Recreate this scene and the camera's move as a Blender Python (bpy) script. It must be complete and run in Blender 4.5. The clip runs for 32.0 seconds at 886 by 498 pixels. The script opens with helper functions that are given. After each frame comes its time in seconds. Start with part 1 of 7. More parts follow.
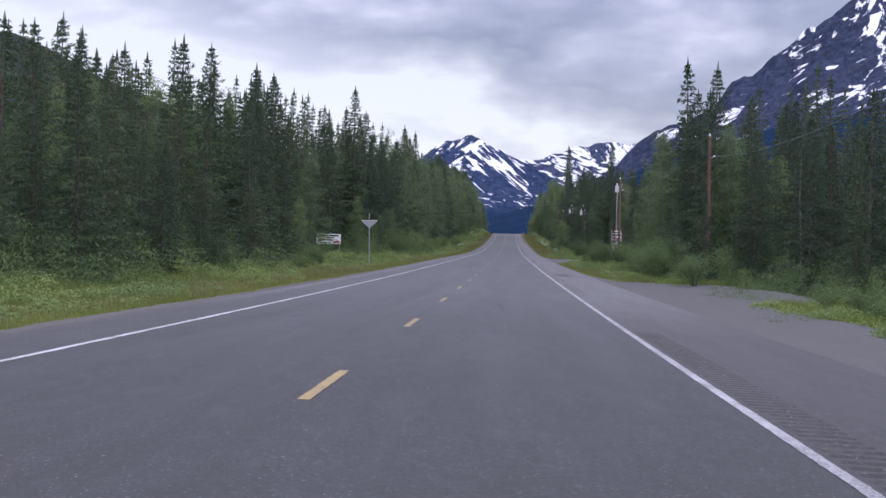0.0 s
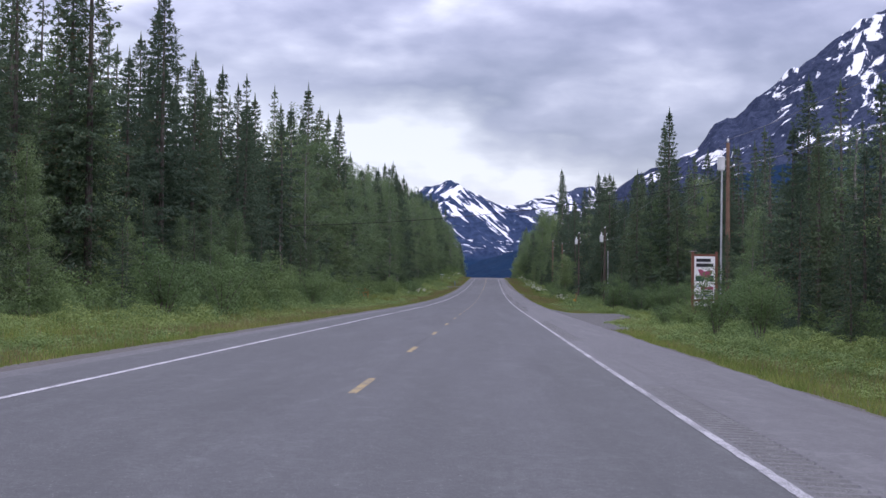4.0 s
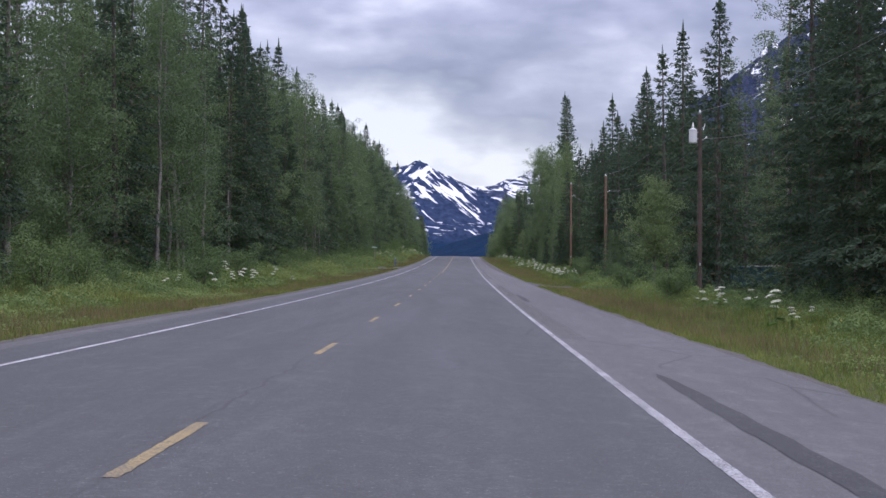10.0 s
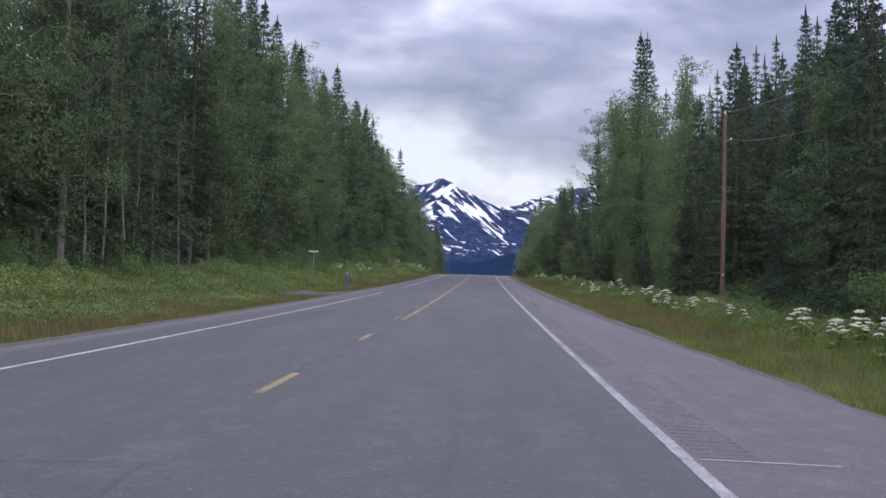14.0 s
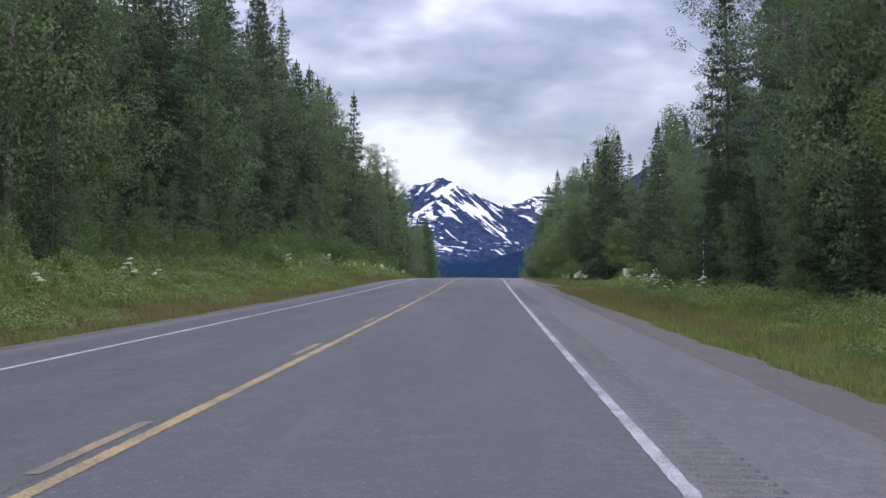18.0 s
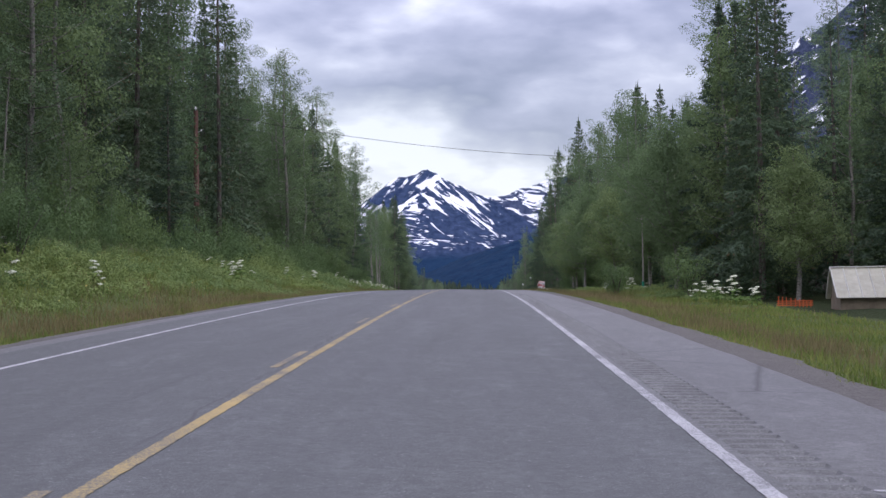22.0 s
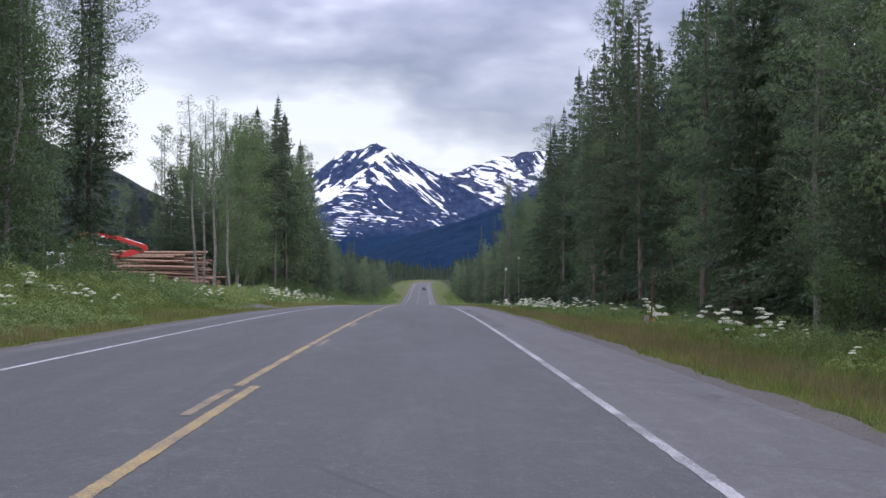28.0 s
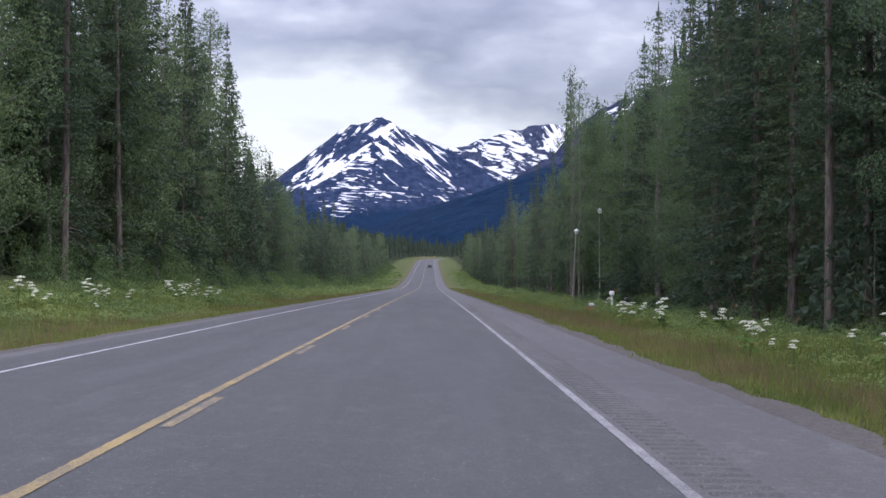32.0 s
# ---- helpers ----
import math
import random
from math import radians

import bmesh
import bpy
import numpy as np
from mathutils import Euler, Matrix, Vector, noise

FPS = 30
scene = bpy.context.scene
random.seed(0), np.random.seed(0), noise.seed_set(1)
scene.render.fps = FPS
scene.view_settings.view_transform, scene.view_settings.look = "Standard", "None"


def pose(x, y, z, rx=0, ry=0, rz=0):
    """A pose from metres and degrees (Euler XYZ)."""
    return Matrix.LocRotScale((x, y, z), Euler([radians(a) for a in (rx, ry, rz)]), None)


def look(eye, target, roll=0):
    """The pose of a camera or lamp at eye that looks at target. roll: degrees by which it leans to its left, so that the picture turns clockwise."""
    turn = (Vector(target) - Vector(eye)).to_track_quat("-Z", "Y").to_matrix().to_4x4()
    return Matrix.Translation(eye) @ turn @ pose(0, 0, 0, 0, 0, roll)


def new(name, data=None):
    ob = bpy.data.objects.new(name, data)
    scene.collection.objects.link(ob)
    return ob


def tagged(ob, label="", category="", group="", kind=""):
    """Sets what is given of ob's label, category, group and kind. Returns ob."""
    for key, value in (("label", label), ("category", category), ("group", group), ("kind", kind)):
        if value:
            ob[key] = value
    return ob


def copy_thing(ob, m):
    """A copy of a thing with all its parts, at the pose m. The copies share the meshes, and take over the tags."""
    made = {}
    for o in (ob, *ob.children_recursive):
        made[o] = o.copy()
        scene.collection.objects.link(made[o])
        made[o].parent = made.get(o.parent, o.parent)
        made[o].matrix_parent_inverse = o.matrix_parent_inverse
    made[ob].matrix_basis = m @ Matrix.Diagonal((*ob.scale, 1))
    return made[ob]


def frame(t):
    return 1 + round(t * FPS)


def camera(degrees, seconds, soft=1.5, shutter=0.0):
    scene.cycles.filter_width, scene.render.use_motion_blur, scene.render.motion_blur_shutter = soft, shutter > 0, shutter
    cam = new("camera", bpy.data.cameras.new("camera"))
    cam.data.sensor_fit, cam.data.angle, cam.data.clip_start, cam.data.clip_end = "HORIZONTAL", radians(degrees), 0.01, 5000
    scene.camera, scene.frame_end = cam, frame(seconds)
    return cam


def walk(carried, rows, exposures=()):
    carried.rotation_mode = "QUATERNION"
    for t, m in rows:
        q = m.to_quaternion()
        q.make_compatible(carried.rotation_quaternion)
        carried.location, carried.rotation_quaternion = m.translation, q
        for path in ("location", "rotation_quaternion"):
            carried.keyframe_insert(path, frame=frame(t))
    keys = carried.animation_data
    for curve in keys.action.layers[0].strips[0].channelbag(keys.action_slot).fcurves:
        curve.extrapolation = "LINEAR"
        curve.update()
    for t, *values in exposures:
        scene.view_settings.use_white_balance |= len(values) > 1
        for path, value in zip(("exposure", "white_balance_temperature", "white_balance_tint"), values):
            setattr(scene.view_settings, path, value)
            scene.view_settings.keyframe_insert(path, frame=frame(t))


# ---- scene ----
# The road runs along +y; x = 0 is its yellow centre line.
cam = camera(34.58, 32.0, soft=1.5)
PATH = [
    (0, 1.745, -0.00, 1.769, 89.971, -1.246, 2.689), (0.5, 1.861, 13.10, 1.723, 90.496, -1.265, 2.363),
    (1, 1.957, 26.20, 1.691, 90.452, -1.313, 2.319), (1.5, 2.016, 39.27, 1.674, 90.707, -1.064, 2.252),
    (2, 2.037, 52.31, 1.671, 90.715, -0.986, 2.145), (2.5, 1.998, 65.29, 1.678, 91.148, -0.857, 1.814),
    (4.5, 1.617, 117.02, 1.805, 91.921, -0.608, 1.967), (5, 1.524, 129.97, 1.848, 91.445, -0.754, 2.074),
    (5.5, 1.462, 142.94, 1.893, 91.180, -0.499, 2.074), (6, 1.435, 155.94, 1.942, 91.140, -0.250, 1.925),
    (6.5, 1.463, 168.98, 1.992, 91.444, -0.111, 1.573), (7, 1.514, 182.04, 2.043, 92.066, 0.074, 1.075),
    (7.5, 1.579, 195.09, 2.094, 91.703, 0.400, 0.944), (8, 1.647, 208.11, 2.146, 91.968, 0.064, 0.807),
    (8.5, 1.734, 221.07, 2.198, 91.450, -0.138, 0.829), (9, 1.838, 233.98, 2.270, 91.204, -0.437, 0.857),
    (9.5, 1.970, 246.82, 2.352, 91.060, -0.452, 0.992), (10, 2.107, 259.60, 2.446, 91.280, -0.389, 0.756),
    (10.5, 2.221, 272.34, 2.562, 91.295, -0.215, 0.849), (11, 2.305, 285.06, 2.688, 91.145, -0.652, 1.177),
    (11.5, 2.335, 297.81, 2.829, 91.027, -0.883, 1.163), (12, 2.358, 310.64, 2.995, 91.126, -0.904, 1.131),
    (12.5, 2.373, 323.60, 3.174, 91.612, -1.434, 1.137), (13, 2.393, 336.63, 3.374, 92.086, -1.139, 1.141),
    (13.5, 2.375, 349.71, 3.586, 92.027, -1.722, 1.235), (14, 2.381, 362.78, 3.803, 92.090, -1.355, 1.674),
    (14.5, 2.406, 375.83, 4.031, 92.020, -0.870, 1.659), (16.5, 2.589, 427.88, 5.104, 91.445, -0.436, 2.087),
    (17, 2.629, 440.82, 5.403, 91.677, 0.103, 1.982), (17.5, 2.722, 453.69, 5.712, 91.440, -0.342, 2.092),
    (18, 2.781, 466.46, 6.025, 92.149, 0.272, 1.835), (18.5, 2.791, 479.12, 6.342, 92.411, 0.149, 1.766),
    (19, 2.725, 491.71, 6.660, 92.294, -0.053, 1.950), (19.5, 2.662, 504.29, 6.981, 92.010, 0.162, 1.482),
    (20, 2.622, 516.90, 7.311, 91.873, 0.303, 1.120), (20.5, 2.560, 529.59, 7.662, 91.680, 0.401, 1.011),
    (21, 2.500, 542.34, 8.026, 91.453, -0.020, 1.133), (21.5, 2.421, 555.15, 8.411, 91.711, 0.603, 1.212),
    (22, 2.327, 567.98, 8.783, 91.901, 0.720, 1.301), (22.5, 2.174, 580.83, 9.143, 92.116, 0.084, 1.255),
    (23, 2.021, 593.68, 9.459, 92.063, -0.230, 0.916), (23.5, 1.902, 606.50, 9.743, 91.854, -0.580, 0.592),
    (24, 1.836, 619.28, 9.998, 91.597, -0.930, 0.265), (24.5, 1.799, 631.97, 10.190, 91.264, -1.308, 0.015),
    (25, 1.830, 644.56, 10.352, 91.281, -1.022, -0.362), (25.5, 1.918, 657.03, 10.469, 91.319, -0.397, -0.708),
    (26, 2.035, 669.41, 10.553, 91.044, 0.196, -0.823), (26.5, 2.128, 681.71, 10.623, 90.772, 0.549, -0.727),
    (28.5, 2.010, 730.72, 10.677, 91.086, -0.437, -0.760), (29, 1.967, 743.03, 10.632, 90.948, -0.490, -0.733),
    (29.5, 1.936, 755.42, 10.555, 90.268, -0.394, -0.465), (30, 1.954, 767.89, 10.456, 89.810, -0.356, -0.389),
    (30.5, 2.062, 780.42, 10.340, 90.001, -0.119, -0.426), (31, 2.193, 792.99, 10.183, 89.851, 0.245, -0.446),
    (31.5, 2.283, 805.56, 10.008, 90.102, 0.119, -0.457), (32, 2.352, 818.13, 9.809, 90.119, -0.040, -0.496),
]
# the film starts a little cooler and turns neutral half way
TINTS = [(0.0, -0.08, 6380, 13.5), (6.0, -0.03, 6393, 13.2), (9.0, -0.06, 6400, 13.0), (11.5, -0.11, 6425, 12.3), (14.0, -0.12, 6450, 11.5), (17.5, 0.0, 6500, 10), (32.0, 0.0, 6500, 10)]
walk(cam, [(r[0], pose(*r[1:])) for r in PATH], TINTS)

# ---- light: an overcast sky, brightest overhead ----
world = bpy.data.worlds.new("overcast_sky")
scene.world = world
world.use_nodes = True


class Nodes:
    """Short hand for building node trees."""

    def __init__(self, tree):
        self.tree = tree
        tree.nodes.clear()

    def add(self, kind, **inputs):
        n = self.tree.nodes.new("ShaderNode" + kind)
        for k, v in inputs.items():
            self.put(n, k, v)
        return n

    def put(self, n, k, v):
        sock = n.inputs[int(k[1:])] if k[0] == "i" and k[1:].isdigit() else n.inputs[k.replace("_", " ")]
        if isinstance(v, bpy.types.NodeSocket):
            self.tree.links.new(v, sock)
        elif isinstance(v, bpy.types.Node):
            self.tree.links.new(v.outputs[0], sock)
        else:
            sock.default_value = v

    def math(self, op, a, b=0.0, c=0.0, clamp=False):
        n = self.add("Math", i0=a, i1=b, i2=c)
        n.operation = op
        n.use_clamp = clamp
        return n.outputs[0]

    def noise(self, vec, scale, detail=4.0, rough=0.55, distort=0.0):
        return self.add("TexNoise", Vector=vec, Scale=scale, Detail=detail, Roughness=rough, Distortion=distort).outputs[0]

    def ramp(self, fac, stops, mode="LINEAR"):
        n = self.add("ValToRGB", Fac=fac)
        cr = n.color_ramp
        cr.interpolation = mode
        while len(cr.elements) < len(stops):
            cr.elements.new(0.5)
        for e, (p, c) in zip(cr.elements, stops):
            e.position = p
            e.color = (*c, 1.0) if len(c) == 3 else c
        return n.outputs[0]

    def mix(self, fac, a, b, mode="MIX"):
        n = self.tree.nodes.new("ShaderNodeMix")
        n.data_type, n.blend_type = "RGBA", mode
        for sock, v in ((n.inputs[0], fac), (n.inputs[6], a), (n.inputs[7], b)):
            if isinstance(v, bpy.types.NodeSocket):
                self.tree.links.new(v, sock)
            else:
                sock.default_value = (*v, 1.0) if isinstance(v, tuple) and len(v) == 3 else v
        return n.outputs[2]

    def mapped(self, vec, scale=(1, 1, 1), rot=(0, 0, 0)):
        return self.add("Mapping", Vector=vec, Scale=scale, Rotation=rot).outputs[0]


def g3(v):
    return (v, v, v)


W = Nodes(world.node_tree)
sky = W.add("TexSky")
sky.sky_type, sky.sun_disc, sky.sun_elevation, sky.sun_rotation = "NISHITA", False, radians(53), radians(120)
way = W.add("TexCoord").outputs["Generated"]
sep = W.add("SeparateXYZ", Vector=way)
up = W.math("MAXIMUM", sep.outputs[2], 0.0)
# layered cloud: banks drawn out sideways low down, an even grey lid higher up
az = W.math("ARCTAN2", sep.outputs[0], sep.outputs[1])
el = W.math("ARCSINE", up)
bank = W.add("CombineXYZ", X=W.math("MULTIPLY", az, 6.5), Y=W.math("MULTIPLY", W.math("POWER", el, 0.8), 13.5), Z=4.1).outputs[0]
big = W.noise(bank, 1.15, 3.0, 0.5, 0.2)
fine = W.noise(bank, 3.6, 5.0, 0.55, 0.15)
puff = W.math("ADD", W.math("MULTIPLY", big, 0.78), W.math("MULTIPLY", fine, 0.22))
cloud = W.ramp(puff, [(0.36, (0.190, 0.184, 0.285)), (0.44, (0.262, 0.254, 0.37)), (0.52, (0.355, 0.345, 0.475)), (0.60, (0.50, 0.49, 0.625)), (0.70, (0.75, 0.74, 0.86))])
# thin bright cloud low over the ranges
low = W.ramp(W.math("ADD", W.math("ADD", el, W.math("MULTIPLY", az, 0.30)), W.math("MULTIPLY", W.math("SUBTRACT", puff, 0.5), 0.26)), [(0.058, g3(0.92)), (0.112, g3(0.0))])
cloud = W.mix(low, cloud, (0.79, 0.79, 0.88))
zenith = W.math("ADD", 1.0, W.math("MULTIPLY", W.math("POWER", W.math("MAXIMUM", W.math("SUBTRACT", up, 0.16), 0.0), 0.9), 4.9))
veil = W.add("Background", Color=cloud, Strength=zenith)
blue = W.add("Background", Color=sky, Strength=0.05)
both = W.add("AddShader", i0=veil, i1=blue)
W.add("OutputWorld", Surface=both)

sun = new("sun", bpy.data.lights.new("sun", "SUN"))
sun.data.energy, sun.data.angle, sun.data.color = 1.5, radians(25), (1.0, 0.97, 0.93)
sun.matrix_world = look((0, 0, 0), (-0.52, 0.30, -0.80))
scene.view_settings.exposure = 0.0

# ---- the shape of the land ----
ROAD_Z = [0.04, -0.02, 0.04, 0.19, 0.38, 0.59, 0.80, 1.10, 1.53, 2.12, 2.81, 3.63, 4.57, 5.56, 6.62, 7.76, 8.61, 9.06, 9.21, 9.11, 8.74, 8.09]
ROAD_TILT = [-0.016, -0.021, -0.028, -0.020, -0.014, -0.009, -0.004, -0.003, -0.004, -0.008, -0.010, -0.002, 0.0]
FAR_S = [860, 900, 960, 1020, 1080, 1140, 1200, 1300, 1420, 1590, 1800, 2400, 5200]
FAR_Z = [7.22, 6.28, 4.84, 3.4, 2.0, 0.8, 0.25, 0.3, 1.1, 2.7, 3.5, 2.0, 2.0]
_s = np.concatenate([[-3000, -300], np.arange(-20, 821, 40), FAR_S])
_z = np.concatenate([[-2.0, 0.3], ROAD_Z, FAR_Z])
# the long sag of the valley floor under those levels
_z = _z + 2.6e-6 * np.clip(_s - 430, -450, 420) ** 2 + 0.0022 * np.clip(_s - 850, 0, 700) - 0.0023 * np.clip(-20 - _s, 0, 200)
_m = np.gradient(_z, _s)


def road_z(s):
    """Height of the centre line, a smooth curve through the levels above."""
    s = np.asarray(s, float)
    i = np.clip(np.searchsorted(_s, s) - 1, 0, len(_s) - 2)
    h = _s[i + 1] - _s[i]
    u = np.clip((s - _s[i]) / h, 0, 1)
    return ((2 * u**3 - 3 * u**2 + 1) * _z[i] + (u**3 - 2 * u**2 + u) * h * _m[i]
            + (3 * u**2 - 2 * u**3) * _z[i + 1] + (u**3 - u**2) * h * _m[i + 1])


def bend(s):
    """The road swings to the right far down the valley."""
    return np.maximum(0.0, np.asarray(s, float) - 1580.0) ** 2 * 0.00022


def paved_edge(s):
    """How far the right shoulder is paved."""
    return np.interp(s, [-60, 380, 450, 1760], [6.75, 6.75, 5.9, 5.8])


def tilt(s):
    return np.interp(s, np.arange(-20, 950, 80), ROAD_TILT)


def surface(x, s):
    """Height of the paved surface at x across, s along."""
    return road_z(s) - 0.015 * np.abs(x) + tilt(s) * x


LEFT_BANK = ([-50, 200, 290, 340, 440, 520, 590, 680, 740, 800, 860, 960, 1100], [0.2, 0.3, 0.4, 0.6, 1.4, 2.0, 3.4, 3.2, 2.0, 1.9, 1.8, 0.8, 0.2])
RIGHT_BANK = ([-50, 100, 250, 400, 520, 575, 600, 634, 650, 760, 900, 1100], [-0.2, -0.5, -0.5, -0.3, -0.3, -0.3, -0.8, -0.8, -0.3, -0.6, -0.8, 0.0])


def wobble(x, s):
    return (np.sin(x * 0.71 + 1.3) * np.sin(s * 0.113 + x * 0.2) * 0.5 + np.sin(s * 0.37 + 0.9 * np.sin(x)) * 0.3
            + np.sin(x * 1.9 + s * 0.61) * 0.2)


def ground_z(x, s):
    """Height of the land at x across, s along. The left verge begins nearer to the road than the right one."""
    x, s = np.asarray(x, float), np.asarray(s, float)
    a = np.abs(x)
    edge = surface(np.clip(x, -5.7, 6.4), s)
    a = np.where(x < 0, a + 0.7 * np.clip((14.0 - a) / 4, 0, 1), a)
    bank = np.where(x < 0, np.interp(s, *LEFT_BANK), np.interp(s, *RIGHT_BANK))
    ditch = np.where(x < 0, -0.25, -0.35) * np.clip((a - 6.4) / 2.2, 0, 1) * np.clip((14.5 - a) / 5, 0, 1)
    rise = bank * np.clip((a - 8.0) / 8.5, 0, 1) ** 1.3
    rough = wobble(x, s) * 0.16 * np.clip((a - 7.2) / 5, 0, 1) + wobble(x * 0.2, s * 0.2) * 1.2 * np.clip((a - 30) / 60, 0, 1)
    return edge + ditch + rise + rough - 0.02 * np.clip((a - 6.2) / 0.5, 0, 1)


# ---- materials ----
def material(name):
    m = bpy.data.materials.new(name)
    m.use_nodes = True
    n = Nodes(m.node_tree)
    return m, n


def finish(n, color, rough=0.8, metal=0.0, bump=None, strength=0.3, distance=0.02, spec=0.3, extra=None):
    b = n.add("BsdfPrincipled", Roughness=rough, Metallic=metal)
    n.put(b, "Base Color", color if not isinstance(color, tuple) else (*color, 1.0))
    n.put(b, "Specular IOR Level", spec)
    if bump is not None:
        n.put(b, "Normal", n.add("Bump", Height=bump, Strength=strength, Distance=distance).outputs[0])
    out = b
    if extra is not None:
        out = n.add("MixShader", Fac=extra[0], i1=b, i2=extra[1])
    n.add("OutputMaterial", Surface=out)


def position(n):
    return n.add("NewGeometry").outputs["Position"]


def asphalt(name, base, patchy, start=1.0):
    m, n = material(name)
    p = position(n)
    grit = n.noise(p, 70.0, 3.0, 0.75)
    grain = n.noise(p, 11.0, 5.0, 0.7)
    mottle = n.noise(n.mapped(p, (1, 0.45, 1)), 3.2, 5.0, 0.65, 0.3)
    blot = n.noise(n.mapped(p, (0.9, 0.06, 1)), 1.0, 5.0, 0.6, 0.3)
    lanes = n.noise(n.mapped(p, (0.8, 0.004, 0)), 1.0, 2.0, 0.4)
    col = n.mix(blot, tuple(c * (1 - patchy) for c in base), tuple(c * (1 + patchy) for c in base))
    col = n.mix(n.math("MULTIPLY", lanes, 0.55), col, tuple(c * 0.78 for c in base))
    col = n.mix(n.ramp(grit, [(0.36, g3(0.85)), (0.56, g3(0.0))]), col, tuple(c * 0.38 for c in base))
    col = n.mix(n.ramp(grit, [(0.58, g3(0.0)), (0.72, g3(0.75))]), col, tuple(min(1, c * 2.3) for c in base))
    col = n.mix(n.ramp(mottle, [(0.40, g3(0.35)), (0.54, g3(0.0))]), col, tuple(c * 0.66 for c in base))
    col = n.mix(n.ramp(mottle, [(0.54, g3(0.0)), (0.68, g3(0.35))]), col, tuple(c * 1.4 for c in base))
    # tyre-polished wheel tracks, and dark rubber smears along the lanes
    sx = n.add("SeparateXYZ", Vector=p).outputs[0]
    track = n.math("ABSOLUTE", n.math("SUBTRACT", n.math("ABSOLUTE", n.math("SUBTRACT", n.math("ABSOLUTE", sx), 1.95)), 0.85))
    track = n.math("ADD", track, n.math("MULTIPLY", n.math("SUBTRACT", n.noise(n.mapped(p, (0.6, 0.03, 0)), 1.0, 3.0), 0.5), 0.9))
    col = n.mix(n.ramp(track, [(0.0, g3(0.42)), (0.55, g3(0.0))]), col, tuple(c * 0.70 for c in base))
    smear = n.noise(n.mapped(p, (2.6, 0.05, 0)), 1.0, 4.0, 0.6, 0.6)
    col = n.mix(n.ramp(smear, [(0.58, g3(0.0)), (0.70, g3(0.40))]), col, tuple(c * 0.58 for c in base))
    pale = n.noise(n.mapped(p, (1.1, 0.16, 0)), 1.0, 5.0, 0.65, 0.5)
    col = n.mix(n.ramp(pale, [(0.56, g3(0.0)), (0.70, g3(0.35))]), col, tuple(c * 1.35 for c in base))
    # the tone changes along the road, darkest over the first 50 m
    sy = n.math("ADD", n.add("SeparateXYZ", Vector=p).outputs[1], n.math("MULTIPLY", n.noise(p, 0.15, 3.0), 12.0))
    tone_along = n.ramp(n.math("DIVIDE", sy, 1000.0), [(k / 1000, g3(v)) for k, v in ((0, 0.36 * start), (16, 0.44 * start), (34, 0.66 * start), (54, 1.0), (190, 1.0), (330, 0.90), (440, 1.10), (495, 0.90), (552, 0.80), (572, 1.15),
                                                                                 (650, 1.26), (705, 1.04), (750, 0.90), (900, 0.88))])
    col = n.mix(1.0, col, tone_along, "MULTIPLY")
    chip = n.noise(p, 38.0, 2.0, 0.5)
    col = n.mix(n.ramp(chip, [(0.67, g3(0.0)), (0.72, g3(0.8))]), col, (0.25, 0.245, 0.24))
    col = n.mix(n.ramp(grain, [(0.36, g3(0.55)), (0.54, g3(0.0))]), col, tuple(c * 0.58 for c in base))
    col = n.mix(n.ramp(grain, [(0.56, g3(0.0)), (0.70, g3(0.25))]), col, tuple(c * 1.5 for c in base))
    # the seam between the lanes has opened here and there
    seam = n.math("ABSOLUTE", n.math("SUBTRACT", n.math("ADD", sx, 0.06), n.math("MULTIPLY", n.math("SUBTRACT", n.noise(n.mapped(p, (0, 0.55, 0)), 1.0, 6.0, 0.65), 0.5), 0.55)))
    opened = n.ramp(n.noise(n.mapped(p, (0, 0.045, 0)), 1.0, 2.0), [(0.46, g3(0.0)), (0.56, g3(0.75))])
    col = n.mix(n.math("MULTIPLY", opened, n.ramp(seam, [(0.008, g3(1.0)), (0.024, g3(0.0))])), col, tuple(c * 0.42 for c in base))
    # hair cracks: thin lines of a cell pattern, in some stretches only
    cell = n.add("TexVoronoi", Vector=n.mix(0.06, p, n.add("TexNoise", Vector=p, Scale=1.3, Detail=5.0).outputs[1]), Scale=0.22)
    cell.feature = "DISTANCE_TO_EDGE"
    line = n.ramp(cell.outputs[0], [(0.0, g3(1.0)), (0.008, g3(0.0))])
    where = n.ramp(n.noise(n.mapped(p, (0.2, 0.03, 1)), 1.0, 2.0), [(0.56, g3(0.0)), (0.64, g3(0.75))])
    col = n.mix(n.math("MULTIPLY", line, where), col, tuple(c * 0.3 for c in base))
    h = n.math("ADD", n.math("MULTIPLY", grit, 0.7), n.math("MULTIPLY", grain, 0.4))
    finish(n, col, n.ramp(blot, [(0.3, g3(0.72)), (0.7, g3(0.88))]), bump=h, strength=0.25, distance=0.01, spec=0.35)
    return m


def paint(name, base, wear, road):
    m, n = material(name)
    p = position(n)
    chips = n.noise(p, 48.0, 4.0, 0.75)
    worn = n.noise(n.mapped(p, (1, 0.5, 1)), 1.6, 4.0, 0.65)
    gone = n.ramp(n.math("ADD", n.math("MULTIPLY", chips, 0.65), n.math("MULTIPLY", worn, 0.35)), [(wear - 0.07, g3(0.9)), (wear + 0.05, g3(0.0))])
    dirt = n.noise(p, 3.0, 4.0)
    col = n.mix(dirt, base, tuple(c * 0.72 for c in base))
    col = n.mix(gone, col, road)
    finish(n, col, 0.75, bump=n.noise(p, 70.0, 3.0), strength=0.25, distance=0.008)
    return m


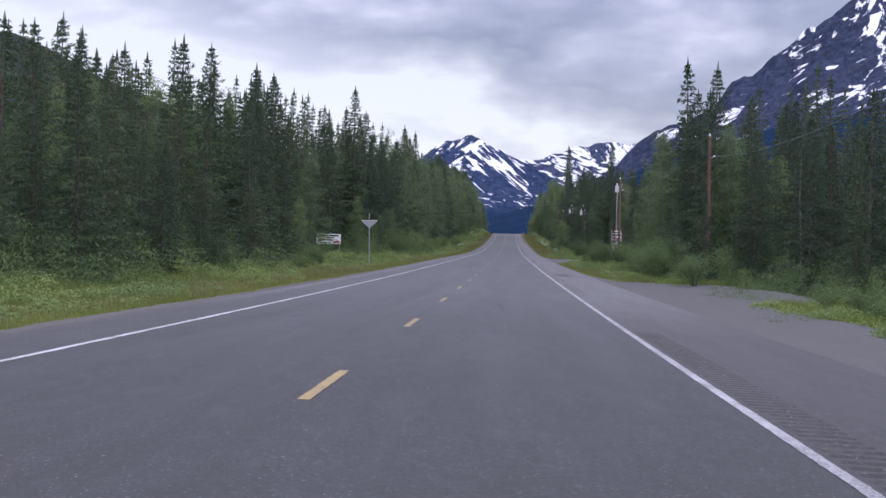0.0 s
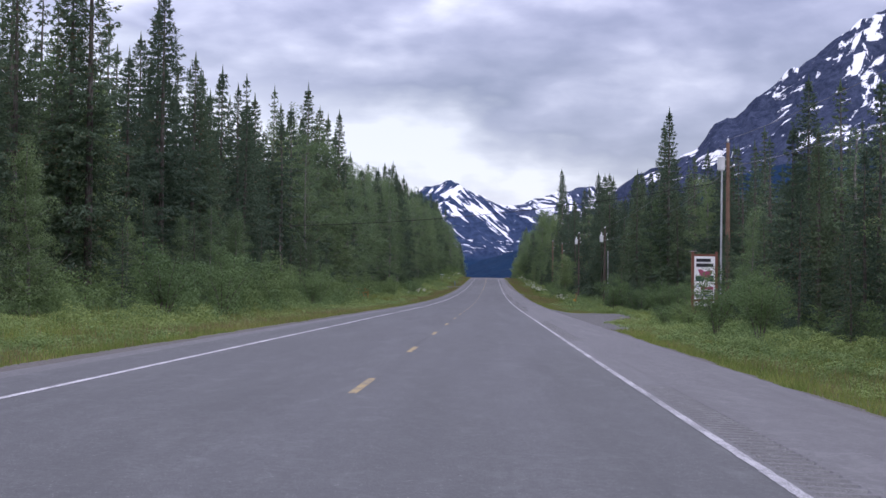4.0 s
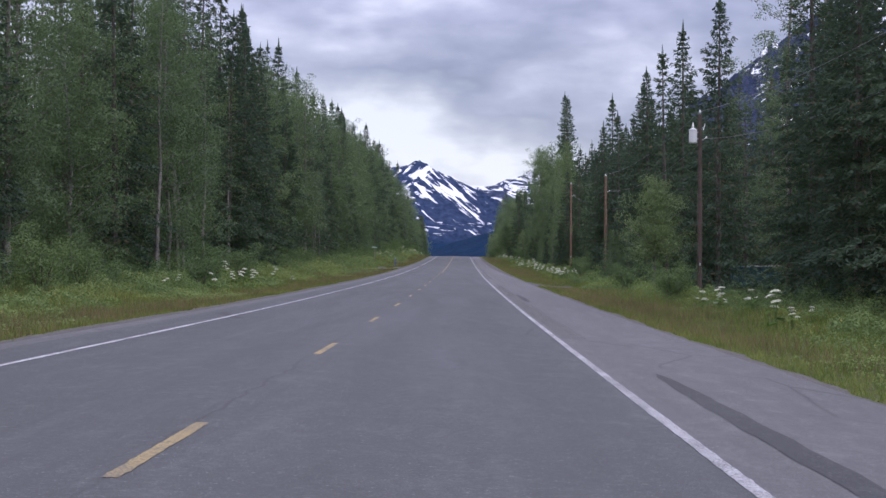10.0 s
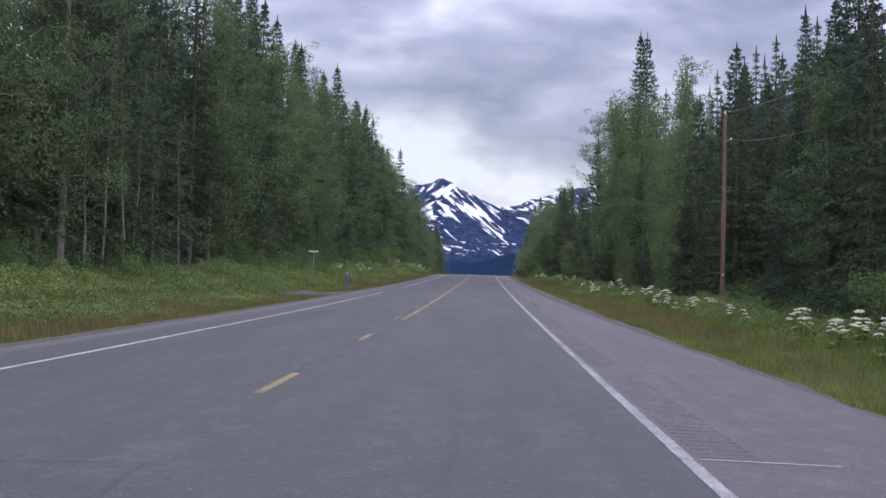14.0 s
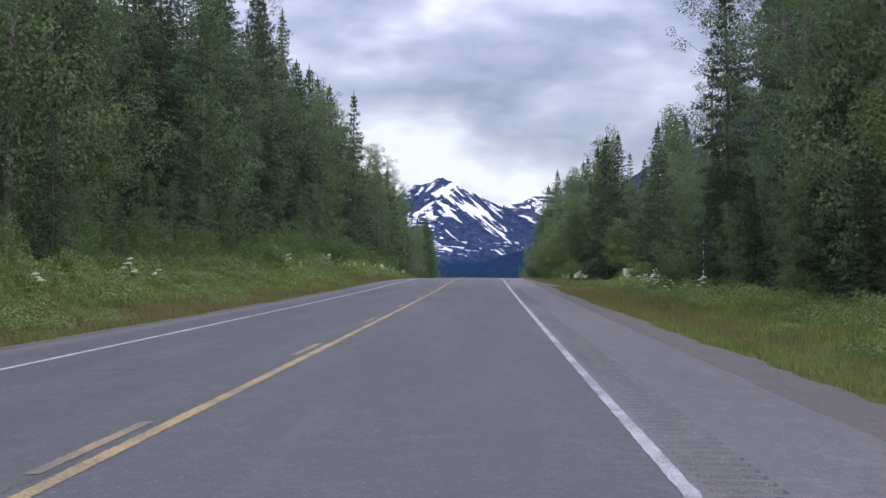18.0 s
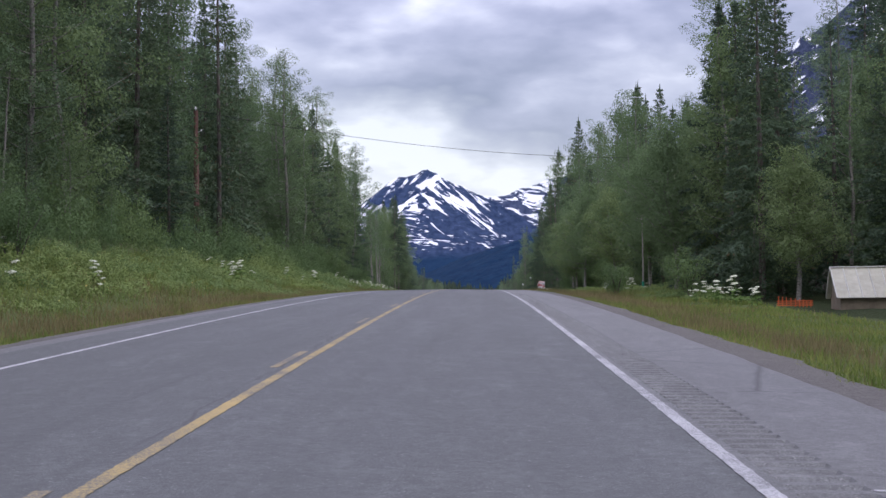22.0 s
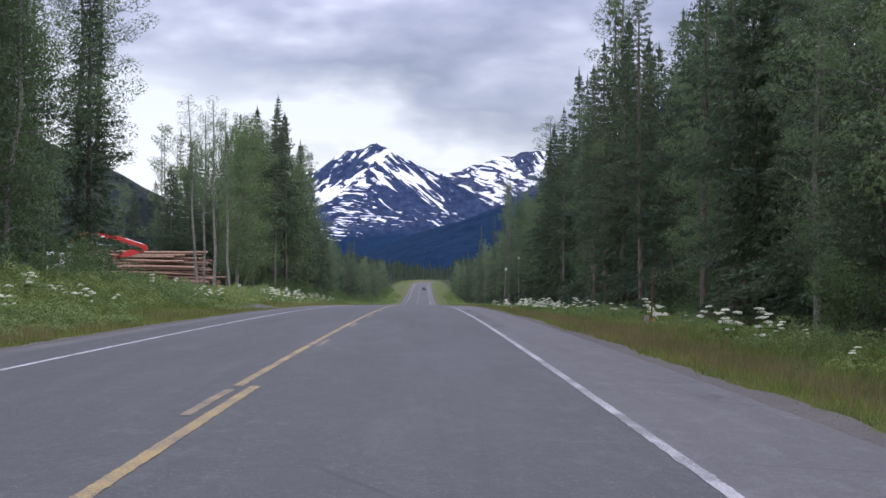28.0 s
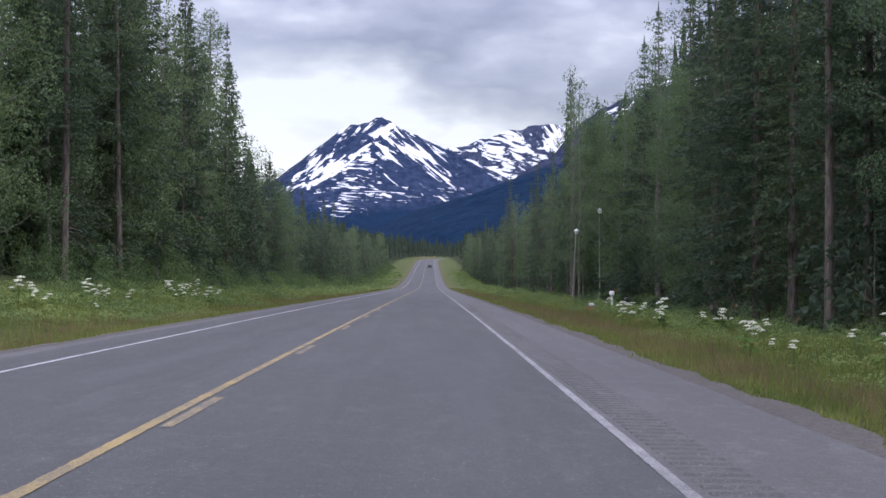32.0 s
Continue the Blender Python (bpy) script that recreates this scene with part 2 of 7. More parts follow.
ASPHALT = (0.0845, 0.0885, 0.0890)
M_ROAD = asphalt("worn_asphalt", ASPHALT, 0.17)
M_SHOULDER = asphalt("shoulder_asphalt", (0.119, 0.120, 0.120), 0.16, 0.72)
M_WHITE_LINE = paint("worn_white_line", (0.53, 0.53, 0.54), 0.480, ASPHALT)
M_RIGHT_WHITE = paint("chipped_white_line", (0.43, 0.43, 0.44), 0.508, ASPHALT)
M_OLD_WHITE = paint("faded_white_line", (0.34, 0.34, 0.35), 0.492, ASPHALT)
M_FADED_YELLOW = paint("faded_yellow_line", (0.35, 0.27, 0.13), 0.535, ASPHALT)
M_YELLOW_LINE = paint("worn_yellow_line", (0.38, 0.285, 0.115), 0.502, ASPHALT)


def gravel(name, a, b):
    m, n = material(name)
    p = position(n)
    v = n.add("TexVoronoi", Vector=p, Scale=26.0)
    blot = n.noise(p, 0.8, 5.0, 0.6)
    col = n.mix(n.math("MULTIPLY", n.add("SeparateXYZ", Vector=v.outputs[1]).outputs[0], 0.7), a, b)
    col = n.mix(n.math("MULTIPLY", blot, 0.7), col, tuple(c * 0.78 for c in a))
    finish(n, col, 0.95, bump=v.outputs[0], strength=0.6, distance=0.03, spec=0.15)
    return m


M_GRAVEL = gravel("grey_gravel", (0.088, 0.083, 0.077), (0.172, 0.162, 0.150))
M_DRIVE = gravel("damp_grey_gravel", (0.080, 0.081, 0.081), (0.166, 0.162, 0.154))


def soil():
    m, n = material("meadow_and_forest_floor")
    p = position(n)
    far = n.math("ABSOLUTE", n.add("SeparateXYZ", Vector=p).outputs[0])
    patch = n.noise(p, 0.22, 5.0, 0.62, 0.4)
    tuft = n.noise(n.mapped(p, (1, 1, 0.4)), 5.0, 6.0, 0.7)
    grass = n.mix(patch, (0.064, 0.092, 0.030), (0.116, 0.132, 0.048))
    grass = n.mix(n.ramp(tuft, [(0.42, g3(0.6)), (0.6, g3(0.0))]), grass, (0.035, 0.048, 0.018))
    # dry, seeding grass close to the road
    dry = n.ramp(n.math("ADD", n.math("DIVIDE", far, 20.0), n.math("MULTIPLY", patch, 0.12)), [(0.36, g3(0.75)), (0.52, g3(0.0))])
    grass = n.mix(dry, grass, n.mix(tuft, (0.078, 0.076, 0.034), (0.142, 0.134, 0.060)))
    # a much darker ground tone from about 15 m off the centre line
    floor_dark = n.mix(tuft, (0.012, 0.02, 0.008), (0.04, 0.05, 0.02))
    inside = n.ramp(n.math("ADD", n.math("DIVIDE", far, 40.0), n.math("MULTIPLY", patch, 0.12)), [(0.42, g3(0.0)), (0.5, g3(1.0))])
    col = n.mix(inside, grass, floor_dark)
    finish(n, col, 0.95, bump=tuft, strength=0.8, distance=0.12, spec=0.1)
    return m


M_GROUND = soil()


def leafy(name, dark, light, translucent=0.35, spread=0.5, rust=None):
    """Leaves: shade by tree, by clump and by leaf."""
    m, n = material(name)
    obj = n.add("ObjectInfo").outputs["Random"]
    p = position(n)
    geo = n.add("NewGeometry").outputs["Random Per Island"]
    clump = n.noise(p, 0.55, 3.0, 0.6)
    broad = n.noise(p, 0.11, 2.0, 0.5)
    f = n.math("ADD", n.math("MULTIPLY", obj, 0.35), n.math("ADD", n.math("ADD", n.math("MULTIPLY", geo, 0.18), 0.06), n.math("ADD", n.math("MULTIPLY", clump, spread), n.math("MULTIPLY", n.math("SUBTRACT", broad, 0.5), 0.7))), clamp=True)
    col = n.mix(f, dark, light)
    # some trees stand yellower than others
    col = n.mix(n.ramp(n.math("ADD", obj, n.math("MULTIPLY", n.math("SUBTRACT", clump, 0.5), 0.5)), [(0.50, g3(0.0)), (1.0, g3(0.42))]), col, tuple(a * b for a, b in zip(light, (1.16, 1.05, 0.76))))
    if rust:
        dead = n.math("MULTIPLY", n.ramp(geo, [(0.90, g3(0.0)), (0.93, g3(0.9))]), n.ramp(n.noise(p, 0.32, 3.0, 0.6), [(0.48, g3(0.15)), (0.62, g3(1.0))]))
        col = n.mix(dead, col, rust)
    d = n.add("BsdfDiffuse", Color=col, Roughness=0.5)
    t = n.add("BsdfTranslucent", Color=n.mix(0.5, col, (0.125, 0.185, 0.075)))
    g = n.add("BsdfGlossy", Color=(0.5, 0.55, 0.55, 1), Roughness=0.55)
    s = n.add("MixShader", Fac=translucent, i1=d, i2=t)
    s = n.add("MixShader", Fac=0.03, i1=s, i2=g)
    n.add("OutputMaterial", Surface=s)
    return m


M_SPRUCE = leafy("spruce_needles", (0.027, 0.048, 0.037), (0.084, 0.126, 0.077), 0.22, 0.5, (0.17, 0.095, 0.055))
M_BIRCH = leafy("birch_leaves", (0.068, 0.116, 0.058), (0.164, 0.232, 0.104), 0.38)
M_POPLAR = leafy("poplar_leaves", (0.065, 0.111, 0.061), (0.154, 0.218, 0.110), 0.36)
M_SHRUB = leafy("willow_leaves", (0.052, 0.100, 0.037), (0.154, 0.224, 0.086), 0.34)
M_FAR_TREES = leafy("far_needles", (0.016, 0.028, 0.018), (0.050, 0.070, 0.040), 0.1)


def bark(name, a, b, scale=(5, 5, 0.8), marks=None, odd=0.0):
    m, n = material(name)
    p = n.add("TexCoord").outputs["Object"]
    ridge = n.noise(n.mapped(p, scale), 3.0, 5.0, 0.65)
    col = n.mix(n.ramp(ridge, [(0.38, g3(0.0)), (0.62, g3(1.0))]), a, b)
    if odd:
        col = n.mix(n.math("MULTIPLY", n.add("ObjectInfo").outputs["Random"], odd), col, tuple(c * 0.42 for c in a))
    if marks:
        col = n.mix(n.ramp(n.noise(n.mapped(p, (3, 3, 9)), 2.0, 3.0, 0.7), [(0.56, g3(0.0)), (0.62, g3(1.0))]), col, marks)
    finish(n, col, 0.9, bump=ridge, strength=0.5, distance=0.03, spec=0.15)
    return m


M_BARK = bark("grey_spruce_bark", (0.055, 0.045, 0.04), (0.15, 0.135, 0.12))
M_OLD_BARK = bark("grey_brown_old_bark", (0.075, 0.062, 0.056), (0.175, 0.150, 0.135), (4, 4, 0.6))
M_BIRCH_BARK = bark("pale_birch_bark", (0.11, 0.10, 0.092), (0.26, 0.25, 0.23), (3, 3, 3), (0.05, 0.042, 0.038))
M_POPLAR_BARK = bark("grey_poplar_bark", (0.10, 0.095, 0.085), (0.24, 0.225, 0.20), (4, 4, 1.2), (0.07, 0.06, 0.055))


def rock(name, low, high, snow_from, snow_full, stretch, turn, bias=0.0, trees=None, crest=900, flanks=False):
    """Mountain side: dark rock, alpine green below, both mostly blued as by haze, old snow lying in gullies and on
    ledges.
    """
    m, n = material(name)
    p = position(n)
    z = n.add("SeparateXYZ", Vector=p).outputs[2]
    ledge = n.noise(n.mapped(n.mapped(p, (1, 1, 1), turn[0]), stretch), 1.0, 6.0, 0.6, 0.7)
    gully = n.noise(n.mapped(n.mapped(p, (1, 1, 1), turn[1]), turn[2]), 1.0, 6.0, 0.6, 0.5)
    broad = n.noise(p, 0.006, 4.0, 0.55)
    fine = n.noise(p, 0.05, 6.0, 0.7)
    # ledges on the flank, gullies falling away from the crest
    where = n.add("SeparateXYZ", Vector=p)
    lean = n.math("ADD", n.math("DIVIDE", n.math("SUBTRACT", where.outputs[0], turn[3]), 240.0), n.math("DIVIDE", n.math("SUBTRACT", z, turn[4]), 170.0))
    pick = n.ramp(n.math("ADD", lean, n.math("MULTIPLY", n.noise(p, 0.006, 3.0, 0.5), 0.9)), [(0.40, g3(0.0)), (0.62, g3(1.0))])
    band = n.mix(pick, ledge, gully)
    if flanks:
        off = n.math("SUBTRACT", where.outputs[0], turn[3])
        stir = n.math("MULTIPLY", n.math("SUBTRACT", n.noise(p, 0.012, 3.0, 0.5), 0.5), 1.3)
        streak = n.noise(n.mapped(n.mapped(p, (1, 1, 1), (0, -0.72, 0)), (0.0085, 0.004, 0.075)), 1.0, 5.0, 0.58, 0.5)
        slant = n.noise(n.mapped(n.mapped(p, (1, 1, 1), (0, 0.75, 0)), (0.016, 0.006, 0.060)), 1.0, 5.0, 0.6, 0.5)
        blot = n.noise(p, 0.021, 4.0, 0.6, 0.4)
        right = n.ramp(n.math("ADD", n.math("ADD", n.math("DIVIDE", n.math("ADD", off, 5.0), 70.0), n.math("DIVIDE", n.math("SUBTRACT", z, 225.0), 260.0)), stir), [(0.0, g3(0.0)), (0.35, g3(1.0))])
        high_left = n.ramp(n.math("ADD", n.math("SUBTRACT", n.math("DIVIDE", n.math("SUBTRACT", z, 262.0), 40.0), n.math("DIVIDE", n.math("ADD", off, 50.0), 45.0)), stir), [(0.0, g3(0.0)), (0.4, g3(1.0))])
        middle = n.ramp(n.math("ADD", n.math("DIVIDE", n.math("SUBTRACT", z, 246.0), 30.0), stir), [(0.0, g3(0.0)), (0.5, g3(1.0))])
        band = n.mix(middle, ledge, n.math("ADD", n.math("MULTIPLY", blot, 1.0), 0.03))
        band = n.mix(right, band, streak)
        low_down = n.ramp(n.math("DIVIDE", z, 400.0), [(0.44, g3(1.0)), (0.56, g3(0.0))])
        band = n.math("MAXIMUM", band, n.math("MULTIPLY", low_down, n.math("ADD", ledge, 0.015)))
        band = n.mix(high_left, band, n.math("ADD", slant, 0.02))
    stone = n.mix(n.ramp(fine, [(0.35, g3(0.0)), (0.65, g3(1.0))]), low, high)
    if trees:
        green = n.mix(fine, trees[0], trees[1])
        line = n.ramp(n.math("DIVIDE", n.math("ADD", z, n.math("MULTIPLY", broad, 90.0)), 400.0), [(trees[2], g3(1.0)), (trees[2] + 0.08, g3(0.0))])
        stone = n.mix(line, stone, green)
    h = n.math("DIVIDE", n.math("SUBTRACT", z, snow_from), snow_full - snow_from, clamp=True)
    amount = n.math("ADD", n.math("MULTIPLY", n.math("POWER", h, 0.6), 0.17), n.math("ADD", n.math("ADD", n.math("SUBTRACT", n.math("MULTIPLY", broad, 0.62), 0.225), n.math("MULTIPLY", fine, 0.18)), band))
    # the wind keeps the very crest bare
    amount = n.math("SUBTRACT", amount, n.math("MULTIPLY", n.math("DIVIDE", n.math("SUBTRACT", z, crest), 20.0, clamp=True), 0.14))
    lies = n.ramp(n.math("ADD", amount, bias), [(0.868, g3(0.0)), (0.892, g3(1.0))])
    lies = n.math("MULTIPLY", lies, n.math("GREATER_THAN", h, 0.001))
    col = n.mix(lies, stone, (0.68, 0.70, 0.75))
    finish(n, col, 0.9, bump=fine, strength=0.6, distance=6.0, spec=0.02)
    return m


def plain(name, color, rough=0.6, metal=0.0, vary=0.15, scale=8.0, spec=0.3):
    m, n = material(name)
    p = n.add("TexCoord").outputs["Object"]
    a = n.noise(p, scale, 5.0, 0.65)
    b = n.noise(p, scale * 0.13, 3.0, 0.5)
    f = n.math("ADD", n.math("MULTIPLY", a, 0.6), n.math("MULTIPLY", b, 0.4))
    col = n.mix(n.ramp(f, [(0.3, g3(0.0)), (0.7, g3(1.0))]), tuple(c * (1 - vary) for c in color), tuple(min(0.95, c * (1 + vary)) for c in color))
    finish(n, col, rough, metal, bump=a, strength=0.15, distance=0.004, spec=spec)
    return m


# ---- building helpers ----
def mesh_of(name, verts, faces, mats, index=None, smooth=False):
    me = bpy.data.meshes.new(name)
    me.from_pydata(np.asarray(verts, float).tolist(), [], faces if isinstance(faces, list) else np.asarray(faces).tolist())
    for mt in (mats if isinstance(mats, (list, tuple)) else [mats]):
        me.materials.append(mt)
    if index is not None:
        me.polygons.foreach_set("material_index", np.asarray(index, np.int32))
    if smooth:
        me.polygons.foreach_set("use_smooth", np.ones(len(me.polygons), bool))
    me.update()
    return me


def part(name, bm, mat, parent, label="", m=None):
    """Links a bmesh (or a mesh) as one mesh object under a thing or a part."""
    if isinstance(bm, bpy.types.Mesh):
        me = bm
    else:
        me = bpy.data.meshes.new(name)
        bm.to_mesh(me)
        bm.free()
        if mat:
            me.materials.append(mat)
    ob = new(name, me)
    ob.parent = parent
    if m is not None:
        ob.matrix_basis = m
    if label:
        ob["label"] = label
    return ob


def thing(name, m, label, category, group="", kind=""):
    ob = new(name)
    ob.empty_display_size = 0.2
    ob.matrix_basis = m
    return tagged(ob, label, category, group, kind)


def box(w, d, h, bevel=0.01, at=(0, 0, 0)):
    """A box standing on z = 0 of its place, with worn edges."""
    bm = bmesh.new()
    bmesh.ops.create_cube(bm, size=1.0, matrix=Matrix.Translation((at[0], at[1], at[2] + h / 2)) @ Matrix.Diagonal((w, d, h, 1)))
    if bevel:
        bmesh.ops.bevel(bm, geom=bm.edges[:], offset=bevel, segments=1, affect="EDGES")
    return bm


def tube(points, radii, sides=8):
    """A tapered tube along points."""
    bm = bmesh.new()
    rings = []
    pts = [Vector(p) for p in points]
    for i, p in enumerate(pts):
        d = (pts[min(i + 1, len(pts) - 1)] - pts[max(i - 1, 0)]).normalized()
        q = d.to_track_quat("Z", "Y")
        rings.append([bm.verts.new(p + q @ Vector((math.cos(2 * math.pi * k / sides) * radii[i], math.sin(2 * math.pi * k / sides) * radii[i], 0))) for k in range(sides)])
    for a, b in zip(rings, rings[1:]):
        for k in range(sides):
            bm.faces.new((a[k], a[(k + 1) % sides], b[(k + 1) % sides], b[k]))
    bm.faces.new(rings[0][::-1])
    bm.faces.new(rings[-1])
    return bm


def grid_faces(rows, cols):
    i = np.arange((rows - 1) * (cols - 1))
    r, c = i // (cols - 1), i % (cols - 1)
    a = r * cols + c
    return np.stack([a, a + 1, a + cols + 1, a + cols], 1)


# ---- ground: one sheet to the horizon ----
gx = np.array([-4800, -2200, -1000, -450, -220, -120, -70, -48, -36, -29, -24, -20, -17.5, -15.5, -14, -12.5, -11, -9.6, -8.4, -7.4, -6.7, -6.0, -5.45,
               -3.0, 3.0, 5.85, 6.5, 7.3, 8.4, 9.6, 11, 12.5, 14, 15.5, 17.5, 20, 24, 29, 36, 48, 70, 120, 220, 450, 1000, 2200, 4800], float)
gs = np.concatenate([[-3000, -1200, -400, -120], np.arange(-40, 1240, 4.0), np.arange(1240, 2000, 20), [2100, 2300, 2600, 3000, 3500, 4100, 4980]])
S, X = np.meshgrid(gs, gx, indexing="ij")
Z = ground_z(X, S) - np.where((X > -5.6) & (X < 6.3), 0.16, np.where((X > -6.1) & (X < 6.8), 0.10, np.where((X > -6.8) & (X < 7.5), 0.045, 0.0)))
X = X + bend(S) * np.clip(1.2 - np.abs(X) / 1500, 0, 1)
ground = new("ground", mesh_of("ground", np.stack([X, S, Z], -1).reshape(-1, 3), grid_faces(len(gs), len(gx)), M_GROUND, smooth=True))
tagged(ground, "grassy verges and dark forest floor along the highway", "ground", kind="structure")


def strip(s0, s1, xs, mat, name, lift=0.0, step=4.0, parent=None):
    """A strip of road skin between the lines xs, following the road."""
    s = np.linspace(s0, s1, max(2, int((s1 - s0) / step) + 1))
    SS, XX = np.meshgrid(s, np.asarray(xs, float), indexing="ij")
    ZZ = surface(XX, SS) + lift
    v = np.stack([XX + bend(SS), SS, ZZ], -1).reshape(-1, 3)
    return mesh_of(name, v, grid_faces(len(s), len(xs)), mat, smooth=True)


def painted(s0, s1, x0, x1, mat, name):
    """A painted stripe with ragged, worn edges."""
    s = np.concatenate([np.arange(s0, min(s1, 905.0), 0.09), np.arange(max(s0, 905.0), s1, 2.0)])
    g = np.random.default_rng(int(abs(s0) * 7 + x0 * 100) % 9999)
    a = x0 + g.normal(size=len(s)) * 0.0045
    b = x1 + g.normal(size=len(s)) * 0.0045
    v = np.stack([np.stack([a + bend(s), s, surface(a, s) + 0.005], -1), np.stack([b + bend(s), s, surface(b, s) + 0.005], -1)], 1).reshape(-1, 3)
    return mesh_of(name, v, grid_faces(len(s), 2), mat, smooth=True)


S0, S1 = -60.0, 1760.0
road = thing("road", Matrix(), "worn grey two-lane asphalt highway with painted lines", "road", kind="structure")
part("carriageway", strip(S0, S1, [-4.85, -3.6, -1.8, 0.0, 2.0, 4.04], M_ROAD, "carriageway"), None, road)
part("shoulder", strip(S0, S1, [4.04, 4.12], M_SHOULDER, "shoulder"), None, road)
s = np.arange(S0, S1 + 1, 4.0)
XX = 4.60 + (paved_edge(s) - 4.60)[:, None] * np.linspace(0, 1, 4)[None, :]
SS = np.repeat(s[:, None], 4, 1)
part("shoulder", mesh_of("shoulder", np.stack([XX + bend(SS), SS, surface(XX, SS)], -1).reshape(-1, 3), grid_faces(len(s), 4), M_SHOULDER, smooth=True), None, road, "paler paved shoulder")
part("shoulder", strip(S0, S1, [-5.3, -4.85], M_SHOULDER, "shoulder"), None, road, "paler paved shoulder")
# the edges of the slab fall away onto the gravel
for side, a, b in ((1, 0.0, 0.17), (-1, 5.3, 5.42)):
    s = np.arange(S0, S1, 0.8)
    if side > 0:
        a, b = paved_edge(s) + a, paved_edge(s) + b
    j = np.sin(s * 1.7) * 0.04 + np.sin(s * 0.43) * 0.07
    top = np.stack([side * a + bend(s), s, surface(side * a, s)], -1)
    low = np.stack([side * (b + np.abs(j)) + bend(s), s, surface(side * b, s) - 0.07], -1)
    v = np.stack([top, low], 1).reshape(-1, 3)
    part("slab_edge", mesh_of("slab_edge", v, grid_faces(len(s), 2) if side > 0 else grid_faces(len(s), 2)[:, ::-1], M_SHOULDER), None, road)
# milled rumble strip: a groove every 0.3 m, left out at the driveways
gaps = [(27, 49), (127, 148), (176, 212), (262, 288), (350, 374), (548, 571), (633, 760), (800, 822)]
s = np.arange(-10.0, 900.0, 0.05)
groove = np.isin(np.round(s / 0.05).astype(int) % 6, (0, 1, 2)) & ~np.any([(s > a) & (s < b) for a, b in gaps], 0)
SS, XX = np.meshgrid(s, np.array([4.12, 4.15, 4.57, 4.60]), indexing="ij")
ZZ = surface(XX, SS) - np.where(groove[:, None] & (XX > 4.13) & (XX < 4.59), 0.026 + 0.012 * np.sin(SS * 0.31) * np.sin(SS * 0.083), 0.0)
part("rumble_strip", mesh_of("rumble_strip", np.stack([XX, SS, ZZ], -1).reshape(-1, 3), grid_faces(len(s), 4), M_SHOULDER), None, road, "milled rumble strip")
part("rumble_strip", strip(S0, -10.0, [4.12, 4.60], M_SHOULDER, "rumble_strip"), None, road)
part("rumble_strip", strip(899.9, S1, [4.12, 4.60], M_SHOULDER, "rumble_strip"), None, road)
# painted lines
part("edge_line", painted(S0, 806.0, 3.93, 4.045, M_RIGHT_WHITE, "edge_line"), None, road, "worn white edge line")
part("edge_line", painted(806.0, S1, 3.945, 4.04, M_OLD_WHITE, "edge_line"), None, road, "faded white edge line")
for a, b in ((S0, 448.0), (469.0, S1)):
    part("edge_line", painted(a, b, -3.78, -3.68, M_WHITE_LINE, "edge_line"), None, road, "worn white edge line")
s = 12.19 * -3
while s < 1150:
    x0 = -0.06 if s < 402 else (-0.17 if s < 735 else 0.02)
    late = 0.0 if s < 735 else 1.5
    part("centre_dash", painted(s + late, s + late + 3.08, x0, x0 + 0.11, M_YELLOW_LINE if s < 402 else M_FADED_YELLOW, "centre_dash"), None, road)
    s += 12.19
part("centre_line", painted(402.5, 735.0, 0.05, 0.17, M_YELLOW_LINE, "centre_line"), None, road, "solid yellow line")
part("centre_line", painted(735.0, S1, -0.16, -0.04, M_YELLOW_LINE, "centre_line"), None, road, "solid yellow line")
# darker tar patches beside the right line
M_TAR = asphalt("tar_patch", (0.052, 0.054, 0.055), 0.12)
for a, b, x0, x1 in ((84.0, 92.0, 4.62, 5.5), (229.0, 240.0, 4.05, 4.115), (229.5, 239.0, 4.61, 4.95), (263.0, 279.0, 4.61, 4.9), (315.0, 327.0, 4.61, 4.85), (424.0, 433.0, 4.61, 4.8)):
    u = np.linspace(0, 1, 25)
    wig = np.abs(np.sin(np.pi * u)) ** 0.35
    mid, half = (x0 + x1) / 2, (x1 - x0) / 2
    ss = a + (b - a) * u
    row = [np.stack([mid + k * half * wig * (1 + 0.12 * np.sin(ss * 3.1 + k)), ss, surface(mid + k * half * wig, ss) + 0.004], -1) for k in (-1, 1)]
    part("tar_patch", mesh_of("tar_patch", np.stack(row, 1).reshape(-1, 3), grid_faces(25, 2), M_TAR), None, road, "darker tar patch")
# thin white survey strokes across the shoulder
for a, x0, x1 in ((50.4, 4.7, 5.3), (374.0, 4.10, 5.2), (551.8, 4.8, 5.3), (576.2, 4.6, 5.0), (791.6, 4.10, 5.2)):
    part("survey_mark", strip(a, a + 0.06, [x0, x1], M_WHITE_LINE, "survey_mark", 0.005, 0.05), None, road, "thin white survey stroke")

# ---- mountains ----
def fractal(x, y, scale, octaves=5, seed=0):
    """Ridged fractal noise on arrays."""
    out, amp, f = np.zeros(x.shape), 1.0, 1.0 / scale
    for o in range(octaves):
        v = np.array([abs(noise.noise((a * f + seed, b * f - seed, o * 3.7))) for a, b in zip(x.ravel(), y.ravel())]).reshape(x.shape)
        out += amp * (0.5 - v)
        amp *= 0.5
        f *= 2.03
    return out


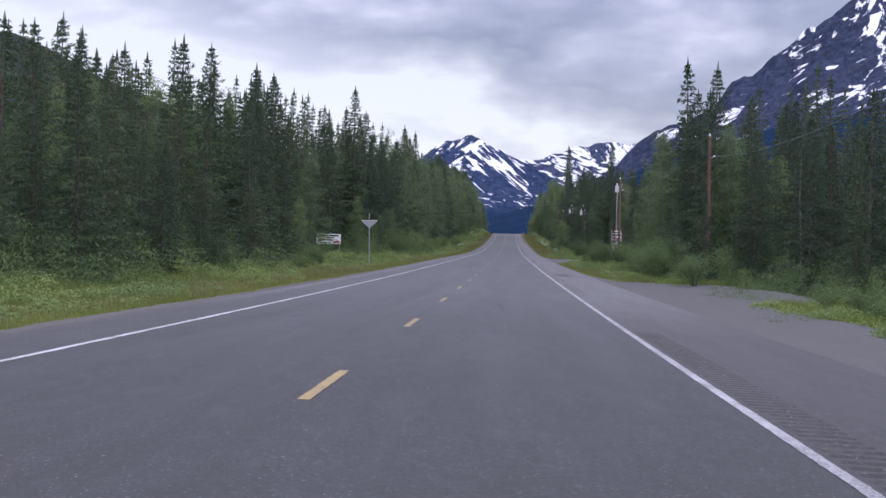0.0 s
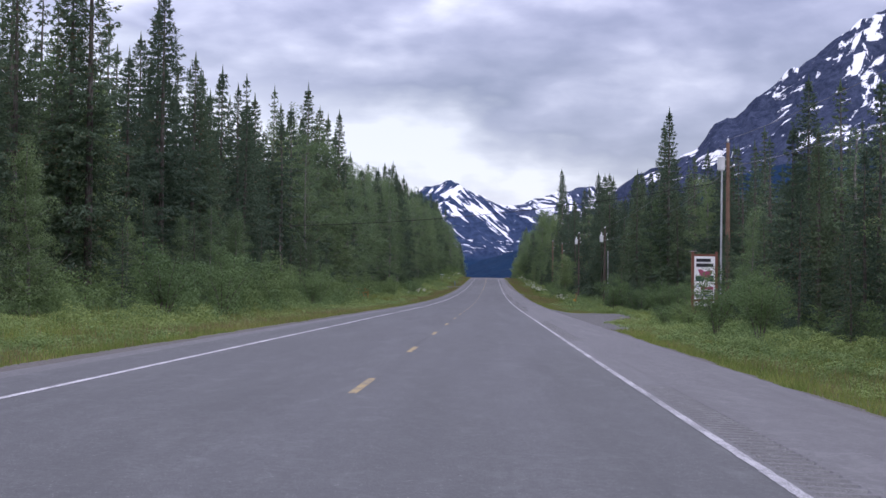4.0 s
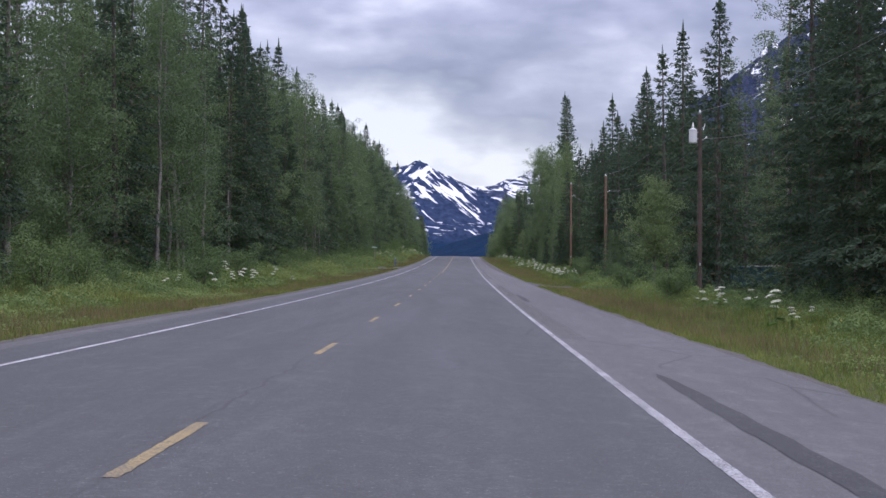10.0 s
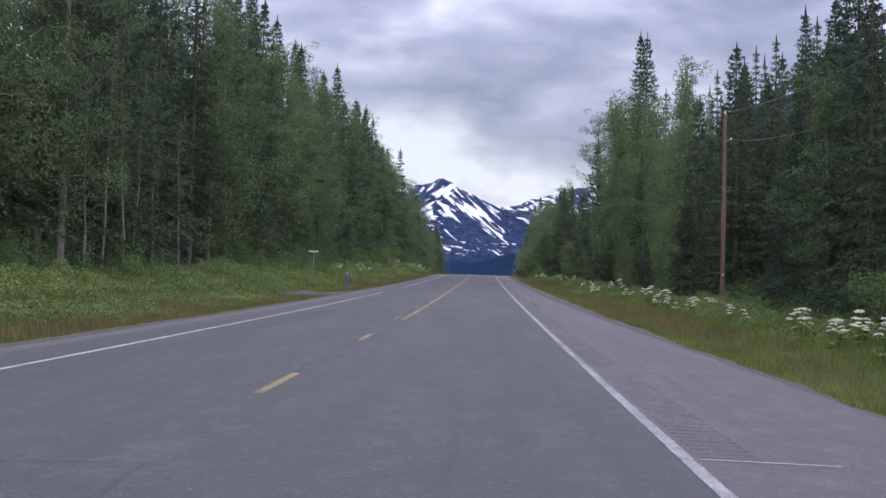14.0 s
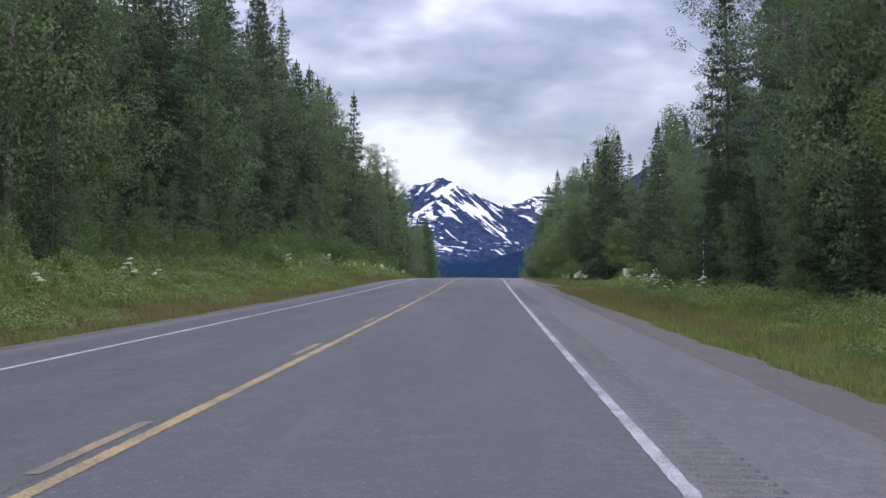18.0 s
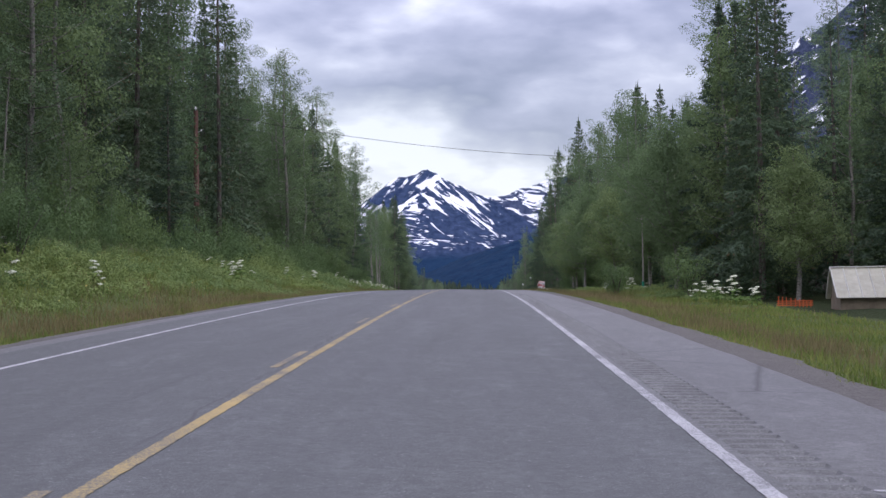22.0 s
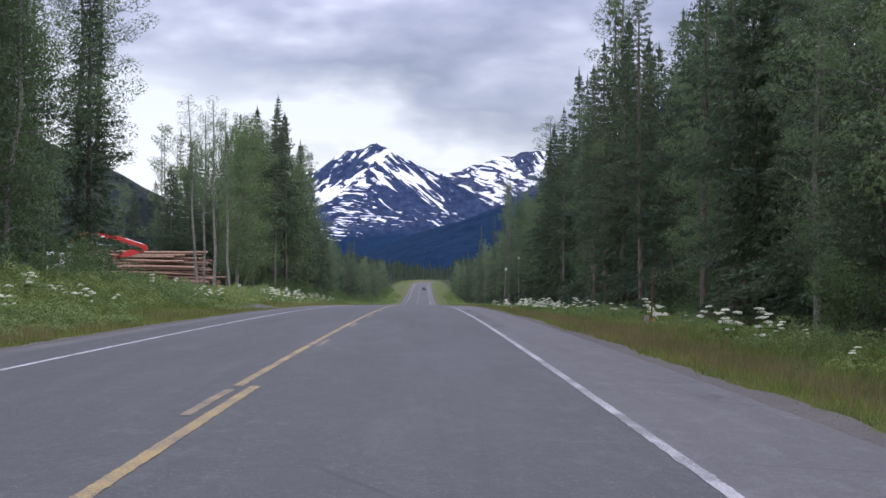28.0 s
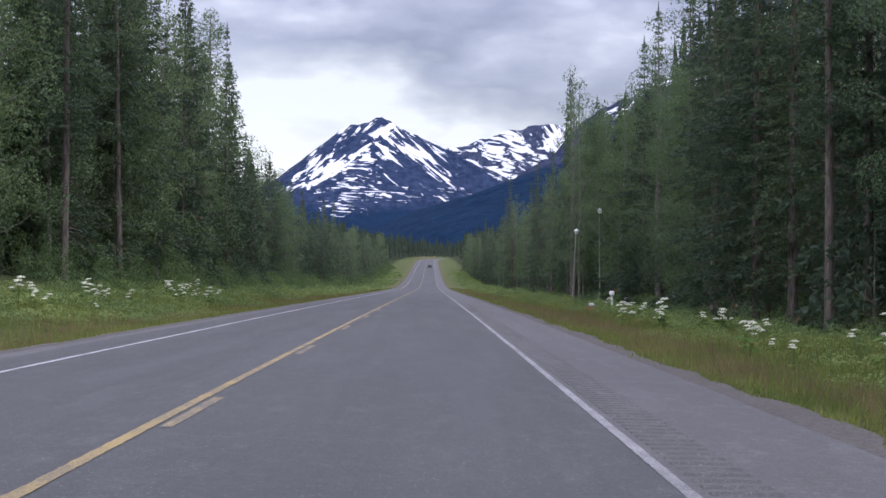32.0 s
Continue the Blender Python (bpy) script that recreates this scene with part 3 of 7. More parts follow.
def ridge_land(x, y, ridges):
    """Land under ridges: each a line of (x, y, height) with a slope down from its crest."""
    z = np.full(x.shape, -1e3)
    for slope, pts in ridges:
        for (x0, y0, z0), (x1, y1, z1) in zip(pts, pts[1:]):
            dx, dy = x1 - x0, y1 - y0
            u = np.clip(((x - x0) * dx + (y - y0) * dy) / (dx * dx + dy * dy), 0, 1)
            d = np.hypot(x - x0 - u * dx, y - y0 - u * dy)
            z = np.maximum(z, z0 + u * (z1 - z0) - slope * d)
    return z


def mountain(name, x0, x1, y0, y1, nx, ny, ridges, rough, scale, mat, label, seed):
    xs, ys = np.linspace(x0, x1, nx), np.linspace(y0, y1, ny)
    Y, X = np.meshgrid(ys, xs, indexing="ij")
    Z = ridge_land(X, Y, ridges)
    Z = Z + fractal(X, Y, scale, 5, seed) * rough * np.clip((Z + 60) / 160, 0.15, 1.0)
    Z = np.maximum(Z, -8.0)
    Z[:, 0] = Z[:, -1] = Z[0] = Z[-1] = -8.0
    ob = new(name, mesh_of(name, np.stack([X, Y, Z], -1).reshape(-1, 3), grid_faces(ny, nx), mat, smooth=False))
    return tagged(ob, label, "mountain", kind="structure")


# distance haze is put into the rock and forest colours as blue, save M_LEFT's
M_PEAK = rock("haze_blue_rock_and_snow", (0.015, 0.026, 0.060), (0.040, 0.060, 0.115), 95, 300, (0.021, 0.006, 0.145),
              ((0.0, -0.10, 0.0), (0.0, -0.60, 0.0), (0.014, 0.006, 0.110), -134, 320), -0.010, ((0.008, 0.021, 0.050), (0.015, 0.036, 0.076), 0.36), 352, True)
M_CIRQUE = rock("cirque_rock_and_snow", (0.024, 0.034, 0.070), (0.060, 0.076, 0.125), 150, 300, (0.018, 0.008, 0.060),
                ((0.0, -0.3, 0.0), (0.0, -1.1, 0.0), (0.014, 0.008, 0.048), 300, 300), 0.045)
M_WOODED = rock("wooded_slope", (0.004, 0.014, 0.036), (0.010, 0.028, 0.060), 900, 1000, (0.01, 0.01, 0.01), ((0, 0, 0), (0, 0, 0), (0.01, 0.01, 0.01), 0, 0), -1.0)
M_RIGHT = rock("hazy_dark_rock_and_snow", (0.018, 0.025, 0.050), (0.050, 0.062, 0.104), 150, 760, (0.012, 0.008, 0.038),
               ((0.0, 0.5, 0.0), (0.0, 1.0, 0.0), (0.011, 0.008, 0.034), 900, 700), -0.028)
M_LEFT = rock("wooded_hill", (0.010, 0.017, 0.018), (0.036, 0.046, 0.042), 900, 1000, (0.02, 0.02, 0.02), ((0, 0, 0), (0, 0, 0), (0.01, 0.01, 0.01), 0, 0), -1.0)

PEAK = (-134, 4760, 372)
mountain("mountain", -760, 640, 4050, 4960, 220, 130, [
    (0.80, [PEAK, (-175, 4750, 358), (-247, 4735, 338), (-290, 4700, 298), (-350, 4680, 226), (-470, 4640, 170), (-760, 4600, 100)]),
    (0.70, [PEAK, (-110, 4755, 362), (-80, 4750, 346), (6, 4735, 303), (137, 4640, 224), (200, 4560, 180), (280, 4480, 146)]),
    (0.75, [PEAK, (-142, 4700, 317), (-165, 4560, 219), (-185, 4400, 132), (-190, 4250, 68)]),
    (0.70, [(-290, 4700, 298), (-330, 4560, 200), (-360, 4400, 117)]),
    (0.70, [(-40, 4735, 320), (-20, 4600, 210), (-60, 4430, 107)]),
], 17, 150, M_PEAK, "snow-streaked dark mountain peak tinted blue with haze", 3)
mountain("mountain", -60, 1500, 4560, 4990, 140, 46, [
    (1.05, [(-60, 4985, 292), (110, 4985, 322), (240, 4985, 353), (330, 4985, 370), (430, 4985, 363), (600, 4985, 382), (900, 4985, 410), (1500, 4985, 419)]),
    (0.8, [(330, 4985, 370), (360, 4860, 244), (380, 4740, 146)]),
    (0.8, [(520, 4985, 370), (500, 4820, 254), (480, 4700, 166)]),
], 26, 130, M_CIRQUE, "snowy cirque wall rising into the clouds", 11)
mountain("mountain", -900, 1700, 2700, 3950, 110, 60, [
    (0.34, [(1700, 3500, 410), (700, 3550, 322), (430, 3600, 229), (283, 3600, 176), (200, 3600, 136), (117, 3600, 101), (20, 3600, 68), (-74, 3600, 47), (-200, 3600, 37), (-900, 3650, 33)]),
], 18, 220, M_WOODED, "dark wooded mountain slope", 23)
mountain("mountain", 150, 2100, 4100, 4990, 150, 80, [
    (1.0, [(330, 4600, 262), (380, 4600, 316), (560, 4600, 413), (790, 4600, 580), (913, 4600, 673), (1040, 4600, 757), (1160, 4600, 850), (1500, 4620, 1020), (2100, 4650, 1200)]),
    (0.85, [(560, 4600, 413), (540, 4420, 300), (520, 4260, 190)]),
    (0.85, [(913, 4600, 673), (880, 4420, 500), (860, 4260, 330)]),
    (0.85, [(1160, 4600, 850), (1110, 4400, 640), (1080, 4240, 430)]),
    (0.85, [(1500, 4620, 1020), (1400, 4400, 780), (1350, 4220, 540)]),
], 64, 240, M_RIGHT, "steep mountain with scattered snow patches, tinted blue with haze", 31)
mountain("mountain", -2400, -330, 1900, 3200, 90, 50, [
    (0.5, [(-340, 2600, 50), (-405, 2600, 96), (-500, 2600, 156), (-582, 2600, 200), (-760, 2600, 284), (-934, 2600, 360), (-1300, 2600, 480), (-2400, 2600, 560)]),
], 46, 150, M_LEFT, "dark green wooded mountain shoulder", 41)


# ---- trees ----
def card_quads(c, u, v):
    """Quads at centres c spanned by half-axes u, v."""
    verts = np.stack([c - u - v, c + u - v, c + u + v, c - u + v], 1).reshape(-1, 3)
    return verts, np.arange(len(verts)).reshape(-1, 4)


def leaf_quads(c, u, v):
    """Pointed leaves at centres c: widest past the stalk, with half-axes u along and v across."""
    verts = np.stack([c - u * 0.6 - v, c - u * 0.4 + v, c + u], 1).reshape(-1, 3)
    return verts, np.arange(len(verts)).reshape(-1, 3)


def unit(a):
    return a / np.maximum(np.linalg.norm(a, axis=-1, keepdims=True), 1e-9)


def spruce_crown(rng, h, r, clear, spacing, droop=0.35, gappy=0.15, sprays=2):
    """Whorls of drooping boughs; each bough is a spine set with pointed sprays of twigs."""
    V, F, k = [], [], 0
    z = clear
    while z < h - 0.25:
        f = (z - clear) / (h - clear)
        reach = r * (1 - f) ** 0.84 * (0.6 + 0.4 * min(1, f * 6 + 0.3)) * (1 + 0.16 * math.sin(z * 1.9 + h) * math.sin(z * 0.7)) + 0.10
        nb = int(6 + 2 * (1 - f))
        a0 = rng.uniform(0, 6.28)
        for b in range(nb):
            if rng.random() < gappy:
                continue
            a = a0 + 6.283 * b / nb + rng.uniform(-0.35, 0.35)
            L = reach * rng.choice([rng.uniform(0.45, 0.9), rng.uniform(0.8, 1.25)])
            d = np.array([math.cos(a), math.sin(a), 0.0])
            side = np.array([-d[1], d[0], 0.0])
            rise = 0.30 * f - droop * (1 - f) + rng.uniform(-0.08, 0.08)
            # many short sprays over the fan of the bough, hanging at its sides
            coarse = 0.70 if sprays > 1 else 0.95
            m = int((11 + 33 * L ** 1.6) * (1.0 if sprays > 1 else 0.42))
            u = rng.uniform(0.08, 1, m) ** 0.75
            wide = 0.40 * L * (1.08 - u) ** 0.8 * np.minimum(1, u * 3)
            v = rng.uniform(-1, 1, m) * wide
            hang = -0.45 * np.abs(v) - rng.uniform(0, 0.16, m)
            p0 = d * (L * u)[:, None] + side * v[:, None] + np.stack([0 * u, 0 * u, z + L * rise * u ** 1.4 + hang], -1)
            go = d * rng.uniform(0.25, 1.0, m)[:, None] + side * (np.sign(v) * rng.uniform(0.1, 0.9, m))[:, None] + np.stack([0 * u, 0 * u, rng.uniform(-0.8, 0.35, m)], -1)
            go = unit(go) * rng.uniform(0.20, 0.38, (m, 1)) * (0.75 + 0.12 * L) * coarse
            cross = unit(np.cross(go, rng.normal(size=(m, 3)))) * rng.uniform(0.036, 0.070, (m, 1)) * coarse
            V += list(np.stack([p0 - cross, p0 + cross, p0 + go], 1).reshape(-1, 3))
            F += [(k + 3 * q, k + 3 * q + 1, k + 3 * q + 2) for q in range(m)]
            k += 3 * m
        z += spacing * (0.65 + 0.5 * (1 - f)) * rng.uniform(0.8, 1.2)
    for i in range(6):
        a = i * 1.05
        V += [(0, 0, h + 0.25), (0.13 * math.cos(a), 0.13 * math.sin(a), h - 0.75), (0.13 * math.cos(a + 0.8), 0.13 * math.sin(a + 0.8), h - 0.85)]
        F.append((k, k + 1, k + 2))
        k += 3
    return np.array(V), F


def leaf_crown(rng, centres, sizes, per, leaf, flat=0.7):
    """Leaves strewn over clumps, their faces turned out of the clump, thinner below."""
    C, n = [], []
    for c, s in zip(centres, sizes):
        m = max(4, int(per * s * s))
        d = unit(rng.normal(size=(m, 3)) + np.array([0, 0, 0.25]))
        C.append(c + d * (s * rng.uniform(0.45, 1.05, (m, 1)) ** 0.5) * np.array([1, 1, flat]))
        n.append(unit(d * 1.1 + rng.normal(size=(m, 3)) * 0.42 + np.array([0, 0, 0.35])))
    C, n = np.concatenate(C), np.concatenate(n)
    u = unit(np.cross(n, rng.normal(size=n.shape)))
    v = np.cross(n, u)
    s = leaf * rng.uniform(0.6, 1.3, (len(C), 1))
    return leaf_quads(C, u * s, v * s * 0.62)


def broadleaf(rng, h, r, clear, limbs, per, leaf, trunk_r, lean=0.0, column=False, taper=False):
    """Tapered trunk with limbs, and leaf clumps along the limbs."""
    top = np.array([lean * h * 0.2, rng.uniform(-0.3, 0.3), h * 0.93])
    wig = rng.normal(size=(6, 2)) * 0.10
    axis = np.array([[top[0] * u + wig[i, 0], top[1] * u + wig[i, 1], top[2] * u] for i, u in enumerate(np.linspace(0, 1, 6))])
    axis[0, :2] = 0
    tv, tf = tube_arrays(axis, np.linspace(trunk_r, 0.03, 6), 7)
    centres, sizes = [], []
    for i in range(limbs):
        f = (i + rng.uniform(0, 1)) / limbs
        u = clear / h + (0.97 - clear / h) * f
        b = np.array([np.interp(u, np.linspace(0, 1, 6), axis[:, k]) for k in range(3)])
        wide = r * (math.sin(math.pi * min(1, 0.18 + 0.80 * f)) ** 0.7 if not column else 0.55 + 0.45 * math.sin(math.pi * f))
        if taper:
            wide = r * (1.02 - 0.86 * f) * min(1.0, 0.62 + 2.4 * f)
        a = i * 2.4 + rng.uniform(-0.5, 0.5)
        L = wide * rng.uniform(0.55, 1.2)
        tip = b + np.array([math.cos(a) * L, math.sin(a) * L, L * rng.uniform(0.15, 0.75)])
        lv, lf = tube_arrays(np.array([b, (b + tip) / 2 + np.array([0, 0, -0.08 * L]), tip]), [trunk_r * 0.24 * (1 - 0.6 * f), trunk_r * 0.14 * (1 - 0.6 * f), 0.008], 4)
        tf = tf + [tuple(q + len(tv) for q in g) for g in lf]
        tv = np.concatenate([tv, lv])
        for q in (0.12, 0.45, 0.75, 1.0):
            if rng.random() < 0.9:
                centres.append(b + (tip - b) * q + rng.normal(size=3) * 0.25)
                sizes.append(rng.uniform(0.45, 1.15) * (0.62 + 0.25 * r / 2.5) * (1 - 0.35 * f))
    centres.append(axis[-1])
    sizes.append(0.6)
    lv, lf = leaf_crown(rng, np.array(centres), sizes, per, leaf)
    return tv, tf, lv, lf


def tube_arrays(axis, radii, sides):
    k = np.arange(sides) * 2 * np.pi / sides
    ring = np.stack([np.cos(k), np.sin(k)], -1)
    v, f = [], []
    for i, (p, r) in enumerate(zip(axis, radii)):
        d = unit(axis[min(i + 1, len(axis) - 1)] - axis[max(i - 1, 0)])
        u = unit(np.cross(d, [0.31, 0.95, 0.05]))
        w = np.cross(d, u)
        v.append(p + r * (ring[:, :1] * u + ring[:, 1:] * w))
    for i in range(len(axis) - 1):
        a = i * sides
        f += [(a + j, a + (j + 1) % sides, a + sides + (j + 1) % sides, a + sides + j) for j in range(sides)]
    return np.concatenate(v), f


rng = np.random.default_rng(7)
KINDS = {}


def proto(key, trunk, crown, label, height):
    KINDS.setdefault(key, []).append((trunk, crown, label, height))


for i in range(6):
    h = (17.0, 15.0, 18.0, 13.0, 16.0, 11.0)[i]
    r = (2.5, 2.9, 2.2, 2.6, 3.1, 2.0)[i]
    clear = (1.0, 0.6, 2.5, 0.4, 1.4, 0.3)[i]
    ax = np.array([[0, 0, -0.4], [0.03, 0, h * 0.3], [0, 0.04, h * 0.7], [0, 0, h - 0.4]])
    tv, tf = tube_arrays(ax, [h * 0.011, h * 0.009, h * 0.005, 0.02], 7)
    cv, cf = spruce_crown(rng, h, r, clear, 0.37, 0.30 + 0.1 * (i % 3), 0.08 + 0.04 * (i % 3), 4)
    proto("spruce", mesh_of("spruce_trunk", tv, tf, M_BARK, smooth=True), mesh_of("spruce_crown", cv, cf, M_SPRUCE), "dark green spruce with drooping boughs and a grey trunk", h)
for i in range(5):
    h = (14.0, 12.0, 15.0, 10.0, 13.0)[i]
    t, tf, lv, lf = broadleaf(rng, h, (2.6, 2.9, 2.3, 2.4, 3.0)[i], (1.1, 0.8, 1.8, 0.6, 1.0)[i], 40, 330, 0.060, 0.13, (0.3, -0.2, 0.1, 0.4, -0.3)[i], taper=i in (1, 3))
    proto("birch", mesh_of("birch_trunk", t, tf, M_BIRCH_BARK, smooth=True), mesh_of("birch_crown", lv, lf, M_BIRCH), "leafy green birch with a pale slender trunk", h)
for i in range(4):
    h = (20.0, 18.0, 21.0, 17.0)[i]
    t, tf, lv, lf = broadleaf(rng, h, (2.3, 2.6, 2.0, 2.4)[i], (3.0, 1.8, 5.0, 1.4)[i], 46, 330, 0.060, 0.19, (0.1, -0.1, 0.15, 0.0)[i], True)
    proto("poplar", mesh_of("poplar_trunk", t, tf, M_POPLAR_BARK, smooth=True), mesh_of("poplar_crown", lv, lf, M_POPLAR), "tall slender poplar with a bare grey lower trunk", h)
# dead standing trees: a bleached trunk with short broken branches
for i in range(3):
    h = (13.0, 10.0, 15.0)[i]
    ax = np.array([[0, 0, -0.4], [0.05, 0.02, h * 0.35], [0.02, 0.10, h * 0.7], [0.10, 0.04, h]])
    tv, tf = tube_arrays(ax, [h * 0.010, h * 0.008, h * 0.005, 0.02], 7)
    bv, bf = np.zeros((0, 3)), []
    for j in range(90):
        u = rng.uniform(0.12, 0.97)
        b = np.array([np.interp(u, (0, 0.35, 0.7, 1), ax[:, k]) for k in range(3)])
        a, L = rng.uniform(0, 6.28), rng.uniform(0.35, 1.5) * (1.1 - u)
        tip = b + np.array([math.cos(a) * L, math.sin(a) * L, -L * rng.uniform(-0.1, 0.5)])
        lv, lf = tube_arrays(np.array([b, (b + tip) / 2 + np.array([0, 0, 0.05 * L]), tip]), [0.022, 0.014, 0.004], 3)
        bf += [tuple(q + len(bv) for q in t) for t in lf]
        bv = np.concatenate([bv, lv])
    both = tf + [tuple(q + len(tv) for q in t) for t in bf]
    proto("snag", mesh_of("snag", np.concatenate([tv, bv]), both, [M_POPLAR_BARK, M_BARK], [0] * len(tf) + [1] * len(bf)), None, "dead grey spruce snag with bare broken branches", h)
for i in range(3):
    h = (19.0, 20.0, 18.0)[i]
    t, tf, lv, lf = broadleaf(rng, h, (1.25, 1.5, 1.1)[i], (8.5, 9.5, 7.5)[i], 24, 170, 0.062, 0.15, (0.1, 0.2, -0.1)[i], True)
    proto("slim_poplar", mesh_of("poplar_trunk", t, tf, M_POPLAR_BARK, smooth=True), mesh_of("poplar_crown", lv, lf, M_POPLAR), "slender thin-crowned poplar with a long bare pale trunk", h)


t, tf, lv, lf = broadleaf(rng, 7.6, 3.0, 1.9, 52, 330, 0.058, 0.13, 0.25, taper=True)
proto("round_birch", mesh_of("birch_trunk", t, tf, M_BIRCH_BARK, smooth=True), mesh_of("birch_crown", lv, lf, leafy("young_birch_leaves", (0.088, 0.142, 0.064), (0.200, 0.272, 0.124), 0.40)), "bushy fresh-green birch standing before the wood", 7.6)
# old spruces with long bare boles
for i in range(3):
    h, r, clear = ((24.0, 2.6, 8.0), (22.0, 2.3, 6.0), (25.0, 2.5, 9.5))[i]
    ax = np.array([[0, 0, -0.4], [0.05, 0.03, h * 0.3], [0, 0.08, h * 0.7], [0, 0, h - 0.4]])
    tv, tf = tube_arrays(ax, [0.21, 0.17, 0.10, 0.02], 9)
    for j in range(34):
        u = rng.uniform(0.10, clear / h)
        b = np.array([np.interp(u, (0, 0.3, 0.7, 1), ax[:, k]) for k in range(3)])
        a, L = rng.uniform(0, 6.28), rng.uniform(0.4, 1.6)
        tip = b + np.array([math.cos(a) * L, math.sin(a) * L, -L * rng.uniform(0.0, 0.45)])
        lv, lf = tube_arrays(np.array([b, (b + tip) / 2 + np.array([0, 0, 0.06 * L]), tip]), [0.024, 0.015, 0.004], 3)
        tf = tf + [tuple(q + len(tv) for q in g) for g in lf]
        tv = np.concatenate([tv, lv])
    cv, cf = spruce_crown(rng, h, r, clear, 0.50, 0.45, 0.22, 4)
    proto("old_spruce", mesh_of("spruce_trunk", tv, tf, M_OLD_BARK, smooth=True), mesh_of("spruce_crown", cv, cf, M_SPRUCE), "tall old spruce with a long bare grey-brown bole", h)
rng = np.random.default_rng(8)


def plant_tree(key, i, x, s, h, turn, tilt_deg=0.0, group=""):
    trunk, crown, label, h0 = KINDS[key][i % len(KINDS[key])]
    k = h / h0
    m = pose(x, s, float(ground_z(x, s)) - 0.05, tilt_deg, tilt_deg * 0.5, turn)
    ob = new(("young_" if group.startswith("young") else "") + key.replace("slim_", "").replace("round_", "") + "_tree", trunk)
    ob.matrix_basis = m @ Matrix.Diagonal((k * 0.5 + 0.5 * min(k, 1.1), k * 0.5 + 0.5 * min(k, 1.1), k, 1))
    tagged(ob, label, "tree", group)
    if crown:
        new("crown", crown).parent = ob
    return ob


LEFT_TOP = ([40, 62, 90, 130, 165, 195, 225, 250, 275, 300, 345, 400, 440, 480, 530, 600, 650, 680, 715, 760, 805, 840, 865, 900, 948, 964, 1010, 1130],
            [9, 11, 14.5, 16, 19, 18, 18.5, 21, 22, 20.5, 22.5, 24, 24, 25, 25, 24, 24, 25, 22, 22, 24, 20, 20, 23, 23, 16.5, 15.5, 15])
RIGHT_TOP = ([40, 80, 115, 140, 170, 215, 242, 270, 310, 350, 400, 445, 476, 520, 575, 600, 630, 656, 666, 692, 704, 740, 780, 840, 900, 960, 1000, 1130],
             [9, 11, 16, 17, 13.5, 12.5, 17, 15, 18, 18.5, 17.5, 16.5, 19, 20, 22, 17, 15.5, 18.5, 14, 14, 18, 21, 24, 25, 24, 22, 19, 15])
# shares of spruce, birch, poplar along the road
MIX_L = ([40, 200, 260, 330, 420, 500, 600, 700, 900, 1100], [0.85, 0.92, 0.4, 0.35, 0.55, 0.3, 0.3, 0.25, 0.4, 0.7], [0.15, 0.08, 0.5, 0.5, 0.28, 0.42, 0.45, 0.45, 0.35, 0.2])
MIX_R = ([40, 200, 280, 360, 430, 500, 600, 680, 760, 1100], [0.85, 0.7, 0.85, 0.82, 0.82, 0.72, 0.5, 0.15, 0.6, 0.7], [0.15, 0.27, 0.12, 0.13, 0.13, 0.2, 0.4, 0.7, 0.1, 0.2])


def pick(side, s):
    a, b, c = MIX_L if side < 0 else MIX_R
    u = rng.random()
    ps, pb = np.interp(s, a, b), np.interp(s, a, c)
    return "spruce" if u < ps else "birch" if u < ps + pb else "poplar"


# clearings without trees: (side, from, to, nearest x that stays free)
CLEAR = [(1, 52, 92, 15.5), (1, 338, 361, 26.0), (1, 192, 240, 19.0), (1, 352, 380, 15.5), (1, 552, 645, 23.5), (1, 640, 668, 15.5), (1, 694, 712, 12.0),
         (-1, 436, 458, 15.5), (-1, 116, 152, 19.0), (-1, 806, 868, 19.5), (-1, 256, 271, 15.2), (-1, 800, 884, 62.0), (-1, 636, 668.5, 18.4)]
# the power line is kept free of trees
POLES = (107.2, 149.5, 193.8, 290.6, 346.0, 402.5, 448.0)
BRUSH_CLEAR = [c for c in CLEAR[:-1] if c[1] != 338] + [(1, 332, 356, 26.0)]
CLEAR += [(1, p - 15, p + 1.2, 18.9) for p in POLES if p != 149.5]


def is_clear(side, s, x, where=CLEAR):
    return any(sd == side and a < s < b and abs(x) < lim for sd, a, b, lim in where)


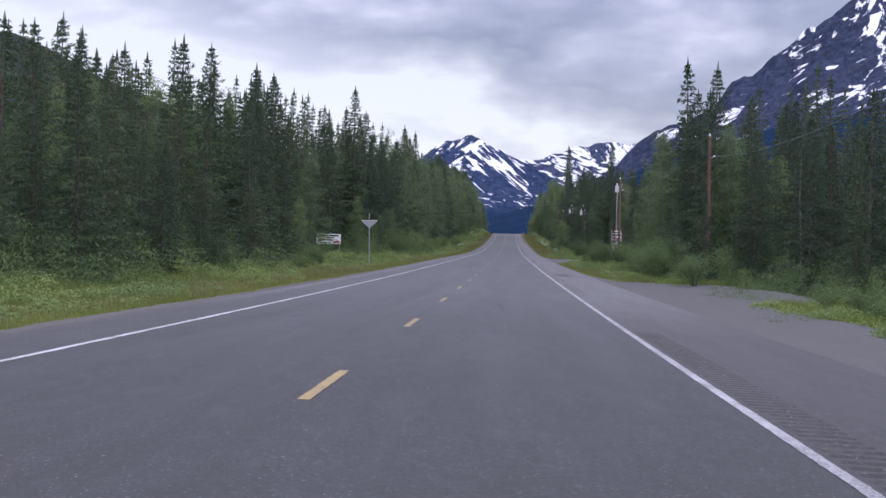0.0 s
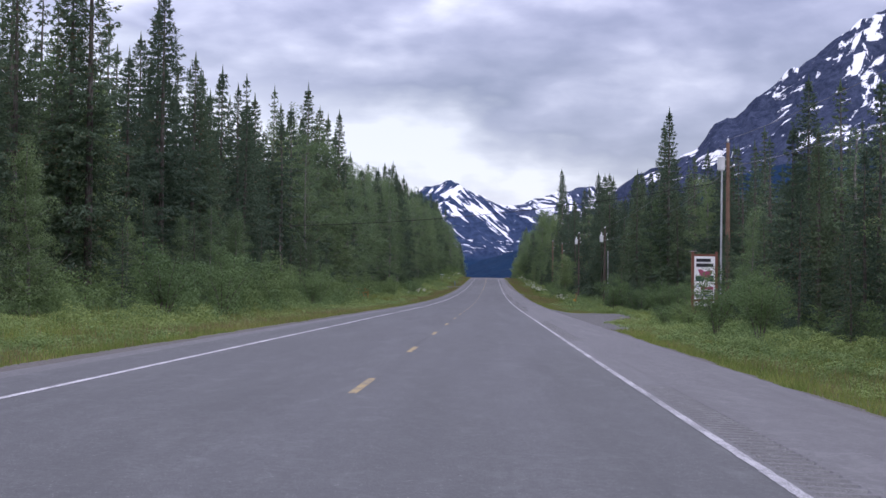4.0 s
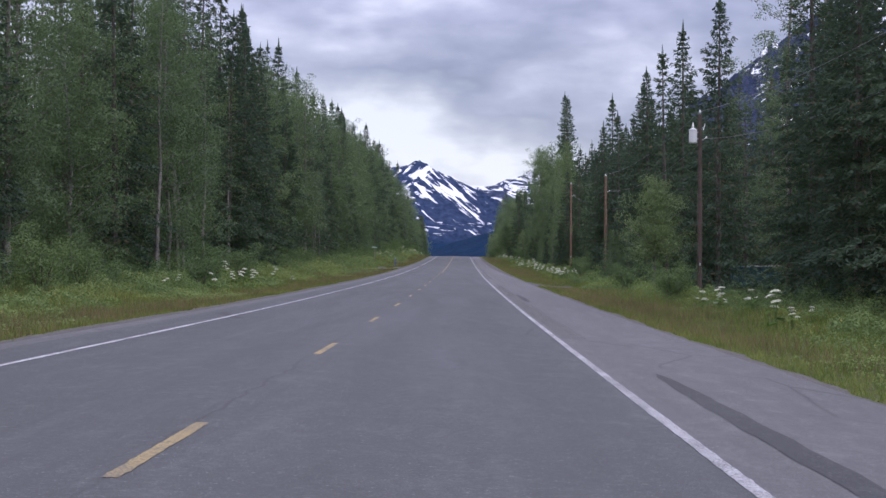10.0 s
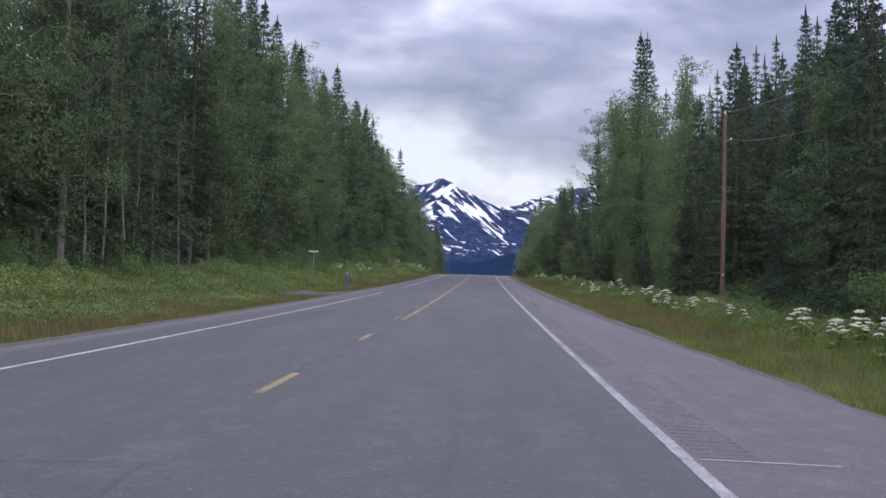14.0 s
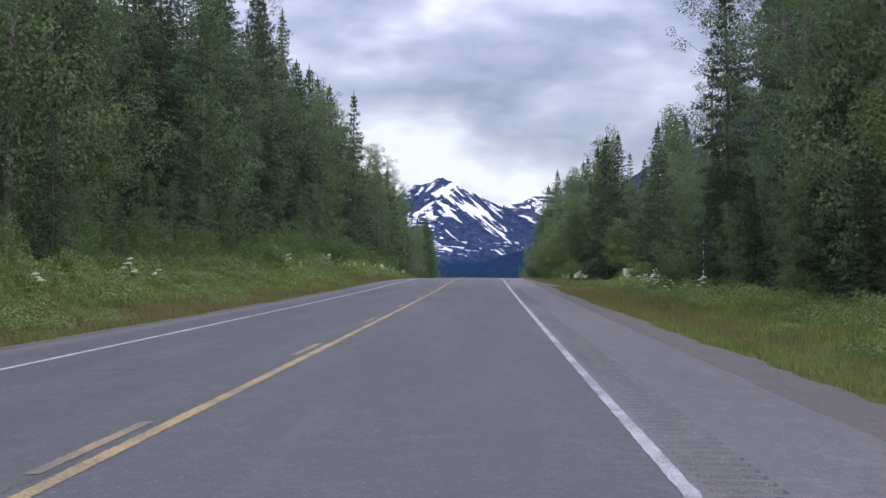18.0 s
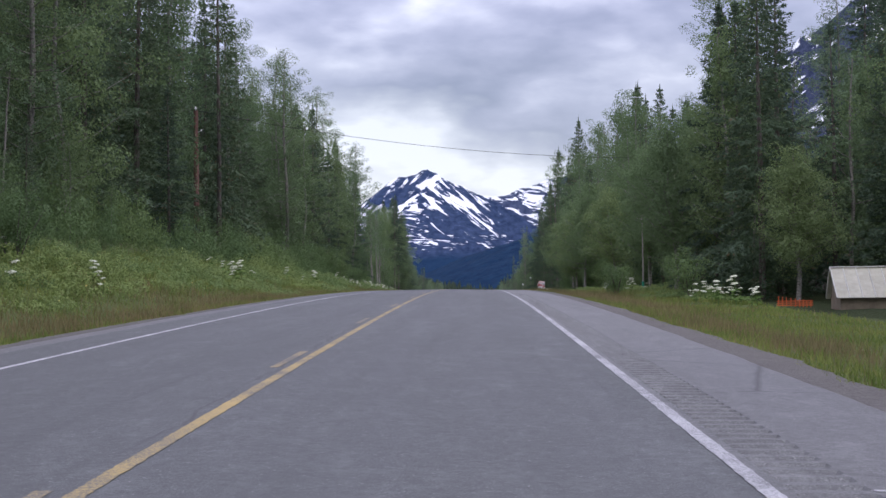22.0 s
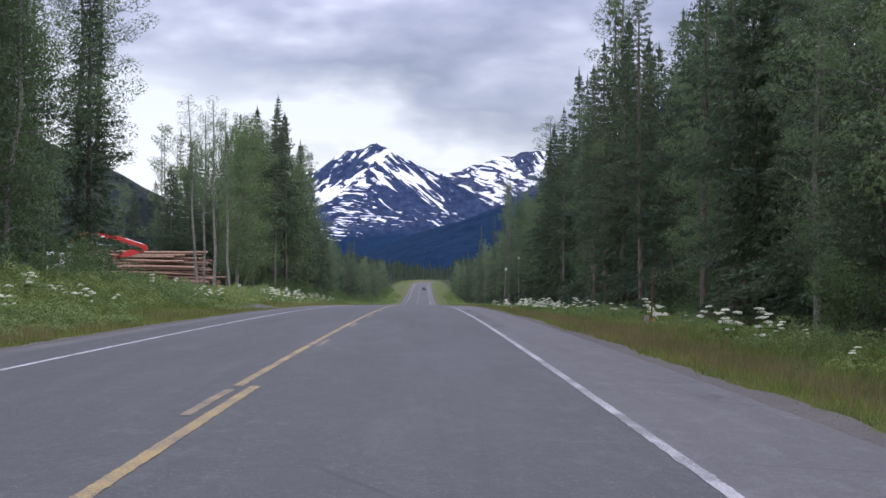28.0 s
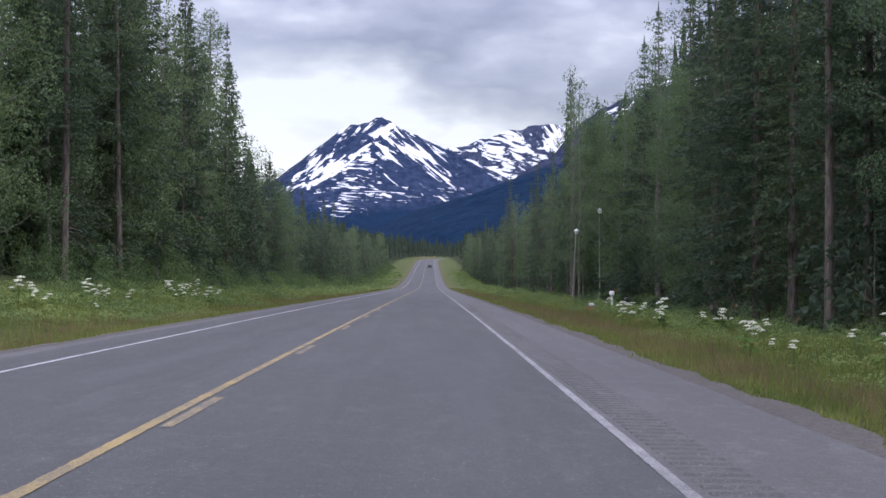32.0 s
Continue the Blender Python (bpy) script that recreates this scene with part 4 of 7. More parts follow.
# tall trees that stand out of the wood's edge: along, height over the road
TALL = {
    ("spruce", -1): [64, 10, 92, 14.3, 105, 14.7, 113, 15, 129, 16, 137, 16.4, 145, 16, 170, 20.2, 195, 16.5, 209, 16.5, 233, 16.8, 247, 22, 266, 22.1,
                     272, 21.8, 279, 23.2, 360, 23.2, 371, 24.2, 384, 23.6, 408, 24.2, 433, 19.8, 458, 23.8, 469, 24.3, 477, 24.5, 484, 24.4, 498, 25.2, 508, 24.2, 532, 24.6, 576, 26.3,
                     589, 26.8, 600, 27, 606, 26.6, 902, 25.7],
    ("poplar", -1): [298, 18.7, 321, 20.3, 349, 20.4, 424, 23.8, 593, 28, 641, 26.6, 650, 28.5, 667, 29, 673, 28.4, 692, 25, 712, 25.4, 723, 25.3,
                     737, 26, 756, 25.1, 767, 24.7, 801, 25.7, 804, 27.4],
    ("birch", -1): [870, 19.5, 877, 22.1, 884, 22.7, 891, 23.4],
    ("slim_poplar", -1): [838, 18.6, 848, 20, 849.5, 18.6, 858, 20.2],
    ("spruce", 1): [100, 12.1, 115, 16.6, 135, 19.5, 139, 17.2, 190, 14.5, 241, 19, 245, 18.1, 260, 14.6, 269, 15.1, 277, 15.3, 305, 17.8, 312, 18.1, 326, 19.4,
                    351, 18.8, 368, 19.7, 380, 17.8, 389, 17.6, 404, 16.4, 412, 19, 425, 17.3, 433, 14.8, 454, 16.3, 563, 26.5, 572, 27.8, 662, 18.5, 782, 26.4, 843, 29, 871, 25.3],
    ("birch", 1): [476, 19.7, 518, 22, 591, 14.4, 628, 15.8, 635, 15.8, 655, 20.3, 671, 13.6, 677, 14.5, 695, 15.8, 704, 19.8, 712, 20],
    ("poplar", 1): [331, 16.8, 577, 21.5, 608, 19.2, 659, 20.6, 733, 22.3, 742, 21.7, 748, 22.5, 761, 24, 791, 25.1, 832, 29, 864, 23.6, 898, 25.4],
}
for (key, side), row in TALL.items():
    for s, h in zip(row[::2], row[1::2]):
        x = side * ((17.5 if side < 0 else 18.5) + rng.uniform(-0.6, 0.6))
        if side < 0 and 124 < s < 150:
            x = -21.8
        if side < 0 and 830 < s < 866:
            x = -17.0 - 0.8 * (s % 2)
        if side < 0 and 635 < s < 675:
            x = -20.5
        if side > 0 and any(p - 13 < s < p + 1 for p in POLES):
            x = 20.8
        if side > 0 and 555 < s < 645:
            x = 24.5
            h = 1.3 + (h - 1.3) * 1.33
        plant_tree(key, 2 if s in (801, 804) else rng.integers(0, 99), x, s, h + float(road_z(s)) - float(ground_z(x, s)), rng.uniform(0, 360), rng.uniform(-1.0, 1.0), "tall roadside trees")

edge = np.random.default_rng(12)
for s, x, h in ((597, 18.4, 15.0), (644, 17.6, 18.5), (648, 19.4, 19.0), (638, 22.8, 16.0), (652, 17.9, 17.5),
                (690, 18.4, 12.5), (701, 21.0, 17.5), (708, 23.5, 19.0), (715, 20.2, 20.5), (720, 19.8, 22.5), (722, 22.6, 22.5), (726, 26.0, 22.0), (733, 21.5, 24.5), (698, 25.0, 17.5), (686, 22.0, 15.0)):
    plant_tree("spruce", int(edge.integers(0, 5)), x, s, h, edge.uniform(0, 360), 0.0, "tall roadside trees")
# young spruces and birches before the wood's edge: side, from, to, nearest and farthest x, least and greatest height, step, share of spruce
for side, p, q, a, b, h0, h1, step, share in ((-1, 36, 98, 11.2, 14.6, 4.0, 8.5, 2.3, 0.8), (-1, 155, 245, 12.8, 15.2, 3.0, 7.0, 4.5, 0.6), (1, 92, 120, 12.5, 15.5, 3.0, 6.0, 5.0, 0.6),
                                              (1, 120, 186, 14.8, 16.8, 3.5, 7.0, 5.5, 0.55), (1, 232, 262, 14.0, 16.0, 3.0, 5.5, 5.0, 1.0), (-1, 470, 560, 13.6, 15.5, 3.0, 6.5, 5.5, 0.4),
                                              (1, 372, 396, 13.5, 16.0, 3.0, 6.0, 4.5, 0.5), (1, 462, 545, 14.2, 16.5, 3.0, 7.0, 5.0, 0.6), (-1, 590, 634, 13.6, 15.6, 3.0, 6.0, 5.0, 0.3)):
    s = float(p)
    while s < q:
        x = side * edge.uniform(a, b)
        plant_tree("spruce" if edge.random() < share else "birch", 5 if edge.random() < 0.6 else 3, x, s, edge.uniform(h0, h1), edge.uniform(0, 360), edge.uniform(-1.5, 1.5), "young trees before the wood's edge")
        s += step * edge.uniform(0.6, 1.4)
for s, x, h, t in ((351.0, 14.4, 7.5, 30), (693.0, 14.6, 9.5, 140), (712.0, 13.4, 10.5, 0), (719.0, 14.8, 12.0, 75), (726.0, 13.6, 9.5, 200), (737.0, 14.0, 11.5, 300), (748.0, 14.4, 10.5, 120), (641.0, 18.8, 8.2, 60), (656.5, 14.8, 11.0, 100), (661.0, 16.8, 12.5, 10), (679.0, 16.0, 11.5, 220)):
    plant_tree("round_birch", 0, x, s, h, t, 0.0, "roadside trees")
for s in (786.0, 797.0, 812.0, 833.0, 838.0, 850.0, 869.0, 881.0, 893.0):
    plant_tree("old_spruce", int(edge.integers(0, 3)), edge.uniform(15.6, 18.2), s + edge.uniform(-2, 2), edge.uniform(20, 24), edge.uniform(0, 360), edge.uniform(-1, 1), "old roadside spruces")
for s in (889.0, 900.0):
    plant_tree("old_spruce", int(edge.integers(0, 3)), -edge.uniform(15.0, 17.0), s, edge.uniform(20, 24), edge.uniform(0, 360), edge.uniform(-1, 1), "old roadside spruces")
# pale slender trunks at the foot of the wood
for s, x, h in ((340, -15.2, 17.0), (345, -15.6, 16.0), (350, -16.0, 18.0), (356, -15.4, 15.0), (368, -15.8, 16.0), (424.5, -15.2, 10.5), (428.5, -15.5, 11.5), (430.5, -15.0, 9.5), (436, -16.0, 11.0), (441.5, -16.2, 10.5), (447.0, -15.9, 9.5)):
    plant_tree("slim_poplar", int(edge.integers(0, 3)), x, s, h, edge.uniform(0, 360), edge.uniform(-2, 2), "slender poplars")
plant_tree("spruce", 3, 15.6, 547.0, 8.5, 80.0, 0.0, "roadside trees")
plant_tree("poplar", 1, 16.9, 551.0, 24.0, 80.0, 0.0, "roadside trees")
for s, x, h in ((508.0, 18.4, 20.5), (516.0, 17.4, 21.5), (524.0, 18.2, 22.5), (531.0, 17.4, 23.0), (538.5, 18.0, 22.0)):
    plant_tree("poplar" if s % 2 else "birch", int(edge.integers(0, 4)), x, s, h, edge.uniform(0, 360), 0.0, "tall roadside trees")
plant_tree("spruce", 3, -15.6, 651.0, 9.5, 40.0, 0.0, "roadside trees")
# the wood behind the log yard
for i in range(26):
    x = -20.5 - 1.3 * i
    plant_tree("spruce" if rng.random() < 0.6 else "poplar", rng.integers(0, 99), x, 873 + rng.uniform(0, 14), 12.5 * rng.uniform(0.75, 1.15) + 0.08 * i, rng.uniform(0, 360), rng.uniform(-1.5, 1.5), "trees behind the log yard")
for side in (-1, 1):
    for s in np.arange(70, 900, 40):
        s += rng.uniform(-9, 9)
        x = side * (rng.uniform(16.0, 18.0) + (0.8 if side > 0 else 0))
        if not is_clear(side, s, x):
            plant_tree("snag", rng.integers(0, 99), x, s, rng.uniform(4.0, 8.5), rng.uniform(0, 360), rng.uniform(-5, 5), "dead trees")
# taller trees that stand farther back: side, from, to, nearest and farthest x, height, step
for side, p, q, a, b, top, step in ((-1, 84, 140, 25, 30, 16.0, 6.0), (1, 400, 486, 23, 29, 20.5, 6.5), (1, 646, 720, 22, 28, 15.0, 6.0), (-1, 625, 668, 22.5, 28, 25.0, 4.5), (-1, 690, 800, 22, 27, 23.5, 4.5), (1, 556, 650, 25.5, 32, 14.5, 3.6)):
    for s in np.arange(p, q, step):
        x = side * rng.uniform(a, b)
        plant_tree(pick(side, s), rng.integers(0, 99), x, s + rng.uniform(-2, 2), top * rng.uniform(0.82, 1.04), rng.uniform(0, 360), rng.uniform(-1.0, 1.0), "tall trees behind the wood's edge")

# the wood's edge between them
for side, top in ((-1, LEFT_TOP), (1, RIGHT_TOP)):
    s = 42.0
    while s < 905:
        if side < 0 and 250 < s < 420:
            s -= 0.8
        x = side * (rng.uniform(15.6, 20.5) + (1.0 if side > 0 else 0))
        key = pick(side, s)
        h = np.interp(s, *top) * rng.uniform(0.7 if side < 0 else 0.6, 1.02) * (0.9 if key == "birch" else 1.0)
        if not is_clear(side, s, x):
            plant_tree(key, rng.integers(0, 99), x, s, h, rng.uniform(0, 360), rng.uniform(-1.5, 1.5), "roadside trees")
        s += rng.uniform(2.6, 4.8)


# deeper woods: patches of simpler trees
def patch(seed, share):
    r = np.random.default_rng(seed)
    V, F, I, n = [], [], [], 0
    for i in range(8):
        px, py = r.uniform(0, 11), (i + r.uniform(0, 1)) * 1.6 - 6.4
        h = r.uniform(0.72, 1.12) * 16
        ax = np.array([[px, py, -0.6], [px + 0.1, py, h * 0.5], [px, py, h - 0.4]])
        if r.random() < share:
            v, f = spruce_crown(r, h, r.uniform(1.6, 2.3), r.uniform(0.5, 2.5), 0.58, 0.35, 0.08, 1)
            tv, tf = tube_arrays(ax, [0.17, 0.12, 0.02], 5)
            mi, mt = 0, 2
        else:
            t, tf, v, f = broadleaf(r, h * 0.95, r.uniform(2.0, 2.8), h * 0.12, 18, 120, 0.095, 0.13)
            tv, mi, mt = t + np.array([px, py, 0]), 1, 3
            f = f.tolist()
        v = v + np.array([px, py, 0])
        F += [tuple(q + n for q in g) for g in f]
        I += [mi] * len(f)
        V.append(v)
        n += len(v)
        F += [tuple(q + n for q in g) for g in tf]
        I += [mt] * len(tf)
        V.append(tv)
        n += len(tv)
    return mesh_of("woods", np.concatenate(V), F, [M_SPRUCE, M_POPLAR, M_BARK, M_POPLAR_BARK], I)


PATCHES = [(0.95, patch(1, 0.95)), (0.8, patch(2, 0.8)), (0.5, patch(3, 0.5)), (0.3, patch(4, 0.3)), (0.6, patch(5, 0.6))]
for side, top, mixes in ((-1, LEFT_TOP, MIX_L), (1, RIGHT_TOP, MIX_R)):
    for x0, s0, step in ((20.5, 62.0, 8.6), (33.0, 100.0, 24.0)):
        s = s0
        while s < 1130:
            x = side * (x0 + rng.uniform(-0.5, 1.5))
            if not is_clear(side, s, x) and not is_clear(side, s + 5, x) and not (side < 0 and x0 > 30 and 820 < s < 1000):
                sh = np.interp(s, mixes[0], mixes[1])
                c = sorted(PATCHES, key=lambda q: abs(q[0] - sh) + rng.random() * 0.25)[0][1]
                k = np.interp(s, *top) / 16 * rng.uniform(0.88, 1.06)
                ob = new("woods", c)
                ob.matrix_basis = pose(x, s, float(ground_z(x, s)) - 0.1, 0, 0, 0 if side > 0 else 180) @ Matrix.Diagonal((1, 1, k, 1))
                tagged(ob, "dense mixed spruce and poplar woods behind the roadside trees", "woods", kind="stuff")
            s += step
    s = 910.0
    while s < 1430:
        x = side * (15.0 + rng.uniform(-0.5, 2.5) + (5.0 if side > 0 and s < 945 else 0.0))
        ob = new("woods", PATCHES[rng.integers(0, 5)][1])
        k = np.interp(s, *top) / 16 * rng.uniform(0.85, 1.05)
        ob.matrix_basis = pose(x, s, float(ground_z(x, s)) - 0.1, 0, 0, 0 if side > 0 else 180) @ Matrix.Diagonal((0.8, 1, k, 1))
        tagged(ob, "dense mixed spruce and poplar woods along the highway", "woods", kind="stuff")
        s += 10.5


for s in np.arange(560, 660, 8.6):
    ob = new("woods", PATCHES[int(edge.integers(0, 3))][1])
    ob.matrix_basis = pose(27.0 + edge.uniform(0, 1.5), float(s), float(ground_z(28.0, s)) - 0.1) @ Matrix.Diagonal((1, 1, edge.uniform(0.8, 1.0), 1))
    tagged(ob, "dense mixed spruce and poplar woods behind the shed", "woods", kind="stuff")
# fuller trees along the wood's edge past the log yard: side, from, to, height over the road
near_end = np.random.default_rng(77)
for side, p, q, top in ((-1, 893, 954, 26.0), (1, 908, 992, 20.0), (-1, 960, 1010, 16.0)):
    s = float(p)
    while s < q:
        x = side * (near_end.uniform(16.0, 19.0) + (2.0 if side > 0 else 0.0))
        h = top * near_end.uniform(0.8, 1.04) + float(road_z(s)) - float(ground_z(x, s))
        plant_tree(("poplar", "spruce", "birch", "spruce")[near_end.integers(0, 4)], int(near_end.integers(0, 99)), x, s, h, near_end.uniform(0, 360), near_end.uniform(-1.2, 1.2), "roadside trees")
        s += near_end.uniform(3.5, 6.0)


# tall trees deep in the wood: along, across, height
for s, x, h in ((648, 27, 21), (652, 30, 22), (656, 26.5, 20.5), (660, 29.5, 23), (664, 27, 21), (668, 31, 23), (673, 28, 21), (692, 27.5, 18.5), (697, 29, 20), (701, 30.5, 19), (704, 28.5, 17.5)):
    plant_tree(("spruce", "poplar", "spruce")[s % 3], int(near_end.integers(0, 99)), x, s, h, near_end.uniform(0, 360), 0.5, "tall trees behind the wood's edge")


# far woods down the valley: simple layered spruces, one mesh
def far_woods():
    n = 5200
    sx = rng.uniform(-1, 1, n)
    s = 1150 + rng.uniform(0, 1, n) ** 1.6 * 1900
    x = np.sign(sx) * (21 + np.abs(sx) ** 1.8 * (s - 900) * 0.32) + bend(s)
    h = rng.uniform(9, 17, n)
    z = ground_z(x - bend(s), s)
    V, F, k = [], [], 0
    a = np.arange(5) * 2 * np.pi / 5
    for j in range(n):
        t = rng.uniform(0, 6.28)
        for lv in range(3):
            b, e, r = h[j] * (0.08 + 0.28 * lv), h[j] * (0.5 + 0.25 * lv), h[j] * (0.17 - 0.045 * lv)
            ring = np.stack([x[j] + np.cos(a + t + lv) * r * rng.uniform(0.7, 1.2, 5), s[j] + np.sin(a + t + lv) * r, np.full(5, z[j] + b)], -1)
            V += [ring, [[x[j], s[j], z[j] + e]]]
            F += [(k + q, k + (q + 1) % 5, k + 5) for q in range(5)]
            k += 6
    ob = new("woods", mesh_of("woods", np.concatenate(V), F, M_FAR_TREES))
    tagged(ob, "distant dark spruce forest filling the valley", "forest", kind="stuff")


far_woods()


# ---- undergrowth, grass and flowers ----
def shrub_mesh(seed, h, r, leaves, leaf, stems=7):
    g = np.random.default_rng(seed)
    sv, sf, cs, sz = np.zeros((0, 3)), [], [], []
    for i in range(stems):
        a = i * 2.4 + g.uniform(-0.4, 0.4)
        R = r * g.uniform(0.3, 0.9)
        tip = np.array([math.cos(a) * R, math.sin(a) * R, h * g.uniform(0.6, 0.95)])
        v, f = tube_arrays(np.array([[0, 0, -0.2], tip * np.array([0.4, 0.4, 0.5]), tip]), [0.035, 0.022, 0.008], 4)
        sf += [tuple(q + len(sv) for q in t) for t in f]
        sv = np.concatenate([sv, v])
        for q in (0.35, 0.6, 0.85, 1.0):
            cs.append(tip * np.array([q, q, q ** 0.8]) + g.normal(size=3) * 0.12 * r)
            sz.append(g.uniform(0.25, 0.42) * r)
    v, f = leaf_crown(g, np.array(cs), sz, leaves / sum(x * x for x in sz), leaf, 0.8)
    v[:, 2] = np.maximum(v[:, 2], 0.03)
    return mesh_of("stems", sv, sf, M_BARK), mesh_of("foliage", v, f, M_SHRUB)


SHRUBS = [(1.0, 1.0) + shrub_mesh(51, 2.2, 1.5, 4200, 0.048), (1.0, 1.0) + shrub_mesh(52, 1.6, 1.3, 3400, 0.045), (1.0, 1.0) + shrub_mesh(53, 3.2, 1.6, 6000, 0.05)]
SHRUB_H = (2.2, 1.6, 3.2)


def plant_shrub(i, x, s, h, label="leafy green willow bush"):
    k = h / SHRUB_H[i]
    ob = new("bush", SHRUBS[i][2])
    ob.matrix_basis = pose(x, s, float(ground_z(x, s)) - 0.03, 0, 0, rng.uniform(0, 360)) @ Matrix.Diagonal((k, k, k, 1))
    tagged(ob, label, "bush", "roadside bushes")
    new("foliage", SHRUBS[i][3]).parent = ob


# single bushes that stand out: x, along, height
for x, s, h in ((13.2, 112, 2.4), (12.0, 96, 2.0), (11.5, 104, 1.6), (12.6, 124, 2.4), (13.0, 236, 3.3), (-12.0, 292, 2.2), (-12.6, 300, 2.4),
                (-12.2, 308, 2.2), (-13.0, 316, 2.0), (-13.6, 402, 1.6), (13.8, 398, 1.8), (14.2, 406, 2.2),
                (13.4, 642, 2.3), (10.6, 651.5, 1.9), (13.0, 671, 1.8), (-11.0, 560, 2.0), (-11.8, 600, 2.4), (-12.0, 612, 2.6), (-12.2, 745, 2.4),
                (-11.6, 730, 2.0), (12.6, 84, 1.8), (12.6, 42, 0.8), (13.3, 47, 1.0), (12.3, 37, 0.7), (13.0, 51, 0.9),
                (11.8, 168, 3.0), (12.2, 160, 2.8), (11.9, 187, 1.3), (12.6, 183, 1.5), (-11.8, 256, 2.3), (15.6, 229, 2.6), (16.4, 222, 3.0), (17.4, 215.5, 3.2), (15.0, 234, 2.4), (-11.0, 238, 1.7), (-12.2, 243, 1.8),
                (13.4, 548, 2.4), (14.2, 553, 2.2), (-12.5, 712, 3.2), (-13.5, 718, 3.6), (-14.0, 706, 3.4), (-12.6, 724, 2.8), (-13.4, 699, 3.0), (11.2, 94, 2.6), (12.4, 99, 3.0), (13.4, 107, 3.3), (11.6, 110, 2.0),
                (13.6, 118, 2.8), (14.0, 129, 3.4), (14.4, 144, 3.4), (14.8, 174, 3.0), (-9.8, 78, 1.0), (-10.4, 90, 1.4), (-11.2, 160, 3.0), (-10.6, 169, 2.4), (-11.6, 176, 3.4), (-10.8, 186, 2.6), (-11.8, 194, 3.4), (-11.0, 205, 2.8), (-11.6, 214, 3.0), (-11.2, 226, 2.2), (12.6, 331, 1.8), (13.2, 336, 1.6), (12.4, 348, 1.7), (-10.8, 330, 1.8), (-11.4, 337, 2.2), (-11.0, 344, 2.0), (15.9, 592, 2.2), (16.7, 598, 2.4), (14.4, 704, 2.6), (15.2, 711, 3.2), (14.6, 718, 2.8), (15.4, 724, 3.4), (14.8, 731, 3.0), (15.6, 738, 3.4), (14.6, 745, 2.8), (15.4, 753, 3.2), (15.0, 762, 3.0)):
    plant_shrub(int(h > 2.1) * 2 if h > 2.5 else (0 if h > 1.8 else 1), x, s, h)


def thicket(seed, leaves):
    """A stretch of mixed undergrowth, 9 m long and 4 m deep."""
    g = np.random.default_rng(seed)
    cs, sz = [], []
    for i in range(26):
        a, b = g.uniform(0, 4.2), g.uniform(-4.6, 4.6)
        top = (0.5 + 1.5 * (a / 4.2)) * g.uniform(0.6, 1.35)
        for q in np.arange(0.25, top, 0.5):
            cs.append((a + g.normal() * 0.15, b + g.normal() * 0.15, q))
            sz.append(g.uniform(0.35, 0.6))
    v, f = leaf_crown(g, np.array(cs), sz, leaves / sum(x * x for x in sz), 0.052, 0.8)
    v[:, 2] = np.maximum(v[:, 2], -0.15)
    return mesh_of("undergrowth", v, f, M_SHRUB)


